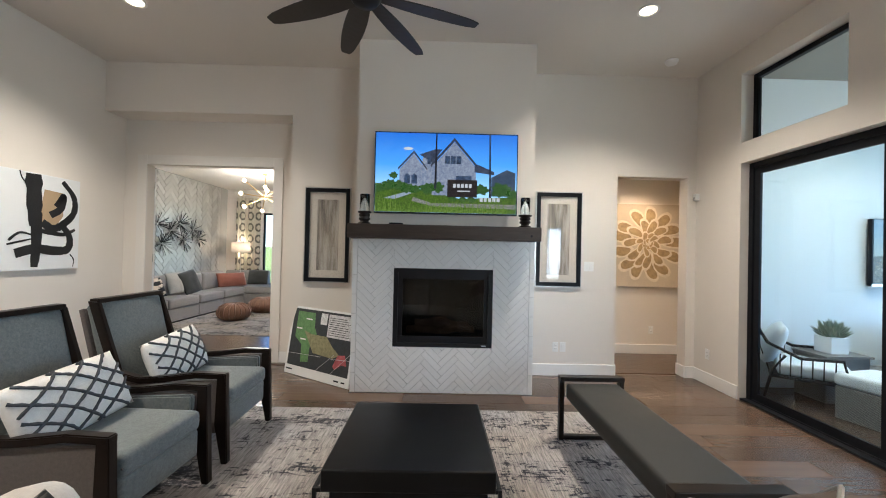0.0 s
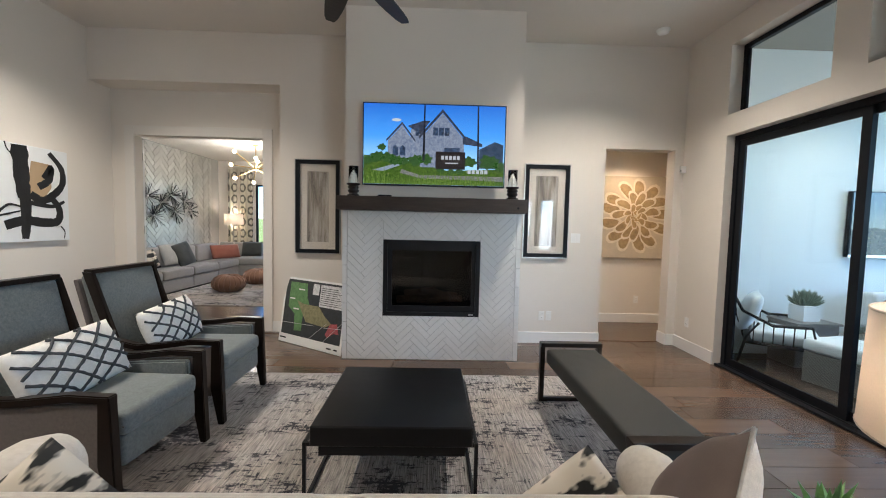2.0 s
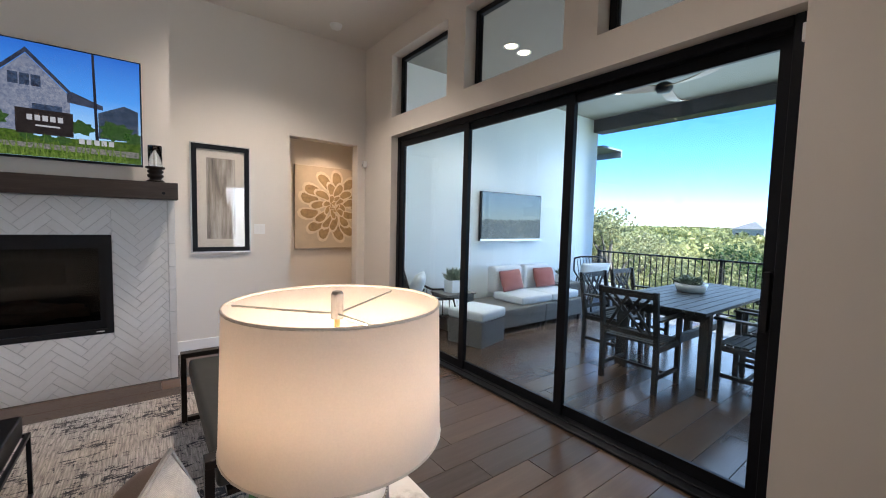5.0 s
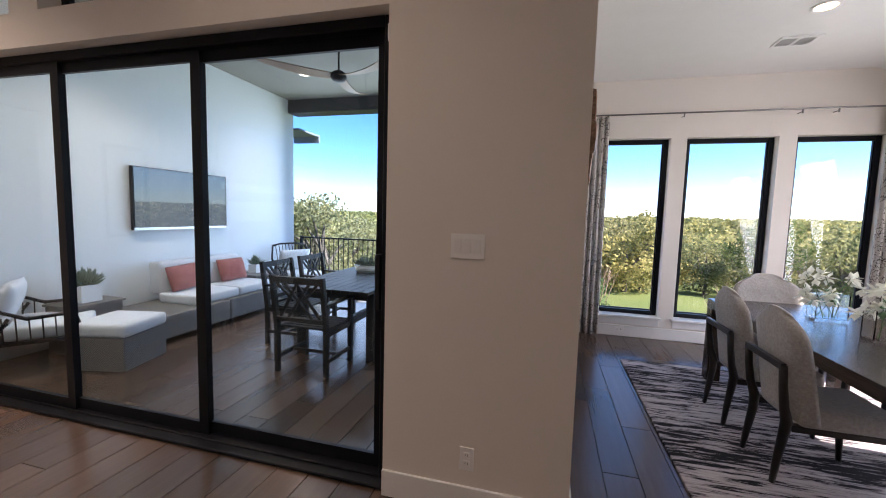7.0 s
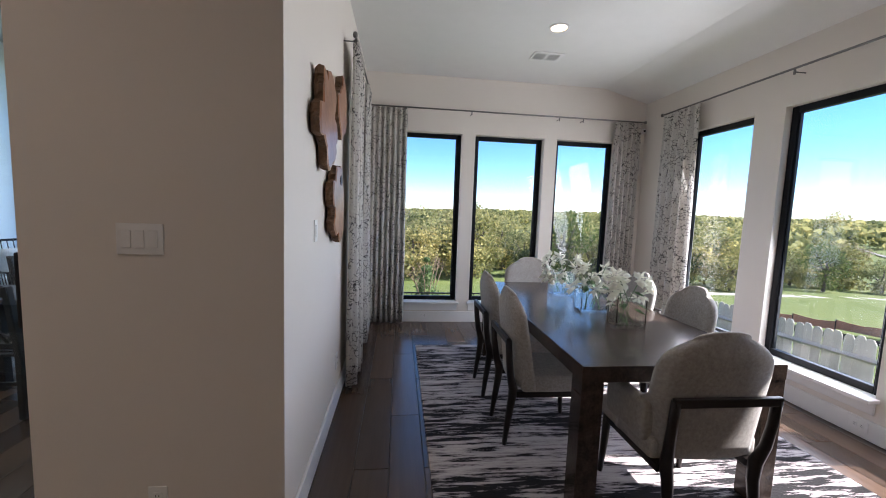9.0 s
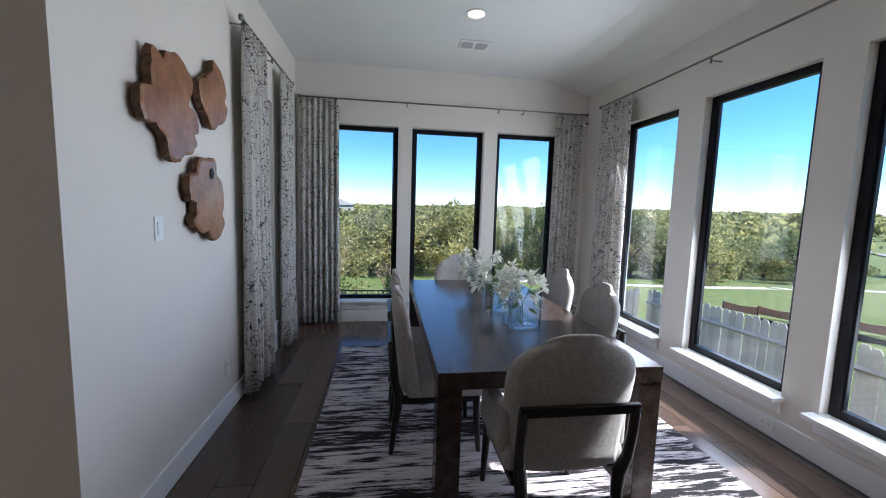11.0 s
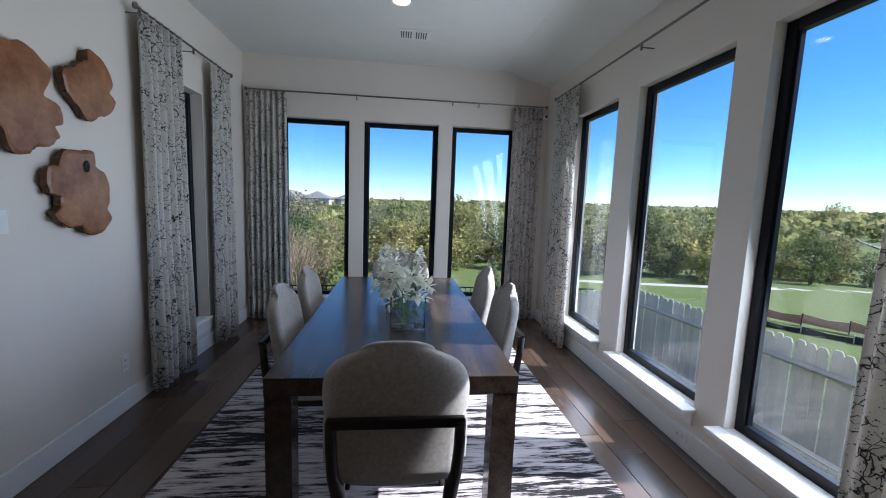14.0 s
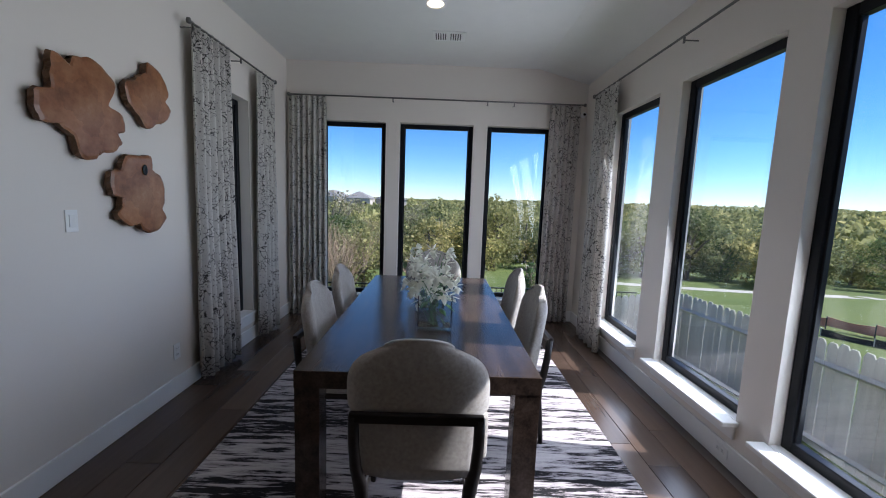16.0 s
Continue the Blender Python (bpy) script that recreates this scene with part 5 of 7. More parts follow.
part("lens", box(RX - 0.058, 4.665, 2.165, RX - 0.0545, 4.695, 2.19, 0.001), CHROME, det)
camr = thing("security_camera", "small white round security camera by the curtain rod", "camera")
part("mount", lathe([(0, 0), (0.03, 0), (0.03, 0.012), (0, 0.012)], 20, None, pose(EX, -4.235, 2.62, 0, -90)), WHITEPLASTIC, camr)
part("housing", lathe([(0, 0), (0.028, 0.004), (0.034, 0.03), (0.03, 0.06), (0, 0.064)], 20, None, pose(6.585, -4.225, 2.62, 0, -90)), WHITEPLASTIC, camr, "", True)
part("lens", lathe([(0, 0), (0.016, 0), (0.016, 0.004), (0, 0.006)], 16, None, pose(6.522, -4.225, 2.62, 0, -90)), BLACK, camr)

# ---- ceiling fittings ----
CANGLOW = glow("downlight_glow", (1.0, 0.78, 0.50), 2.6)


def downlight(x, y, z, watts, colour=WARM, light=True):
    t = thing("recessed_downlight", "lit recessed ceiling downlight with a white trim ring", "downlight", pose(x, y, z), "recessed downlights")
    part("trim_ring", lathe([(0.092, 0), (0.095, -0.006), (0.075, -0.009), (0.068, -0.002), (0.068, 0.0), (0.092, 0)], 32), WHITEPLASTIC, t)
    part("lens", lathe([(0, -0.003), (0.068, -0.003), (0.068, -0.001), (0, -0.001)], 32), CANGLOW, t)
    if light:
        ob = new("downlight_beam", bpy.data.lights.new("downlight_beam", "SPOT"))
        ob.data.energy, ob.data.color, ob.data.spot_size, ob.data.spot_blend, ob.data.shadow_soft_size = watts, colour, radians(125), 0.9, 0.07
        ob.location = (x, y, z - 0.02)
    return t


for x, y in ((1.79, 3.44), (-2.83, 3.54), (-2.83, 0.9), (1.79, 0.9), (-0.5, -1.6), (-2.8, -1.6), (-2.8, -3.2), (-0.5, -3.2)):
    downlight(x, y, LIV_H, (18 if x > 0 and y < 1 else 68) if y > 0 else 6)
downlight(5.10, -2.41, DIN_H, 6)
downlight(2.9, 5.35, 2.75, 25, (1.0, 0.70, 0.42))
downlight(4.23, 3.22, PCH, 26), downlight(4.47, 3.24, PCH, 26), downlight(6.69, 3.26, PCH, 26)

vent = thing("ceiling_vent", "white slotted air vent in the dining room ceiling", "vent", pose(5.73, -2.54, DIN_H))
part("frame", holed("x", -0.11, 0.22, -0.16, 0.16, -0.012, -0.002, []), WHITEPLASTIC, vent)
# dark strips laid on the solid plate as the shade inside its slots
for i in range(10):
    y = -0.115 + 0.0235 * i + (0.03 if i > 4 else 0)
    part("slat", box(-0.075, y, -0.0145, 0.075, y + 0.010, -0.0125), plain("vent_shadow", (0.06, 0.06, 0.06), 0.7) if i == 0 else bpy.data.materials["vent_shadow"], vent)
sm = thing("smoke_detector", "round white smoke detector on the ceiling", "smoke detector", pose(2.53, 4.32, LIV_H))
part("base", lathe([(0, 0), (0.07, 0), (0.07, -0.012), (0, -0.012)], 28), WHITEPLASTIC, sm)
part("cover", lathe([(0.062, -0.012), (0.058, -0.035), (0.03, -0.045), (0, -0.046)], 28), WHITEPLASTIC, sm, "", True)


def ceiling_fan(m_, blades, radius, drop, label, blade_mat, wide=0.13, curve=0.0, turn=0.0):
    t = thing("ceiling_fan", label, "ceiling fan", m_)
    part("canopy", lathe([(0, 0), (0.07, 0), (0.07, -0.03), (0.03, -0.06), (0, -0.06)], 24), BLACKMETAL, t, "", True)
    part("downrod", tube([(0, 0, -0.05), (0, 0, -drop)], 0.012), BLACKMETAL, t)
    part("motor", lathe([(0, 0.05), (0.05, 0.05), (0.095, 0.02), (0.10, -0.03), (0.07, -0.07), (0, -0.08)], 28, None, Matrix.Translation((0, 0, -drop))), BLACKMETAL, t, "", True)
    for k in range(blades):
        b = bmesh.new()
        rows = []
        for i in range(13):
            u = i / 12
            r = 0.09 + (radius - 0.09) * u
            c_ = wide * (0.55 + 0.6 * math.sin(math.pi * min(1, 0.15 + 0.8 * u))) * (1 if u < 0.93 else 0.75) / 2
            zz = -drop - 0.01 + curve * (u ** 2) - curve * 0.6 * u
            tw = radians(14 - 8 * u)
            rows.append([(b.verts.new((r, s * c_ * math.cos(tw) + curve * 0.5 * math.sin(2.5 * u), zz + s * c_ * math.sin(tw) + h)),) for s in (-1, 1) for h in (0.005, -0.005)])
        for p, q in zip(rows, rows[1:]):
            for i0, i1 in ((0, 2), (2, 3), (3, 1), (1, 0)):
                b.faces.new((p[i0][0], p[i1][0], q[i1][0], q[i0][0]))
        for e in (rows[0], rows[-1]):
            b.faces.new((e[0][0], e[2][0], e[3][0], e[1][0]))
        part("blade", b, blade_mat, t, "", False, pose(0, 0, 0, 0, 0, turn + 360 * k / blades))
    return t


ceiling_fan(pose(-0.53, 2.42, LIV_H), 8, 0.78, 0.60, "dark bronze eight-bladed ceiling fan on a downrod", plain("bronze_blade", (0.045, 0.038, 0.034), 0.5, vary=0.15), 0.13, 0.0, 22)
ceiling_fan(pose(5.87, 2.21, PCH), 3, 0.95, 0.36, "three-bladed walnut and steel ceiling fan over the patio table", wood("walnut_blade", (0.42, 0.27, 0.17), (0.22, 0.13, 0.08), (2, 14, 14)), 0.15, 0.16, 4)

# ---- framed prints, map board, mantel pieces ----
def drip_art(name, seed):
    m_ = Nodes(name)
    vv = m_.coords((9, 1, 1.1))
    f_ = m_.noise(vv, 1.6, 5.0, 0.6)
    g_ = m_.noise(m_.coords((2, 1, 2)), 2.0, 4.0)
    c_ = m_.ramp(f_, [(0.36, (0.05, 0.045, 0.04)), (0.46, (0.24, 0.20, 0.16)), (0.55, (0.42, 0.38, 0.33)), (0.68, (0.58, 0.55, 0.50))])
    m_.set(Base_Color=m_.mix(m_.math("MULTIPLY", g_, 0.5), c_, (0.42, 0.39, 0.35)), Roughness=0.6)
    return m_.mat


PICGLASS = pane_glass("picture_glass", (0.98, 0.98, 0.98))


def framed_print(x0, x1, z0, z1, art, label):
    t = thing("framed_print", label, "framed picture")
    y1 = BY - 0.002
    cx, cz = (x0 + x1) / 2, (z0 + z1) / 2
    part("silver_edge", holed("y", y1 - 0.03, 0.03, x0, x1, z0, z1, [(x0 + 0.012, x1 - 0.012, z0 + 0.012, z1 - 0.012)]), CHROME, t)
    part("black_moulding", holed("y", y1 - 0.036, 0.034, x0 + 0.012, x1 - 0.012, z0 + 0.012, z1 - 0.012, [(x0 + 0.058, x1 - 0.058, z0 + 0.058, z1 - 0.058)]), BLACK, t)
    part("mat_board", holed("y", y1 - 0.014, 0.012, x0 + 0.058, x1 - 0.058, z0 + 0.058, z1 - 0.058, [(x0 + 0.145, x1 - 0.145, z0 + 0.145, z1 - 0.145)]), plain("mat_board", (0.66, 0.61, 0.54), 0.9, vary=0.02), t, "cream mat")
    b = box(x0 + 0.145 - cx, -0.002, z0 + 0.145 - cz, x1 - 0.145 - cx, 0.002, z1 - 0.145 - cz)
    part("art_sheet", b, art, t, "brown and grey dripped paint", False, pose(cx, y1 - 0.006, cz))
    g_ = part("glazing", box(x0 + 0.05, y1 - 0.020, z0 + 0.05, x1 - 0.05, y1 - 0.0175, z1 - 0.05), PICGLASS, t)
    g_.visible_shadow = False
    return t


framed_print(-1.645, -1.095, 1.065, 2.205, drip_art("drip_paint", 1), "black framed abstract print with a wide cream mat")
framed_print(1.13, 1.695, 1.07, 2.22, bpy.data.materials["drip_paint"], "black framed abstract print with a wide cream mat")

# canvas with broad black strokes on the west wall
cv = thing("abstract_canvas", "white canvas painted with broad black strokes and tan", "painting", pose(LX, 0, 0))
part("canvas", box(0.001, 2.98, 1.19, 0.035, 4.39, 2.15, 0.003), plain("canvas_white", (0.76, 0.77, 0.78), 0.85, vary=0.02, bump=0.3, fine=350), cv)
INK = plain("black_paint", (0.012, 0.013, 0.015), 0.5, vary=0.4, scale=12, bump=0.5, fine=90, dist=0.003)
CY = lambda u: 3.66 + u * 0.73
CZ = lambda w: 1.19 + w * 0.96


def stroke(pts, widths, mat_, lift):
    """A flat brush mark on the canvas, in the canvas's own unit square."""
    b = bmesh.new()
    P = [Vector((CY(u), CZ(w))) for u, w in pts]
    L, R = [], []
    for i, p in enumerate(P):
        d_ = (P[min(i + 1, len(P) - 1)] - P[max(i - 1, 0)]).normalized()
        n_ = Vector((-d_.y, d_.x)) * widths[i] / 2
        L.append(b.verts.new((lift, p.x + n_.x, p.y + n_.y))), R.append(b.verts.new((lift, p.x - n_.x, p.y - n_.y)))
    for i in range(len(P) - 1):
        b.faces.new((L[i], L[i + 1], R[i + 1], R[i]))
    return b


def curve_pts(ctrl, n=10):
    out = []
    for i in range(len(ctrl) - 1):
        p0, p1, p2, p3 = ctrl[max(i - 1, 0)], ctrl[i], ctrl[i + 1], ctrl[min(i + 2, len(ctrl) - 1)]
        for k in range(n):
            t = k / n
            out.append(tuple(0.5 * (2 * b_ + (c_ - a_) * t + (2 * a_ - 5 * b_ + 4 * c_ - d_) * t * t + (3 * b_ - a_ - 3 * c_ + d_) * t ** 3) for a_, b_, c_, d_ in zip(p0, p1, p2, p3)))
    return out + [ctrl[-1]]


part("tan_patch", stroke([(0.52, 0.42), (0.58, 0.6), (0.60, 0.84)], [0.10, 0.24, 0.20], plain("tan_paint", (0.42, 0.30, 0.18), 0.7), 0.036), bpy.data.materials["tan_paint"], cv)
for ctrl, w in (([(0.31, 0.99), (0.33, 0.7), (0.34, 0.45)], 0.17), ([(0.36, 0.6), (0.37, 0.3), (0.35, 0.03)], 0.12), ([(0.10, 0.17), (0.35, 0.22), (0.62, 0.20), (0.82, 0.22), (0.84, 0.36), (0.70, 0.5)], 0.10),
                ([(0.44, 0.50), (0.58, 0.44), (0.72, 0.48), (0.90, 0.62), (0.90, 0.80), (0.72, 0.96)], 0.085), ([(0.55, 0.58), (0.70, 0.66), (0.74, 0.80), (0.62, 0.68)], 0.08),
                ([(0.30, 0.42), (0.5, 0.40), (0.75, 0.38), (0.93, 0.44)], 0.05), ([(0.02, 0.30), (0.15, 0.38), (0.32, 0.36)], 0.025), ([(0.0, 0.26), (0.3, 0.32)], 0.02), ([(0.13, 1.0), (0.17, 0.92), (0.28, 0.85)], 0.015), ([(0.86, 0.16), (0.92, 0.10), (0.91, 0.02)], 0.015)):
    pts = curve_pts(ctrl)
    part("brush_stroke", stroke(pts, [w * (1.0 - 0.45 * (i / len(pts)) ** 3) * (0.92 + 0.16 * noise.noise(Vector((i * 0.4, w * 99, 0)))) for i in range(len(pts))], INK, 0.0375 + 0.002 * (w * 37 % 1)), INK, cv)

# flower painting in the hall
fl = thing("flower_painting", "large canvas of a tan and cream dahlia", "painting", pose(3.13, 5.866, 1.63))
part("canvas", box(-0.62, -0.035, -0.62, 0.62, -0.001, 0.62, 0.003), plain("beige_canvas", (0.52, 0.45, 0.36), 0.85, vary=0.12, scale=4), fl)
rnd = random.Random(5)
TANS = [plain("petal_tan", (0.33, 0.235, 0.125), 0.8, vary=0.3, scale=14), plain("petal_cream", (0.66, 0.58, 0.47), 0.8, vary=0.15, scale=14)]
k = 0
for ring_, (n_, r0, L, w) in enumerate(((13, 0.22, 0.36, 0.20), (11, 0.10, 0.30, 0.15), (8, 0.02, 0.18, 0.10), (5, 0.0, 0.09, 0.06))):
    for i in range(n_):
        a = 2 * math.pi * (i + 0.37 * ring_) / n_ + rnd.uniform(-0.1, 0.1)
        for mt, f_, dy in ((1, 1.0, 0), (0, 0.74, 0.0006)):
            b = bmesh.new()
            pts = []
            for q in range(14):
                t = q / 13 * 2 * math.pi
                u = 0.5 - 0.5 * math.cos(t)
                pts.append((r0 + L * (0.5 + (u - 0.5) * f_), w / 2 * f_ * math.sin(t) * (0.7 + 0.5 * u) + 0.03 * math.sin(3 * u + i)))
            vs = []
            for px, pz in pts:
                x, z = px * math.cos(a) - pz * math.sin(a), px * math.sin(a) + pz * math.cos(a)
                vs.append(b.verts.new((max(-0.615, min(0.615, x - 0.02)), -0.0362 - 0.0009 * ring_ - 0.0013 * (i % 3) - dy - 0.004 * ring_, max(-0.615, min(0.615, z + 0.02)))))
            b.faces.new(vs)
            part("petal", b, TANS[mt], fl)

# site map board leaning in the corner
mp = thing("map_board", "white board with a coloured site map leaning by the fireplace", "map board", look((0, 0, 0), (0, 0, -1)))
base, right = Vector((-1.83, 4.655, 0.006)), Vector((-0.945, 4.09, 0.006))
ex = (right - base).normalized()
tilt = radians(9)
back = Vector((-ex.y, ex.x, 0))
ez = (Vector((0, 0, 1)) * math.cos(tilt) + back * math.sin(tilt)).normalized()
ey = ez.cross(ex)
mp.matrix_basis = Matrix(((ex.x, ey.x, ez.x, base.x), (ex.y, ey.y, ez.y, base.y), (ex.z, ey.z, ez.z, base.z), (0, 0, 0, 1)))
MW, MH = (right - base).length, 0.78
part("board", box(0, 0, 0, MW, 0.012, MH, 0.001), WHITEPLASTIC, mp)
MAPS = [("photo_ground", (0.035, 0.04, 0.045), [(0.03, 0.13), (0.97, 0.13), (0.97, 0.97), (0.03, 0.97)]),
        ("green_tract", (0.13, 0.26, 0.10), [(0.10, 0.55), (0.10, 0.93), (0.38, 0.93), (0.40, 0.72), (0.46, 0.60), (0.44, 0.50), (0.36, 0.46), (0.36, 0.22), (0.24, 0.20), (0.22, 0.45)]),
        ("lot_field", (0.26, 0.24, 0.13), [(0.24, 0.66), (0.36, 0.62), (0.60, 0.62), (0.70, 0.50), (0.82, 0.40), (0.72, 0.34), (0.42, 0.36)]),
        ("red_tract", (0.42, 0.10, 0.11), [(0.74, 0.24), (0.80, 0.40), (0.90, 0.42), (0.94, 0.28), (0.86, 0.28), (0.78, 0.20)]),
        ("legend", (0.62, 0.62, 0.63), [(0.60, 0.62), (0.96, 0.62), (0.96, 0.94), (0.60, 0.94)]),
        ("key_box", (0.70, 0.70, 0.70), [(0.48, 0.78), (0.58, 0.78), (0.58, 0.94), (0.48, 0.94)])]
for i, (nm, c_, pts) in enumerate(MAPS):
    b = bmesh.new()
    b.faces.new([b.verts.new((u * MW, -0.0008 - 0.0007 * i, w * MH)) for u, w in pts])
    part(nm, b, plain("map_" + nm, c_, 0.6, vary=0.35, scale=30), mp)
for u, w, s in ((0.30, 0.83, 0.10), (0.16, 0.68, 0.09), (0.24, 0.53, 0.09), (0.08, 0.07, 0.10), (0.82, 0.06, 0.07), (0.92, 0.06, 0.05)):
    part("caption_bar", box(u * MW - s * MW / 2, -0.0062, w * MH - 0.008, u * MW + s * MW / 2, -0.0055, w * MH + 0.008), TRIM if w > 0.1 else BLACK, mp)
for i in range(9):
    part("legend_line", box(0.62 * MW, -0.0062, (0.65 + 0.03 * i) * MH, (0.93 - 0.03 * (i % 3)) * MW, -0.0055, (0.657 + 0.03 * i) * MH), BLACKMETAL, mp)
for p, q in (((0.03, 0.30), (0.55, 0.33)), ((0.5, 0.13), (0.75, 0.40)), ((0.72, 0.13), (0.97, 0.44)), ((0.7, 0.33), (0.97, 0.36))):
    part("road_line", tube([(p[0] * MW, -0.0055, p[1] * MH), (q[0] * MW, -0.0055, q[1] * MH)], 0.0022, 4), bpy.data.materials["map_legend"], mp)


def candle_holder(x):
    t = thing("candle_holder", "turned dark wood candle holder with a clear glass chimney", "candle holder", pose(x, 3.945, 1.725), "candle holders")
    part("turned_base", lathe([(0, 0), (0.062, 0), (0.062, 0.012), (0.045, 0.022), (0.04, 0.032), (0.055, 0.045), (0.058, 0.06), (0.043, 0.07), (0.055, 0.082), (0.057, 0.095), (0.044, 0.105), (0.068, 0.115), (0.068, 0.128), (0, 0.128)], 32), DARKWOOD, t, "", True)
    g_ = part("glass_chimney", lathe([(0.048, 0.129), (0.050, 0.30), (0.048, 0.30), (0.046, 0.131)], 28), CLEAR, t, "clear glass chimney", True)
    g_.visible_shadow = False
    part("candle", lathe([(0, 0.129), (0.011, 0.129), (0.011, 0.27), (0.004, 0.275), (0, 0.275)], 14), plain("candle_wax", (0.75, 0.72, 0.66), 0.5), t, "", True)
    return t


candle_holder(-0.79), candle_holder(0.835)
rm = thing("remote_control", "small black remote control on the mantel", "remote control", pose(-0.47, 3.93, 1.725, 0, 0, 8))
part("case", box(-0.07, -0.022, 0, 0.07, 0.022, 0.018, 0.006), BLACK, rm)
part("keypad", box(-0.05, -0.014, 0.018, 0.03, 0.014, 0.0195), BLACKMETAL, rm)

# ---- flowers in glass cubes ----
PETAL = translucent("white_petal", (0.86, 0.85, 0.74), 0.3)
STEM = plain("stem_green", (0.07, 0.15, 0.05), 0.5, vary=0.3, scale=40)
WATER = glass("water", (0.96, 1.0, 0.99))


def petal_into(b, o, d, L, w):
    side = d.cross(Vector((0.2, 0.1, 1))).normalized() * w / 2
    up = side.cross(d).normalized()
    pts = [o, o + d * L * 0.45 + side - up * L * 0.10, o + d * L * 0.45 + up * L * 0.02, o + d * L * 0.45 - side - up * L * 0.10, o + d * L - up * L * 0.28]
    v_ = [b.verts.new(p) for p in pts]
    for f_ in ((0, 1, 2), (0, 2, 3), (1, 4, 2), (2, 4, 3)):
        b.faces.new([v_[k_] for k_ in f_])


def bouquet(x, y, seed, w=0.20, h=0.20, d=0.11):
    rnd = random.Random(seed)
    t = thing("flower_vase", "white orchid flowers in a square clear glass vase on the table", "vase", pose(x, y, 0.765), "flower vases")
    shell_ = bmesh.new()
    for x0, y0, z0, x1, y1, z1 in ((-d / 2, -w / 2, 0.0, d / 2, w / 2, 0.018), (-d / 2, -w / 2, 0.018, -d / 2 + 0.006, w / 2, h), (d / 2 - 0.006, -w / 2, 0.018, d / 2, w / 2, h), (-d / 2 + 0.006, -w / 2, 0.018, d / 2 - 0.006, -w / 2 + 0.006, h), (-d / 2 + 0.006, w / 2 - 0.006, 0.018, d / 2 - 0.006, w / 2, h)):
        box(x0, y0, z0, x1, y1, z1, 0, shell_)
    g_ = part("glass_cube", shell_, CLEAR, t, "clear glass")
    g_.visible_shadow = False
    for i in range(9):
        a = rnd.uniform(0, 6.283)
        tip = Vector((0.07 * math.cos(a) * rnd.uniform(0.4, 1.3), 0.15 * math.sin(a) * rnd.uniform(0.4, 1.2), rnd.uniform(0.20, 0.34)))
        ft = Vector((rnd.uniform(-0.03, 0.03), rnd.uniform(-0.06, 0.06), 0.02))
        mid = ft.lerp(tip, 0.55) + Vector((rnd.uniform(-0.03, 0.03), rnd.uniform(-0.03, 0.03), 0))
        part("stem", tube([ft, mid, tip], 0.0025, 5), STEM, t)
    for i in range(17):
        a = rnd.uniform(0, 6.283)
        o = Vector((0.085 * math.cos(a) * rnd.uniform(0.1, 1.2), 0.16 * math.sin(a) * rnd.uniform(0.1, 1.2), rnd.uniform(0.15, 0.37)))
        n_ = Vector((math.cos(a), math.sin(a), rnd.uniform(-0.2, 0.9))).normalized()
        u_ = n_.orthogonal().normalized()
        w_ = n_.cross(u_)
        b = bmesh.new()
        for k_ in range(6):
            q = 1.047 * k_ + rnd.uniform(-0.2, 0.2)
            d_ = (u_ * math.cos(q) + w_ * math.sin(q) + n_ * 0.45).normalized()
            petal_into(b, o, d_, rnd.uniform(0.052, 0.074), 0.048)
        part("flower", b, PETAL, t)
    for i in range(7):
        a = rnd.uniform(0, 6.283)
        b = bmesh.new()
        petal_into(b, Vector((0.03 * math.cos(a), 0.06 * math.sin(a), rnd.uniform(0.12, 0.26))), Vector((math.cos(a), math.sin(a), rnd.uniform(-0.3, 0.5))).normalized(), 0.09, 0.04)
        part("leaf", b, STEM, t)
    return t


bouquet(3.86, -2.50, 1), bouquet(4.26, -2.46, 2), bouquet(4.80, -2.46, 3)


# ---- patio ----
WICKER = Nodes("grey_wicker")
v = WICKER.coords((1, 1, 1))
wa = WICKER.add("ShaderNodeTexWave", Vector=v, Scale=55.0, Distortion=0.6)
wa.bands_direction = "Z"
wb = WICKER.add("ShaderNodeTexWave", Vector=v, Scale=42.0, Distortion=0.4)
wb.bands_direction = "DIAGONAL"
f = WICKER.math("MULTIPLY", wa.outputs["Fac"], wb.outputs["Fac"])
WICKER.set(Base_Color=WICKER.ramp(f, [(0.0, (0.13, 0.12, 0.11)), (0.8, (0.34, 0.32, 0.30))]), Roughness=0.7)
WICKER.bump(f, 0.8, 0.01)
WICKER = WICKER.mat
PCUSH = weave("white_outdoor_cloth", (0.74, 0.75, 0.76), (0.60, 0.61, 0.62), 200)
CORAL = weave("coral_cloth", (0.42, 0.13, 0.10), (0.30, 0.085, 0.07), 250)
TEAK = wood("black_stained_teak", (0.05, 0.048, 0.045), (0.018, 0.017, 0.016), (3, 16, 3), 0.55)

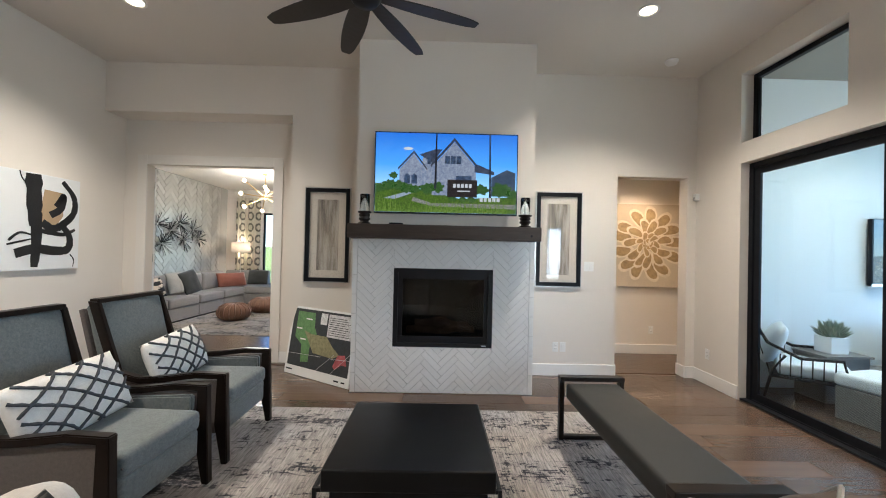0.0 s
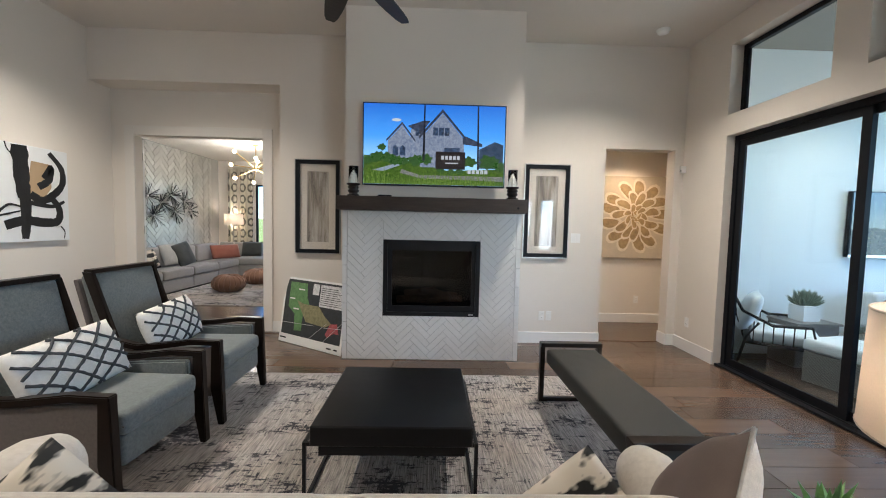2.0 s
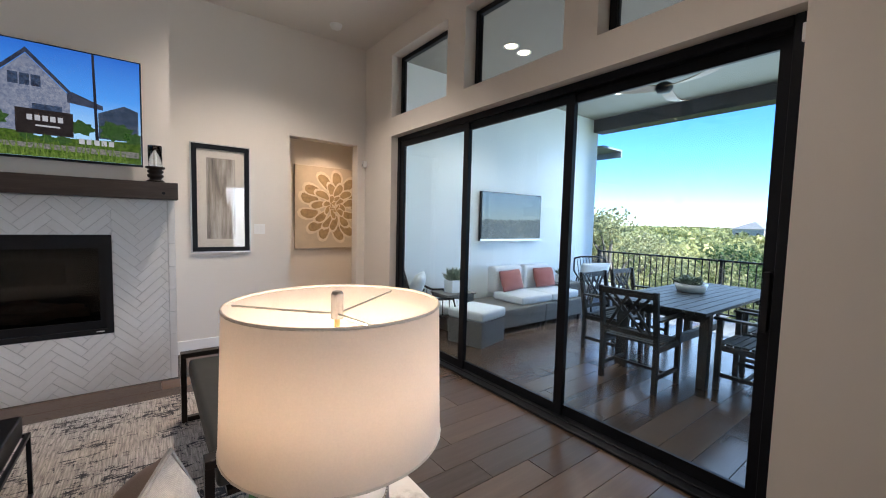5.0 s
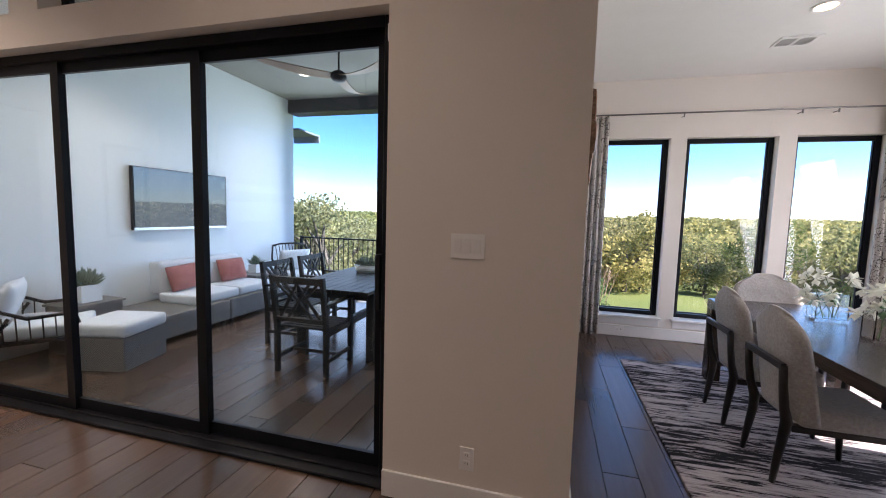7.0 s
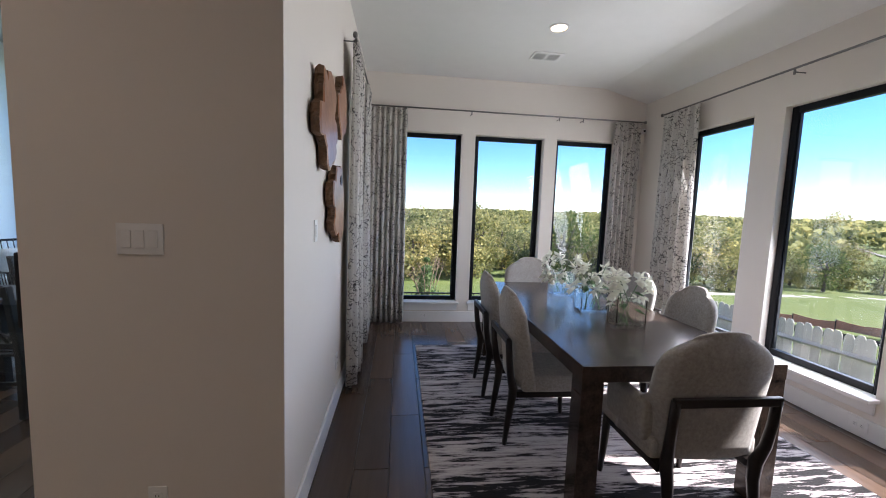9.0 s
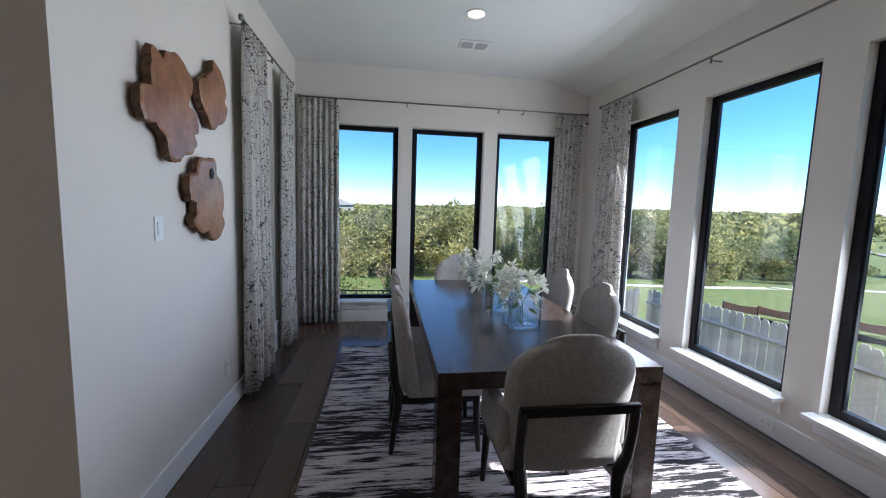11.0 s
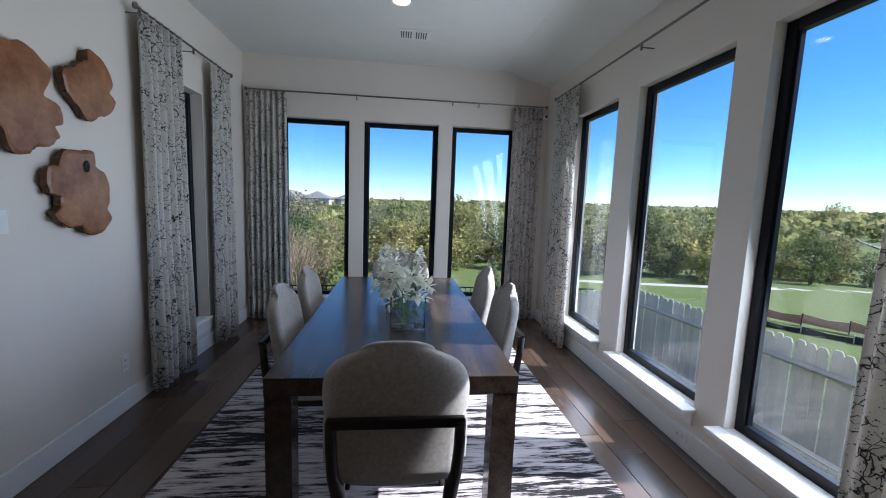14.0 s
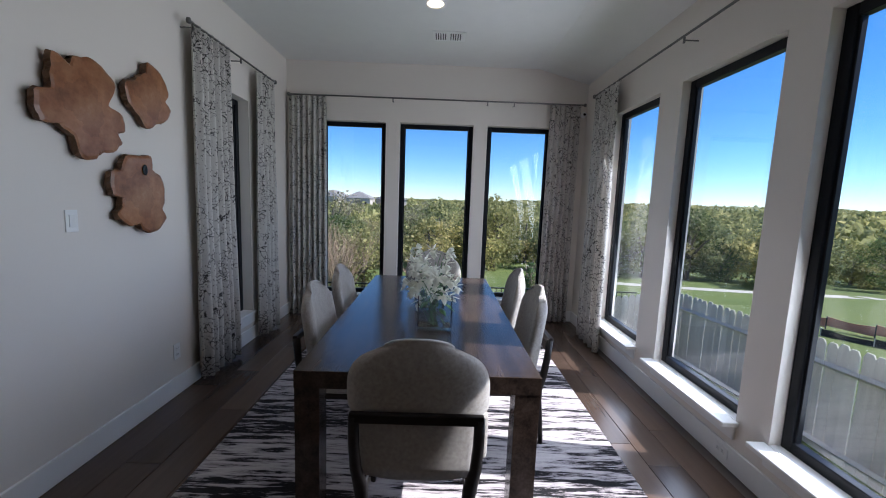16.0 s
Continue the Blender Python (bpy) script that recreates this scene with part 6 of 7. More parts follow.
ps = thing("patio_sofa", "grey wicker outdoor sofa with white cushions along the stucco wall", "sofa")
for x0, x1 in ((4.42, 5.34), (5.35, 6.28)):
    part("wicker_base", box(x0, 3.42, 0.07, x1, 4.26, 0.32, 0.02), WICKER, ps)
    for x in (x0 + 0.06, x1 - 0.06):
        for y in (3.48, 4.2):
            part("foot", lathe([(0.018, -0.03), (0.025, 0.07), (0, 0.07)], 10, None, pose(x, y, 0)), BLACKMETAL, ps)
for x0, x1 in ((4.92, 5.58), (5.59, 6.25)):
    part("seat_cushion", box(x0, 3.50, 0.321, x1, 4.08, 0.435, 0.035, None, 3), PCUSH, ps, "", True)
    part("back_cushion", box(x0 + 0.02, 4.085, 0.40, x1 - 0.02, 4.26, 0.80, 0.05, None, 3), PCUSH, ps, "", True)
throw_pillow("outdoor_pillow", "coral outdoor pillow leaning on the wicker sofa", pose(5.20, 3.98, 0.60, 72, 0, 0) @ pose(0, 0, 0, 0, 0, 3), CORAL, 0.46, 0.32, 0.14)
throw_pillow("outdoor_pillow", "coral outdoor pillow leaning on the wicker sofa", pose(5.97, 3.98, 0.60, 72, 0, -4), CORAL, 0.46, 0.32, 0.14)

oto = thing("patio_ottoman", "grey wicker ottoman with a white cushion", "ottoman", pose(4.02, 3.44, 0, 0, 0, 14))
part("wicker_base", box(-0.26, -0.25, -0.03, 0.26, 0.25, 0.30, 0.015), WICKER, oto)
part("cushion", box(-0.27, -0.26, 0.30, 0.27, 0.26, 0.42, 0.04, None, 3), PCUSH, oto, "", True)

pt = thing("patio_side_table", "low grey wicker side table by the stucco wall", "side table")
part("wicker_base", box(3.95, 3.95, -0.03, 4.42, 4.30, 0.46, 0.01), WICKER, pt)
part("top", box(3.93, 3.93, 0.461, 4.44, 4.32, 0.485, 0.004), WICKER, pt)
pt2 = thing("patio_side_table", "low grey wicker side table beside the sofa", "side table")
part("wicker_base", box(6.30, 3.85, -0.03, 6.85, 4.30, 0.44, 0.01), WICKER, pt2)
part("top", box(6.28, 3.83, 0.441, 6.87, 4.32, 0.465, 0.004), WICKER, pt2)
succulent(pose(4.18, 4.12, 0.485), "potted_plant", "bushy grey-green plant in a white square pot", WHITEPLASTIC, GREYLEAF, 260, 0.20, 0.75, 9, 0.036, True, True, 0.17, 0.095)
succulent(pose(6.56, 4.08, 0.465), "potted_plant", "small grey-green plant in a white square pot", WHITEPLASTIC, GREYLEAF, 50, 0.18, 0.8, 10, 0.04, True, True, 0.13, 0.075)


def lounge_chair(m_):
    """A bent black frame chair with rope sides and white cushions; +y is the front."""
    t = thing("lounge_chair", "black rope patio lounge chair with white cushions", "chair", m_, "patio lounge chairs")
    for s in (-1, 1):
        part("side_frame", tube([(s * 0.33, 0.36, -0.03), (s * 0.34, 0.30, 0.32), (s * 0.36, 0.25, 0.52), (s * 0.37, -0.05, 0.50), (s * 0.36, -0.30, 0.62), (s * 0.30, -0.42, 0.84)], 0.016, 8), BLACKMETAL, t, "", True)
        part("rear_leg", tube([(s * 0.34, -0.34, -0.03), (s * 0.35, -0.26, 0.35), (s * 0.36, -0.16, 0.51)], 0.014, 8), BLACKMETAL, t, "", True)
        for k_ in range(6):
            part("rope", tube([(s * 0.355, -0.20 + 0.08 * k_, 0.52), (s * 0.33, -0.20 + 0.08 * k_, 0.30)], 0.006, 5), BLACKMETAL, t)
    part("top_rail", tube([(0.30, -0.42, 0.84), (0.15, -0.46, 0.87), (-0.15, -0.46, 0.87), (-0.30, -0.42, 0.84)], 0.016, 8), BLACKMETAL, t, "", True)
    for k_ in range(9):
        x = -0.24 + 0.06 * k_
        part("back_rope", tube([(x, -0.45, 0.86), (x * 0.95, -0.28, 0.32)], 0.006, 5), BLACKMETAL, t)
    part("seat_deck", box(-0.33, -0.28, 0.27, 0.33, 0.33, 0.30, 0.006), BLACKMETAL, t)
    part("seat_cushion", box(-0.31, -0.22, 0.30, 0.31, 0.34, 0.42, 0.045, None, 3), PCUSH, t, "", True)
    c_ = cushion(0.56, 0.44, 0.18, 0.5, 12, 12)
    part("back_cushion", c_, PCUSH, t, "", True, pose(0, -0.24, 0.58, 68, 0, 0))
    return t


lounge_chair(pose(3.78, 4.02, 0, 0, 0, 232))
lounge_chair(pose(7.25, 3.75, 0, 0, 0, 150))


def patio_chair(m_):
    """Black slatted garden chair with a lattice back; +y is the front."""
    t = thing("patio_chair", "black stained wooden garden chair with a lattice back", "chair", m_, "chairs round the patio table")
    for s in (-1, 1):
        b = bmesh.new()
        prism([(-0.235, -0.03), (-0.19, -0.03), (-0.185, 0.42), (-0.255, 0.90), (-0.30, 0.90), (-0.235, 0.42)], 0.04, pose(0, 0, 0, 0, 0, 90) @ pose(0, s * 0.25 + 0.02, 0), 0.004, b)
        part("rear_leg", b, TEAK, t)
        part("front_leg", box(s * 0.25 - 0.02, 0.20, -0.03, s * 0.25 + 0.02, 0.245, 0.64, 0.004), TEAK, t)
        part("arm", box(s * 0.255 - 0.028, -0.24, 0.64, s * 0.255 + 0.028, 0.27, 0.662, 0.005), TEAK, t)
        part("side_stretcher", box(s * 0.25 - 0.012, -0.20, 0.12, s * 0.25 + 0.012, 0.21, 0.155, 0.003), TEAK, t)
        part("seat_rail", box(s * 0.25 - 0.014, -0.20, 0.36, s * 0.25 + 0.014, 0.21, 0.41, 0.003), TEAK, t)
    for k_ in range(7):
        y = -0.19 + 0.062 * k_
        part("seat_slat", box(-0.245, y, 0.411, 0.245, y + 0.048, 0.43, 0.003), TEAK, t)
    tilt_ = pose(0, -0.21, 0.42, 9, 0, 0)
    for z0, z1 in ((0.42, 0.48), (0.06, 0.10)):
        part("back_rail", box(-0.235, -0.014, z0, 0.235, 0.014, z1, 0.003), TEAK, t, "", False, tilt_)
    for x0, x1, z0, z1 in ((-0.20, 0.0, 0.10, 0.42), (0.20, 0.0, 0.10, 0.42), (-0.12, 0.12, 0.42, 0.10), (0.12, -0.12, 0.42, 0.10), (-0.2, -0.05, 0.42, 0.26), (0.2, 0.05, 0.42, 0.26)):
        L = math.hypot(x1 - x0, z1 - z0)
        part("lattice_bar", box(-L / 2, -0.008, -0.012, L / 2, 0.008, 0.012, 0.002), TEAK, t, "", False, tilt_ @ Matrix.Translation(((x0 + x1) / 2, 0, (z0 + z1) / 2)) @ Matrix.Rotation(-math.atan2(z1 - z0, x1 - x0), 4, "Y"))
    part("front_stretcher", box(-0.24, 0.0, 0.125, 0.24, 0.025, 0.15, 0.003), TEAK, t)
    return t


pc = patio_chair(pose(4.50, 1.66, 0, 0, 0, -90))
for x, y, r in ((5.15, 2.30, 180), (5.85, 2.32, 180), (5.15, 0.92, 0), (5.85, 0.92, 0)):
    copy_thing(pc, pose(x, y, 0, 0, 0, r))
tb = thing("patio_table", "long black stained slatted patio table", "patio table")
for k_ in range(10):
    part("top_slat", box(4.55, 1.14 + 0.095 * k_, 0.705, 6.75, 1.14 + 0.095 * k_ + 0.089, 0.735, 0.004), TEAK, tb)
for x in (4.80, 6.50):
    for y in (1.22, 2.0):
        part("leg", box(x - 0.04, y - 0.04, -0.03, x + 0.04, y + 0.04, 0.70, 0.006), TEAK, tb)
    part("end_rail", box(x - 0.02, 1.26, 0.60, x + 0.02, 1.96, 0.70, 0.004), TEAK, tb)
part("stretcher", box(4.84, 1.58, 0.25, 6.46, 1.64, 0.33, 0.004), TEAK, tb)
succulent(pose(5.75, 1.72, 0.735), "succulent_bowl", "succulents in a low white bowl on the patio table", WHITEPLASTIC, GREYLEAF, 80, 0.13, 0.6, 12, 0.06, True, False, 0.09, 0.17)

rail = thing("patio_railing", "black metal balustrade along the patio edge", "railing")
for a_, b_ in (((8.18, 0.0), (8.18, 4.38)),):
    part("top_rail", box(8.16, 0.0, 0.93, 8.20, 4.38, 0.96, 0.004), BLACKMETAL, rail)
    part("bottom_rail", box(8.165, 0.0, 0.07, 8.195, 4.38, 0.095, 0.003), BLACKMETAL, rail)
    for k_ in range(41):
        y = 0.06 + 0.105 * k_
        part("baluster", box(8.173, y - 0.007, 0.095, 8.187, y + 0.007, 0.93), BLACKMETAL, rail)
    for y in (0.02, 2.2, 4.36):
        part("post", box(8.155, y - 0.02, -0.036, 8.205, y + 0.02, 0.97, 0.003), BLACKMETAL, rail)
ev = thing("eave_end", "grey painted roof eave end beyond the patio", "eave")
part("fascia", box(8.03, 4.30, 3.02, 8.75, 4.9, 3.06, 0.003), plain("grey_fascia", (0.20, 0.23, 0.27), 0.6), ev)
part("edge_board", box(8.70, 4.30, 2.90, 8.75, 4.9, 3.02, 0.003), bpy.data.materials["grey_fascia"], ev)

# ---- den ----
DENGREY = weave("light_grey_upholstery", (0.36, 0.345, 0.335), (0.23, 0.22, 0.212), 220)
dr = thing("area_rug", "cream and charcoal patterned rug in the den", "rug")
part("woven_face", box(-5.0, 6.55, 0.0, -1.2, 9.6, 0.012, 0.004), RUG1, dr)
for k_, y in enumerate((6.35, 7.30, 8.25, 9.2)):
    s_ = thing("sofa_section", "light grey upholstered sectional sofa unit along the den wall", "sofa", pose(-5.0, y, 0), "sectional sofa units")
    part("base", box(-0.92, 0.005, 0.03, 0.0, 0.945, 0.27, 0.02), DENGREY, s_)
    part("seat_cushion", box(-0.66, 0.01, 0.27, 0.02, 0.94, 0.46, 0.05, None, 3), DENGREY, s_, "", True)
    part("back_frame", box(-0.92, 0.005, 0.27, -0.70, 0.945, 0.66, 0.03), DENGREY, s_)
    part("back_cushion", box(-0.74, 0.02, 0.44, -0.50, 0.93, 0.86, 0.07, None, 3), DENGREY, s_, "", True)
s_ = thing("sofa_section", "light grey upholstered chaise unit of the sectional sofa", "sofa", pose(-4.98, 10.16, 0), "sectional sofa units")
part("base", box(-0.9, 0.0, 0.03, 1.7, 0.8, 0.28, 0.02), DENGREY, s_)
part("seat_cushion", box(-0.88, 0.0, 0.28, 1.72, 0.78, 0.47, 0.05, None, 3), DENGREY, s_, "", True)
part("back_cushion", box(-0.85, 0.6, 0.46, 0.3, 0.82, 0.85, 0.06, None, 3), DENGREY, s_, "", True)
DARKP = weave("charcoal_cloth", (0.045, 0.05, 0.048), (0.025, 0.028, 0.027), 250)
RUST = weave("rust_cloth", (0.34, 0.12, 0.08), (0.24, 0.08, 0.05), 250)
up = lambda x, y, z, rz, s_=0: pose(x, y, z, 0, 0, rz) @ pose(0, 0, 0, 70, 0, 0) @ pose(0, 0, 0, 0, 0, s_)
throw_pillow("throw_pillow", "charcoal square throw pillow on the den sofa", up(-5.33, 8.45, 0.70, 80, 12), DARKP, 0.50, 0.50, 0.16)
throw_pillow("throw_pillow", "pale silver throw pillow on the den sofa", up(-5.43, 8.16, 0.70, 80, 0), SILVERCLOTH, 0.46, 0.46, 0.14)
throw_pillow("throw_pillow", "rust lumbar pillow with fringed ends on the den sofa", up(-5.2, 9.90, 0.66, 60), RUST, 0.75, 0.36, 0.15)
throw_pillow("throw_pillow", "tan patterned throw pillow on the den sofa", up(-5.30, 7.35, 0.66, 80, 8), PATTERN, 0.42, 0.38, 0.14)
throw_pillow("throw_pillow", "dark printed throw pillow in the sofa corner", up(-4.75, 10.35, 0.70, 10), DARKP, 0.5, 0.4, 0.15)
POUF = weave("knitted_tan_cotton", (0.36, 0.20, 0.13), (0.20, 0.10, 0.065), 60, bump=1.0)
for x, y in ((-4.12, 7.95), (-4.0, 9.0)):
    p_ = thing("pouf", "round knitted tan floor pouf on the den rug", "pouf", pose(x, y, 0.012), "knitted poufs")
    part("cover", lathe([(0, 0), (0.20, 0.0), (0.28, 0.06), (0.31, 0.15), (0.28, 0.25), (0.18, 0.31), (0, 0.325)], 36), POUF, p_, "", True)
    for k_ in range(18):
        a = 2 * math.pi * k_ / 18
        part("knit_rib", tube([(r * math.cos(a), r * math.sin(a), z) for r, z in ((0.26, 0.04), (0.305, 0.10), (0.315, 0.15), (0.305, 0.21), (0.27, 0.262), (0.18, 0.315), (0.05, 0.328))], 0.010, 6), POUF, p_, "", True)
fl_ = thing("floor_lamp", "slim lamp with a white drum shade behind the den sofa", "lamp", pose(-5.42, 10.75, 0))
part("base", lathe([(0, 0), (0.13, 0), (0.13, 0.02), (0, 0.03)], 24), CHROME, fl_)
part("pole", tube([(0, 0, 0.02), (0, 0, 1.42)], 0.012), CHROME, fl_)
part("shade", lathe([(0.24, 1.33), (0.23, 1.62), (0.228, 1.62), (0.238, 1.33), (0.24, 1.33)], 32), SHADE, fl_, "white drum shade", True)
ob = new("floor_lamp_light", bpy.data.lights.new("floor_lamp_light", "POINT"))
ob.data.energy, ob.data.color, ob.data.shadow_soft_size = 3, (1.0, 0.8, 0.6), 0.04
ob.location = (-5.42, 10.75, 1.50)
# starburst chandelier
ch_ = thing("chandelier", "brass starburst chandelier with lit globe bulbs", "chandelier", pose(-3.85, 8.6, 0))
part("rod", tube([(0, 0, DH), (0, 0, 2.58)], 0.009), BRASS, ch_)
part("canopy", lathe([(0, 0), (0.06, 0), (0.05, -0.025), (0, -0.03)], 20, None, pose(0, 0, DH)), BRASS, ch_)
part("hub", lathe([(0, -0.05), (0.04, -0.035), (0.05, 0), (0.04, 0.035), (0, 0.05)], 16, None, pose(0, 0, 2.58)), BRASS, ch_, "", True)
BULB = glow("globe_bulb", (1.0, 0.74, 0.42), 5.0)
for k_ in range(9):
    a, e = 2 * math.pi * k_ / 9 + 0.3 * (k_ % 3), radians((-28, 8, 32)[k_ % 3])
    d_ = Vector((math.cos(a) * math.cos(e), math.sin(a) * math.cos(e), math.sin(e)))
    o = Vector((0, 0, 2.58))
    part("arm", tube([o, o + d_ * 0.52], 0.010, 6), BRASS, ch_)
    part("bulb", lathe([(0, -0.04), (0.028, -0.028), (0.04, 0), (0.028, 0.028), (0, 0.04)], 14, None, Matrix.Translation(o + d_ * 0.55)), BULB, ch_, "", True)
ob = new("chandelier_light", bpy.data.lights.new("chandelier_light", "POINT"))
ob.data.energy, ob.data.color, ob.data.shadow_soft_size = 20, (1.0, 0.92, 0.82), 0.35
ob.location = (-3.85, 8.6, 2.5)
m = Nodes("ring_print_curtain")
v = m.coords((1, 1, 1))
sep = m.add("ShaderNodeSeparateXYZ", Vector=v)
uz = m.math("SUBTRACT", m.math("FRACT", m.math("MULTIPLY", sep.outputs["Z"], 3.2)), 0.5)
ux = m.math("SUBTRACT", m.math("FRACT", m.math("MULTIPLY", sep.outputs["X"], 4.5)), 0.5)
rr = m.math("SQRT", m.math("ADD", m.math("MULTIPLY", uz, uz), m.math("MULTIPLY", ux, ux)))
m.set(Base_Color=m.ramp(rr, [(0.20, (0.55, 0.50, 0.40)), (0.26, (0.14, 0.13, 0.11)), (0.36, (0.14, 0.13, 0.11)), (0.42, (0.55, 0.50, 0.40))]), Roughness=0.9)
curtain("curtain", "beige den curtain printed with dark rings", (-5.62, 10.86), (-4.95, 10.86), 0.03, 2.85, 7, 0.04, 8, m.mat, 0.0, "den curtains")
rnd = random.Random(8)
for cy, cz, r_ in ((8.22, 1.92, 0.30), (8.38, 1.52, 0.30), (8.62, 1.80, 0.28), (8.95, 1.98, 0.30), (9.08, 1.62, 0.30), (9.42, 1.86, 0.30), (9.62, 1.66, 0.24)):
    st = thing("wire_starburst", "silver wire starburst sculpture on the herringbone wall", "wall decor", pose(DX + 0.02, cy, cz), "wire starbursts")
    part("boss", lathe([(0, 0), (0.03, 0.01), (0.02, 0.04), (0, 0.05)], 12, None, pose(0.0, 0, 0, 0, 90)), CHROME, st)
    for k_ in range(40):
        a, q = rnd.uniform(0, 6.283), rnd.uniform(0.6, 1.0)
        part("wire", tube([(0.02, 0, 0), (rnd.uniform(0.04, 0.16), r_ * q * math.cos(a), r_ * q * math.sin(a))], 0.006, 4), BLACKMETAL if k_ % 3 else CHROME, st)


# ---- outdoors ----
CEDAR = wood("weathered_cedar", (0.64, 0.60, 0.53), (0.40, 0.36, 0.31), (10, 10, 1.2), 0.85, 0.4, per_object=True)
fence = thing("picket_fence", "weathered dog-eared cedar fence", "fence")
bp = prism([(-0.068, 0), (0.068, 0), (0.068, 1.74), (0.035, 1.80), (-0.035, 1.80), (-0.068, 1.74)], 0.018)
picket = mesh_of("picket", bp, CEDAR)
FZ = lambda x: -0.05 - 0.035 * (x - 5.0)
for i in range(72):
    x = -0.6 + 0.143 * i
    ob = new("picket", picket)
    ob.parent = fence
    ob.matrix_basis = pose(x, -7.6 + 0.004 * math.sin(i * 7.0), FZ(x) - 1.80 + 0.012 * math.sin(i * 3.7), 0, 0.5 * math.sin(i * 2.3), 0)
for i in range(26):
    y = -7.5 + 0.143 * (i + 1)
    ob = new("picket", picket)
    ob.parent = fence
    ob.matrix_basis = pose(9.68, y, FZ(9.68) - 1.80 - 0.02 * i, 0, 0, 90)
for dz in (-0.30, -1.35):
    part("rail", tube([(-0.6, -7.56, FZ(-0.6) + dz), (9.6, -7.56, FZ(9.6) + dz)], 0.04, 4), CEDAR, fence)
mf = thing("metal_fence", "low black metal garden fence", "fence")
for z in (-0.55, -1.55):
    part("rail", box(10.98, -7.4, z - 0.02, 11.02, 14, z + 0.01), BLACKMETAL, mf)
bal = mesh_of("bar", box(-0.008, -0.008, -1.65, 0.008, 0.008, -0.56), BLACKMETAL)
for i in range(165):
    ob = new("bar", bal)
    ob.parent = mf
    ob.location = (11.0, -7.3 + 0.129 * i, 0)
b = bmesh.new()
ys = [-8.5 - 1.5 * i for i in range(40)]
left = [b.verts.new((22.4 + 0.4 * math.sin(y * 0.05), y, ground_z(22.4, y) + 0.03)) for y in ys]
right = [b.verts.new((23.6 + 0.4 * math.sin(y * 0.05), y, ground_z(23.6, y) + 0.03)) for y in ys]
for i in range(len(ys) - 1):
    b.faces.new((left[i], right[i], right[i + 1], left[i + 1]))
structure("pavement", b, plain("pale_concrete", (0.42, 0.39, 0.35), 0.9, vary=0.08), "pale concrete footpath", "pavement")
b = bmesh.new()
line_ = [(30 + 2.2 * i, -56 - 1.7 * i - 0.02 * i * i) for i in range(34)]
lft = [b.verts.new((x - 2.0, y + 2.6, ground_z(x, y) + 0.10)) for x, y in line_]
rgt = [b.verts.new((x + 2.0, y - 2.6, ground_z(x, y) + 0.10)) for x, y in line_]
for i in range(len(line_) - 1):
    b.faces.new((lft[i], rgt[i], rgt[i + 1], lft[i + 1]))
structure("road", b, plain("sunlit_asphalt", (0.22, 0.205, 0.19), 0.9, vary=0.08), "sunlit pale asphalt road", "road")
silt = thing("silt_fence", "sagging black fabric silt fence on stakes across the lawn", "silt fence")
SILTM = plain("black_silt_fabric", (0.018, 0.018, 0.02), 0.85, vary=0.3, scale=8)
for i in range(3, 10):
    p, q = (15.5 - 1.0 * i, -13.2 - 0.45 * i), (14.5 - 1.0 * i, -13.65 - 0.45 * i)
    part("fabric_panel", prism([(0, 0), (1.11, 0), (1.11, 0.22), (0.8, 0.20), (0.5, 0.18), (0.25, 0.20), (0, 0.22)], 0.012, Matrix.Translation((q[0], q[1] + 0.9, ground_z(*q) - 0.05)) @ Matrix.Rotation(math.atan2(p[1] - q[1], p[0] - q[0]), 4, "Z")), SILTM, silt)
    part("stake", tube([(p[0], p[1] + 0.9, ground_z(*p) - 0.2), (p[0], p[1] + 0.9, ground_z(*p) + 0.26)], 0.015, 5), CEDAR, silt)
net = thing("site_netting", "sagging orange construction netting across the lawn", "netting")
NETM = plain("orange_netting", (0.50, 0.22, 0.14), 0.8, vary=0.4, scale=30)
for i in range(3, 14):
    p = (17.5 - 1.0 * i, -13.0 - 0.45 * i)
    part("stake", tube([(p[0], p[1], ground_z(*p) - 0.1), (p[0], p[1], ground_z(*p) + 0.42)], 0.018, 5), BLACKMETAL, net)
    if i > 3:
        q = (17.5 - 1.0 * (i - 1), -13.0 - 0.45 * (i - 1))
        part("mesh_panel", prism([(0, 0), (1.1, 0), (1.1, 0.30), (0.8, 0.26), (0.5, 0.24), (0.25, 0.27), (0, 0.30)], 0.01, Matrix.Translation((p[0], p[1], ground_z(*p) + 0.05)) @ Matrix.Rotation(math.atan2(q[1] - p[1], q[0] - p[0]), 4, "Z")), NETM, net)

# trees
BARKM = plain("grey_bark", (0.13, 0.105, 0.085), 0.9, vary=0.3, scale=12, bump=0.8, fine=40, dist=0.02)


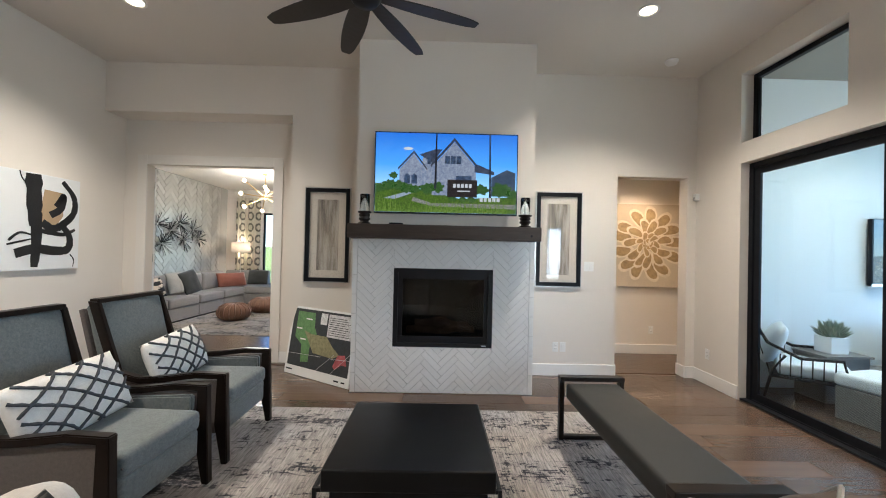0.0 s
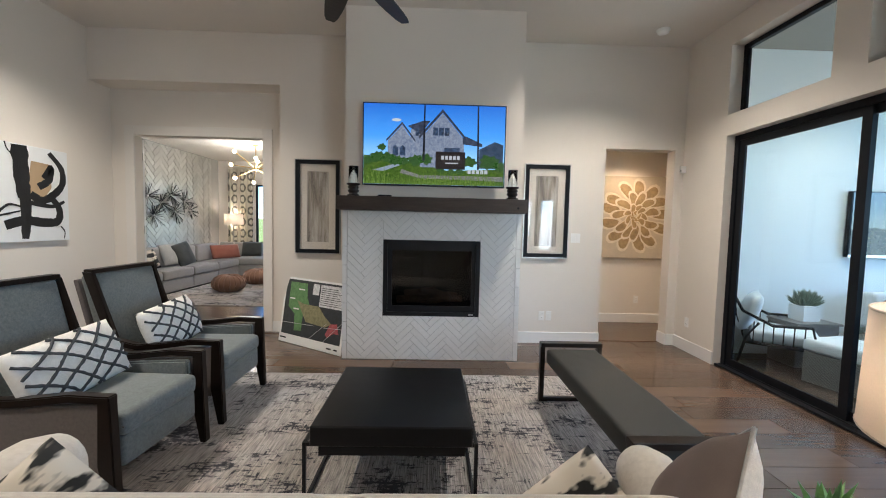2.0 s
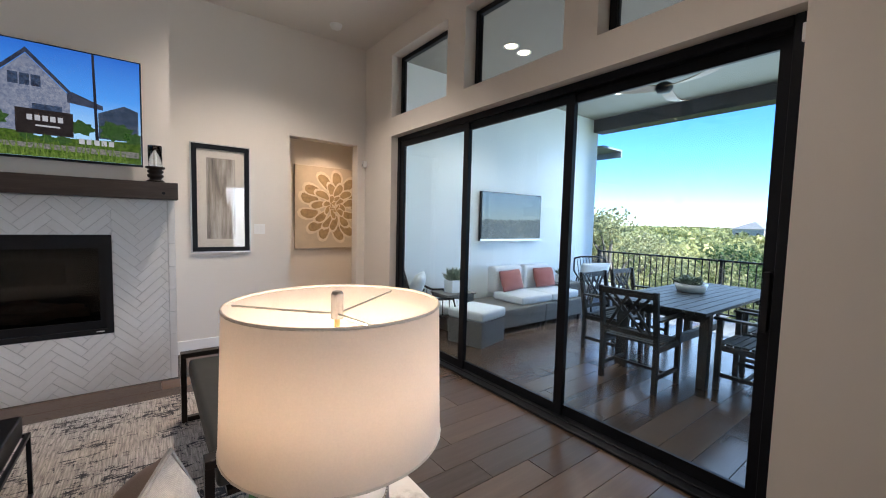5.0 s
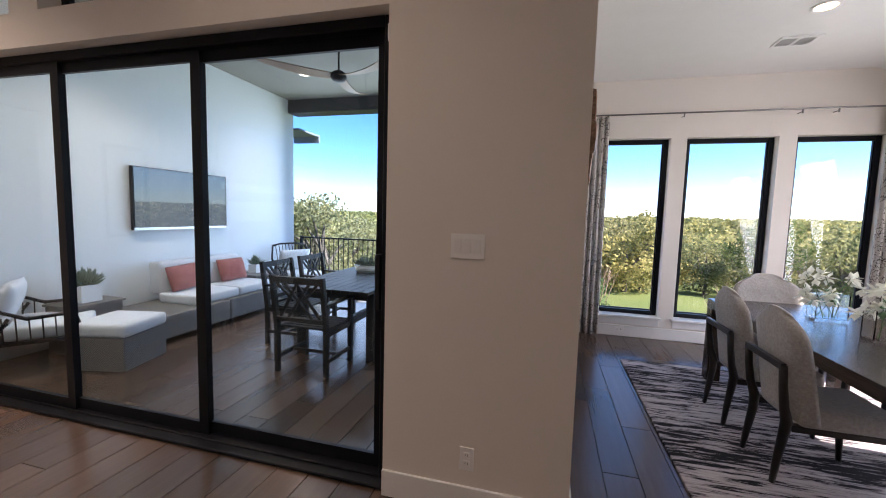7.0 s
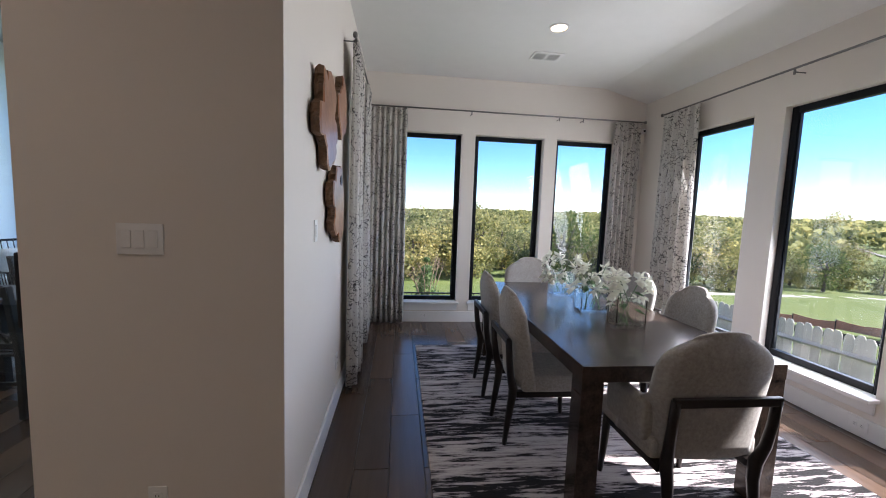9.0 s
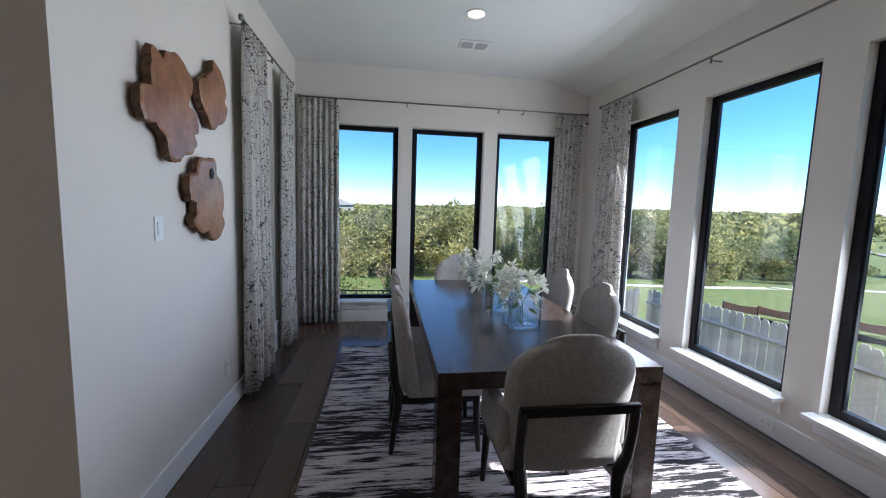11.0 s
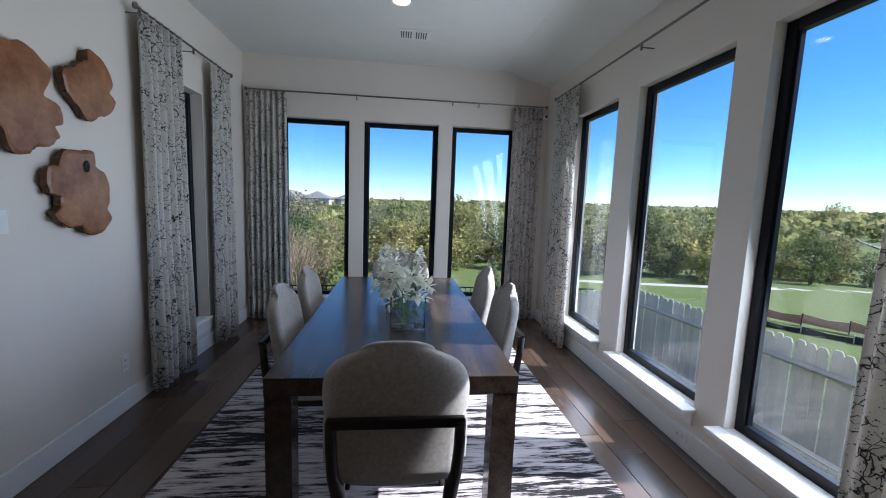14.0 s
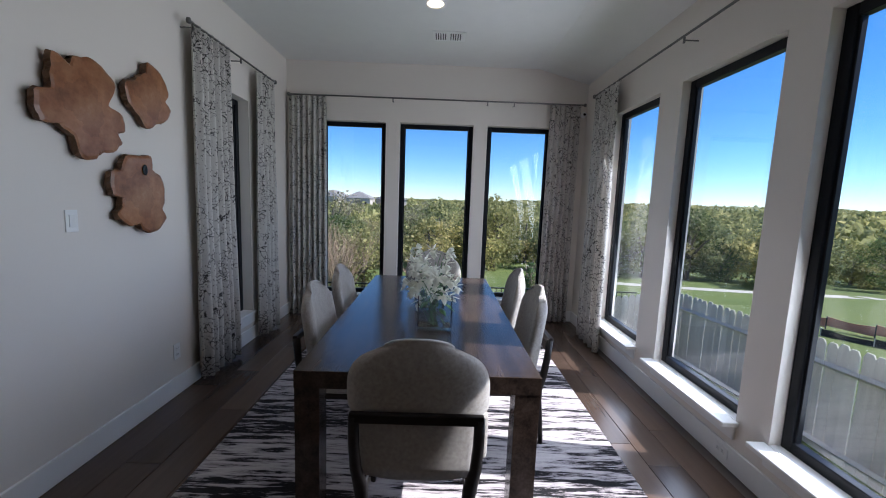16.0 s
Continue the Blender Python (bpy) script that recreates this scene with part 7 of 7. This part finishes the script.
def foliage(name, a, b_, c_):
    m_ = Nodes(name)
    info = m_.n.new("ShaderNodeObjectInfo")
    geo = m_.n.new("ShaderNodeNewGeometry")
    f1 = m_.ramp(geo.outputs["Random Per Island"], [(0.0, a), (0.55, b_), (1.0, c_)])
    f2 = m_.mix(1.0, f1, m_.ramp(info.outputs["Random"], [(0.0, (0.62, 0.68, 0.62)), (0.35, (0.92, 0.94, 0.88)), (0.65, (1.28, 1.18, 0.90)), (1.0, (1.15, 1.06, 1.05))]), "MULTIPLY")
    big = m_.ramp(m_.noise(m_.world((0.13, 0.13, 0.13)), 1.0, 4.0, 0.65), [(0.36, (0.55, 0.58, 0.56)), (0.5, (0.92, 0.93, 0.88)), (0.64, (1.3, 1.2, 1.05))])
    c_ = m_.mix(1.0, f2, big, "MULTIPLY")
    d_, t_ = m_.add("ShaderNodeBsdfDiffuse", Color=c_), m_.add("ShaderNodeBsdfTranslucent", Color=c_)
    mx_ = m_.add("ShaderNodeMixShader", Fac=0.45)
    m_.l.new(d_.outputs[0], mx_.inputs[1]), m_.l.new(t_.outputs[0], mx_.inputs[2])
    m_.l.new(mx_.outputs[0], m_.out.inputs["Surface"])
    return m_.mat


OAK = foliage("oak_foliage", (0.155, 0.172, 0.085), (0.29, 0.295, 0.155), (0.46, 0.44, 0.25))
TANTWIG = foliage("pale_tan_foliage", (0.30, 0.26, 0.15), (0.44, 0.40, 0.22), (0.55, 0.50, 0.32))
GREYTWIG = foliage("grey_winter_foliage", (0.17, 0.16, 0.13), (0.26, 0.245, 0.20), (0.38, 0.36, 0.29))
JUNIPER = foliage("juniper_foliage", (0.07, 0.105, 0.05), (0.12, 0.165, 0.08), (0.20, 0.24, 0.115))


def leaf_cloud(rnd, lobes, count, size):
    """Leaf sprays scattered mainly over the skin of several lobes; one mesh's points and faces."""
    P, F = [], []
    for i in range(count):
        cx, cy, cz, r = lobes[rnd.randrange(len(lobes))]
        th, u = rnd.uniform(0, 6.283), rnd.uniform(-0.75, 1)
        rr_ = r * (rnd.random() ** 0.28) * rnd.uniform(0.75, 1.08)
        s_ = math.sqrt(max(0, 1 - u * u))
        c_ = Vector((cx + rr_ * s_ * math.cos(th), cy + rr_ * s_ * math.sin(th), cz + rr_ * u * 0.8))
        n_ = Vector((rnd.uniform(-1, 1), rnd.uniform(-1, 1), rnd.uniform(-0.3, 1))).normalized()
        a = n_.orthogonal().normalized()
        a.rotate(Matrix.Rotation(rnd.uniform(0, 6.28), 3, n_))
        d_ = n_.cross(a)
        sz = size * rnd.uniform(0.5, 1.25)
        k_ = len(P)
        P += [c_ - a * sz * 0.5, c_ + d_ * sz * 0.32, c_ + a * sz * 0.5 + n_ * sz * 0.15, c_ - d_ * sz * 0.32]
        F += [(k_, k_ + 1, k_ + 2, k_ + 3)]
    return P, F


def tree(m_, seed, height=5.0, spread=2.2, material=OAK, count=2600, size=0.24, label="rounded live oak with dense grey-green leaves"):
    rnd = random.Random(seed)
    t = thing("tree", label, "tree", m_, "woodland trees")
    b = bmesh.new()
    tube([(0, 0, -0.3), (0.08, 0.03, height * 0.2), (0.02, 0.1, height * 0.45), (0, 0, height * 0.7)], [0.17, 0.13, 0.09, 0.04], 8, b)
    lobes = []
    for i in range(9):
        a = 2.4 * i + rnd.uniform(-0.4, 0.4)
        r_ = spread * rnd.uniform(0.35, 0.75)
        z_ = height * rnd.uniform(0.16, 0.78)
        tip = Vector((r_ * math.cos(a), r_ * math.sin(a), z_))
        tube([(0.02, 0.05, height * 0.28 + 0.12 * i), tip * 0.6 + Vector((0, 0, height * 0.16)), tip], [0.07, 0.045, 0.015], 6, b)
        lobes.append((tip.x, tip.y, tip.z, spread * rnd.uniform(0.32, 0.52)))
    lobes += [(0, 0, height * 0.80, spread * 0.45), (0.4, 0.3, height * 0.2, spread * 0.5), (-0.5, -0.4, height * 0.22, spread * 0.5)]
    part("trunk", b, BARKM, t)
    P, F = leaf_cloud(rnd, lobes, count, size)
    me = bpy.data.meshes.new("crown")
    me.from_pydata(P, [], F)
    me.materials.append(material)
    c_ = new("crown", me)
    c_.parent = t
    return t


kinds = [tree(pose(26.5, -6.0, ground_z(26.5, -6.0)), 1), tree(pose(27.0, -2.5, ground_z(27, -2.5)), 2, 4.6, 2.4), tree(pose(26.5, -12.0, ground_z(26.5, -12)), 3, 5.2, 2.0, JUNIPER, 2600, 0.2, "dark juniper with dense fine leaves"), tree(pose(27.0, -16.0, ground_z(27.0, -16)), 4, 4.8, 2.5), tree(pose(25.5, 4.0, ground_z(25.5, 4.0)), 5, 5.0, 2.1, GREYTWIG, 1500, 0.17, "grey half-bare winter oak with open twiggy crown")]
rnd = random.Random(77)
spots = []
tries = 0
while len(spots) < 250 and tries < 20000:
    tries += 1
    x, y = rnd.uniform(13, 52), rnd.uniform(-46, 30)
    first = 25.5 if -9 < y < 0 else (25.8 if y <= -9 else 15.5)
    if x < first + 1.2 * math.sin(y * 0.6) or (y < -38 and x < 45) or abs(y - (-58 + (x - 34) * 0.9)) < 9:
        continue
    if any((x - p) ** 2 + (y - q) ** 2 < 2.9 ** 2 for p, q in spots):
        continue
    spots.append((x, y))
for i, (x, y) in enumerate(spots):
    s_ = rnd.uniform(0.46, 0.80) * (0.8 if x < 22 else 1.0)
    ob = copy_thing(kinds[(0, 1, 2, 3, 0, 1, 4)[rnd.randrange(7)]], pose(x, y, ground_z(x, y) - 0.2, 0, 0, rnd.uniform(0, 360)))
    ob.scale = (s_ * rnd.uniform(0.95, 1.25), s_ * rnd.uniform(0.95, 1.25), s_)
for x, y, k, s_ in ((28, -19.5, 0, 1.08), (29, -23, 1, 1.15), (27.5, -26, 3, 0.98), (31, -21, 2, 1.1), (31, -39, 4, 0.95), (29.5, -37, 0, 0.85), (33, -9.5, 1, 1.05), (30, -1.5, 4, 1.0), (31, -5, 3, 1.05)):
    ob = copy_thing(kinds[k], pose(x, y, ground_z(x, y) - 0.2, 0, 0, 40 * k + 7 * y))
    ob.scale = (s_ * 1.1, s_ * 1.15, s_)
elm = tree(pose(13.6, 7.2, ground_z(13.6, 7.2)), 21, 4.1, 2.0, TANTWIG, 3600, 0.14, "pale tan half-bare elm beyond the patio rail")
for x, y, s_ in ((15.2, 8.6, 1.05), (14.6, 10.2, 0.92), (16.8, 10.8, 1.1), (13.2, 4.6, 0.62), (18.0, 8.4, 0.95)):
    ob = copy_thing(elm, pose(x, y, ground_z(x, y) - 0.2, 0, 0, 50 * x))
    ob.scale = (s_, s_, s_)
tree(pose(77, -96, ground_z(77, -96)), 9, 8.2, 5.2, OAK, 2600, 0.5, "broad lone live oak standing on the horizon")
# the woods beyond, too many to count
P, F = [], []
rnd = random.Random(99)
for i in range(2600):
    d_, a = 50 + 520 * rnd.random() ** 1.7, radians(rnd.uniform(-72, 62))
    x, y = d_ * math.cos(a), d_ * math.sin(a)
    if (x < 54 and -47 < y < 31) or abs(y - (-58 + (x - 34) * 0.9)) < 12 or (y < -60 and x < 60):
        continue
    z = ground_z(x, y)
    k_ = 1 + d_ / 110
    lobes = [(x + rnd.uniform(-1.5, 1.5) * k_, y + rnd.uniform(-1.5, 1.5) * k_, z + rnd.uniform(1.6, 3.2), rnd.uniform(1.1, 1.9) * min(k_, 2.2)) for _ in range(3)]
    p_, f_ = leaf_cloud(rnd, lobes, 60, 0.75 * k_)
    o = len(P)
    P += p_
    F += [tuple(v_ + o for v_ in q) for q in f_]
me = bpy.data.meshes.new("far_woods")
me.from_pydata(P, [], F)
me.materials.append(OAK)
tagged(new("far_woods", me), "green live oak woods rolling to the horizon", "woods", "", "stuff")


def shrub(m_, seed, name, label, n, h, mat_, leafy):
    rnd_ = random.Random(seed)
    t = thing(name, label, "shrub", m_)
    b = bmesh.new()
    for i in range(n):
        a, r_ = rnd_.uniform(0, 6.283), rnd_.uniform(0.1, 0.5) * h
        tip = Vector((r_ * math.cos(a), r_ * math.sin(a), h * rnd_.uniform(0.6, 1.0)))
        mid = tip * 0.5 + Vector((rnd_.uniform(-0.1, 0.1), rnd_.uniform(-0.1, 0.1), 0.12 * h))
        tube([(0, 0, -0.1), mid, tip], [0.02, 0.012, 0.004], 4, b)
        for q in range(3):
            o = mid.lerp(tip, rnd_.uniform(0, 0.7))
            tube([o, o + Vector((rnd_.uniform(-0.25, 0.25), rnd_.uniform(-0.25, 0.25), rnd_.uniform(0.15, 0.5))) * h * 0.5], [0.009, 0.003], 4, b)
    tagged(part("twigs", b, plain("dry_twig", (0.30, 0.21, 0.14), 0.9, vary=0.3) if "dry_twig" not in bpy.data.materials else bpy.data.materials["dry_twig"], t), "bare tan twigs")
    if leafy:
        P_, F_ = leaf_cloud(rnd_, [(0, 0, h * u, h * 0.30 * (1.05 - u)) for u in (0.15, 0.3, 0.45, 0.6, 0.75, 0.9)], leafy, 0.10)
        me_ = bpy.data.meshes.new("needles")
        me_.from_pydata(P_, [], F_)
        me_.materials.append(mat_)
        o_ = new("needles", me_)
        o_.parent = t
    return t


BLUEGREEN = foliage("blue_green_needles", (0.10, 0.16, 0.09), (0.16, 0.24, 0.13), (0.22, 0.30, 0.16))
shrub(pose(12.6, 0.35, ground_z(12.6, 0.35)), 1, "bare_shrub", "bare tan shrub of thin upright twigs", 46, 2.4, None, 0)
shrub(pose(14.2, 1.4, ground_z(14.2, 1.4)), 2, "bare_shrub", "bare tan shrub of thin upright twigs", 40, 2.6, None, 0)
shrub(pose(13.5, -1.9, ground_z(13.5, -1.9)), 3, "young_juniper", "young blue-green juniper on the lawn", 14, 1.9, BLUEGREEN, 1400)
shrub(pose(14.5, -5.6, ground_z(14.5, -5.6)), 4, "young_juniper", "young blue-green juniper on the lawn", 14, 1.5, BLUEGREEN, 1200)


def house(m_, w, d_, h, wallc, roofc):
    t = thing("house", "distant suburban house with a hipped roof", "house", m_, "distant houses")
    part("wall", box(-w / 2, -d_ / 2, 0, w / 2, d_ / 2, h), wallc, t)
    b = bmesh.new()
    e = [b.verts.new(p) for p in ((-w / 2 - 0.5, -d_ / 2 - 0.5, h), (w / 2 + 0.5, -d_ / 2 - 0.5, h), (w / 2 + 0.5, d_ / 2 + 0.5, h), (-w / 2 - 0.5, d_ / 2 + 0.5, h), (-w / 5, 0, h + 3.2), (w / 5, 0, h + 3.2))]
    for f_ in ((0, 1, 5, 4), (1, 2, 5), (2, 3, 4, 5), (3, 0, 4), (3, 2, 1, 0)):
        b.faces.new([e[i] for i in f_])
    part("roof", b, roofc, t)
    for k_ in range(3):
        part("window", box(-w / 2 - 0.06, -d_ / 3 + k_ * d_ / 3 - 0.6, 1.0, -w / 2 - 0.01, -d_ / 3 + k_ * d_ / 3 + 0.6, 2.3), BLACK, t)
    return t


HW, HR = plain("pale_brick", (0.45, 0.40, 0.35), 0.9), plain("grey_shingle", (0.20, 0.19, 0.185), 0.9)
hs = house(pose(190, 36, -2.6), 14, 12, 4, HW, HR)
for x, y, z, r in ((196, 22, -2.6, 20), (205, 52, -2.2, -15)):
    copy_thing(hs, pose(x, y, z, 0, 0, r))

# ---- planks and tiles ----
plank = mesh_of("plank", box(-0.598, -0.0985, -0.011, 0.598, 0.0985, 0.0, 0.0015, None, 1), FLOORWOOD)
FLOORSLAB = bpy.data.objects["floor_slab"]


def lay(x0, x1, y0, y1, z, parent, keep, mesh_, rest, seed):
    """Planks along x in random bond, each clear of its neighbours by a joint; keep(x, y) picks those that stay single."""
    rnd_ = random.Random(seed)
    y = y0 + 0.1
    made = 0
    while y < y1 + 0.09:
        x = x0 - rnd_.uniform(0, 1.2)
        while x < x1:
            cx = x + 0.6
            if x0 - 0.5 < cx < x1 + 0.5:
                if keep(cx, y) and made < 300:
                    ob = new("plank", mesh_)
                    ob.parent = parent
                    ob.location = (cx, y, z)
                    made += 1
                else:
                    rest.append((cx, y, z))
            x += 1.2
        y += 0.2


rest = []
lay(-4.0, 6.5, -4.2, 4.7, 0.0, FLOORSLAB, lambda x, y: (x > 2.2 and y < -0.5) or (y > 0.3 and x > 1.0) or (y > 3.5), plank, rest, 3)
lay(1.2, 4.4, 4.86, 5.84, 0.0, FLOORSLAB, lambda x, y: False, plank, rest, 4)
lay(-5.9, 0.0, 4.95, 10.95, 0.0, FLOORSLAB, lambda x, y: False, plank, rest, 5)


def joined_planks(name, rest, material, parent):
    b = bmesh.new()
    P, F = [], []
    for cx, cy, cz in rest:
        k_ = len(P)
        for z in (cz - 0.011, cz):
            P += [(cx - 0.598, cy - 0.0985, z), (cx + 0.598, cy - 0.0985, z), (cx + 0.598, cy + 0.0985, z), (cx - 0.598, cy + 0.0985, z)]
        F += [tuple(k_ + i for i in q) for q in ((4, 5, 6, 7), (0, 1, 5, 4), (1, 2, 6, 5), (2, 3, 7, 6), (3, 0, 4, 7))]
    me_ = bpy.data.meshes.new(name)
    me_.from_pydata(P, [], F)
    me_.materials.append(material)
    ob = new(name, me_)
    ob.parent = parent
    return tagged(ob, "", "", "", "stuff")


m = Nodes("plank_floor_joined")
geo = m.n.new("ShaderNodeNewGeometry")
v = m.world((1.0, 18, 18))
warp = m.noise(v, 1.2, 6.0, 0.65)
c_ = m.mix(0.68, m.ramp(warp, [(0.32, (0.050, 0.030, 0.021)), (0.68, (0.135, 0.085, 0.057))]), m.ramp(geo.outputs["Random Per Island"], [(0, (0.050, 0.030, 0.021)), (1, (0.135, 0.085, 0.057))]))
m.set(Base_Color=c_, Roughness=0.25)
joined_planks("plank_field", rest, m.mat, FLOORSLAB)
m = Nodes("patio_plank")
geo = m.n.new("ShaderNodeNewGeometry")
warp = m.noise(m.world((1.2, 9, 9)), 1.2, 6.0, 0.65)
c_ = m.mix(0.5, m.ramp(warp, [(0.32, (0.085, 0.078, 0.074)), (0.68, (0.22, 0.205, 0.195))]), m.ramp(geo.outputs["Random Per Island"], [(0, (0.085, 0.078, 0.074)), (1, (0.22, 0.205, 0.195))]))
m.set(Base_Color=c_, Roughness=0.5)
rest = []
lay(3.3, 8.2, -0.4, 4.35, -0.03, None, lambda x, y: False, plank, rest, 6)
joined_planks("patio_plank_field", rest, m.mat, bpy.data.objects["patio_floor_slab"])


def clip(poly, x0, x1, z0, z1):
    """Cuts a polygon in x, z to a rectangle."""
    for ax, lim, keep in ((0, x0, 1), (0, x1, -1), (1, z0, 1), (1, z1, -1)):
        out = []
        for i in range(len(poly)):
            p, q = poly[i], poly[(i + 1) % len(poly)]
            dp, dq = keep * (p[ax] - lim), keep * (q[ax] - lim)
            if dp >= 0:
                out.append(p)
            if dp * dq < 0:
                t = dp / (dp - dq)
                out.append((p[0] + t * (q[0] - p[0]), p[1] + t * (q[1] - p[1])))
        poly = out
        if len(poly) < 3:
            return []
    return poly


def area(poly):
    return abs(sum(p[0] * q[1] - q[0] * p[1] for p, q in zip(poly, poly[1:] + poly[:1]))) / 2


def herringbone(x0, x1, z0, z1, W, ratio, joint):
    """The pieces of a herringbone laid at 45 degrees, cut to a rectangle."""
    L = W * ratio
    out = []
    cx, cz = (x0 + x1) / 2, (z0 + z1) / 2
    R = int(2 * (abs(x1 - x0) + abs(z1 - z0)) / W)
    c45 = math.sqrt(0.5)
    for i in range(-R, R):
        for j in range(-R // ratio - 2, R // ratio + 2):
            for kind in (0, 1):
                ox, oz = i * W + j * L, i * W - j * L
                r = (ox, oz, ox + L, oz + W) if kind == 0 else (ox + L, oz + W - L, ox + L + W, oz + W)
                g = joint / 2
                corners = [(r[0] + g, r[1] + g), (r[2] - g, r[1] + g), (r[2] - g, r[3] - g), (r[0] + g, r[3] - g)]
                rot = [(cx + (a - b_) * c45, cz + (a + b_) * c45) for a, b_ in corners]
                if max(p[0] for p in rot) < x0 or min(p[0] for p in rot) > x1 or max(p[1] for p in rot) < z0 or min(p[1] for p in rot) > z1:
                    continue
                poly = clip(rot, x0, x1, z0, z1)
                if len(poly) >= 3 and area(poly) > 2e-4:
                    out.append(poly)
    return out


def tile_mesh(poly, depth, material, name="tile"):
    """A tile with eased edges, its back on y = 0, facing -y."""
    cx, cz = sum(p[0] for p in poly) / len(poly), sum(p[1] for p in poly) / len(poly)
    b = bmesh.new()
    rings = []
    for y, s in ((0, 0), (-depth * 0.7, 0), (-depth, 0.0012)):
        ring = []
        for x, z in poly:
            d_ = math.hypot(x - cx, z - cz) or 1
            k_ = 1 - s / d_
            ring.append(b.verts.new(((x - cx) * k_, y, (z - cz) * k_)))
        rings.append(ring)
    n = len(poly)
    for p, q in zip(rings, rings[1:]):
        for i in range(n):
            b.faces.new((p[i], p[(i + 1) % n], q[(i + 1) % n], q[i]))
    b.faces.new(rings[-1])
    return mesh_of(name, b, material), (cx, cz)


TILE = Nodes("white_glazed_tile")
info = TILE.n.new("ShaderNodeObjectInfo")
v = TILE.world()
TILE.set(Base_Color=TILE.mix(0.5, TILE.ramp(info.outputs["Random"], [(0, (0.74, 0.73, 0.71)), (1, (0.82, 0.81, 0.80))]), TILE.ramp(TILE.noise(v, 30), [(0.3, (0.74, 0.73, 0.71)), (0.7, (0.82, 0.81, 0.80))])), Roughness=0.22)
TILE.bump(TILE.noise(v, 14), 0.12, 0.004)
TILE = TILE.mat
surround = tagged(new("tile_surround"), "white herringbone tile fireplace surround", "tile surround", "", "structure")
part("grout_bed", holed("y", FY - 0.004, 0.0035, FX0, FX1, 0.0, 1.584, [(HX0 + 0.001, HX1 - 0.001, HZ0 + 0.001, HZ1 - 0.001)]), plain("grey_grout", (0.62, 0.61, 0.60), 0.9), surround)
count = 0
for poly in herringbone(FX0 + 0.055, FX1 - 0.055, 0.004, 1.58, 0.062, 4, 0.0035):
    pieces = [poly]
    cxs, czs = [p[0] for p in poly], [p[1] for p in poly]
    if max(cxs) > HX0 and min(cxs) < HX1 and max(czs) > HZ0 and min(czs) < HZ1:
        pieces = [clip(poly, FX0, HX0 - 0.002, 0, 2), clip(poly, HX1 + 0.002, FX1, 0, 2), clip(poly, HX0, HX1, 0, HZ0 - 0.002), clip(poly, HX0, HX1, HZ1 + 0.002, 2)]
    for pc_ in pieces:
        if len(pc_) >= 3 and area(pc_) > 2e-4:
            me_, (cx, cz) = tile_mesh(pc_, 0.008, TILE)
            ob = new("tile", me_)
            ob.parent = surround
            ob.location = (cx, FY - 0.0042, cz)
for x0, x1 in ((FX0, FX0 + 0.051), (FX1 - 0.051, FX1)):
    me_, c_ = tile_mesh([(x0 + 0.002, 0.002), (x1 - 0.001, 0.002), (x1 - 0.001, 0.2), (x0 + 0.002, 0.2)], 0.009, TILE)
    for k_ in range(8):
        if 0.2015 * k_ + 0.2 < 1.62:
            ob = new("edge_tile", me_)
            ob.parent = surround
            ob.location = ((x0 + x1) / 2, FY - 0.0042, min(0.101 + 0.2015 * k_, 1.48))
for side in (-1, 1):
    x = FX0 - 0.001 if side < 0 else FX1 + 0.001
    part("side_slab", box(min(x, x - side * 0.008), FY - 0.004, 0.0, max(x, x - side * 0.008), BY - 0.002, 1.584, 0.001), TILE, surround)

SILVER = Nodes("silver_tile")
info = SILVER.n.new("ShaderNodeObjectInfo")
v = SILVER.world()
SILVER.set(Base_Color=SILVER.ramp(info.outputs["Random"], [(0, (0.45, 0.44, 0.415)), (1, (0.58, 0.57, 0.54))]), Roughness=0.33, Metallic=0.35)
SILVER.bump(SILVER.noise(v, 20), 0.3, 0.01)
panel_ = tagged(new("herringbone_wall"), "silver grey raised herringbone wall panelling", "wall panelling", "", "structure")
turn = Matrix(((0, -1, 0, DX), (1, 0, 0, 0), (0, 0, 1, 0), (0, 0, 0, 1)))
for n_, poly in enumerate(herringbone(5.5, 10.6, 0.4, DH - 0.02, 0.105, 3, 0.006)):
    me_, (cx, cz) = tile_mesh(poly, 0.016 + 0.006 * ((n_ * 7) % 3), SILVER.mat, "slat_tile")
    ob = new("slat_tile", me_)
    ob.parent = panel_
    ob.matrix_basis = turn @ Matrix.Translation((cx, 0, cz))
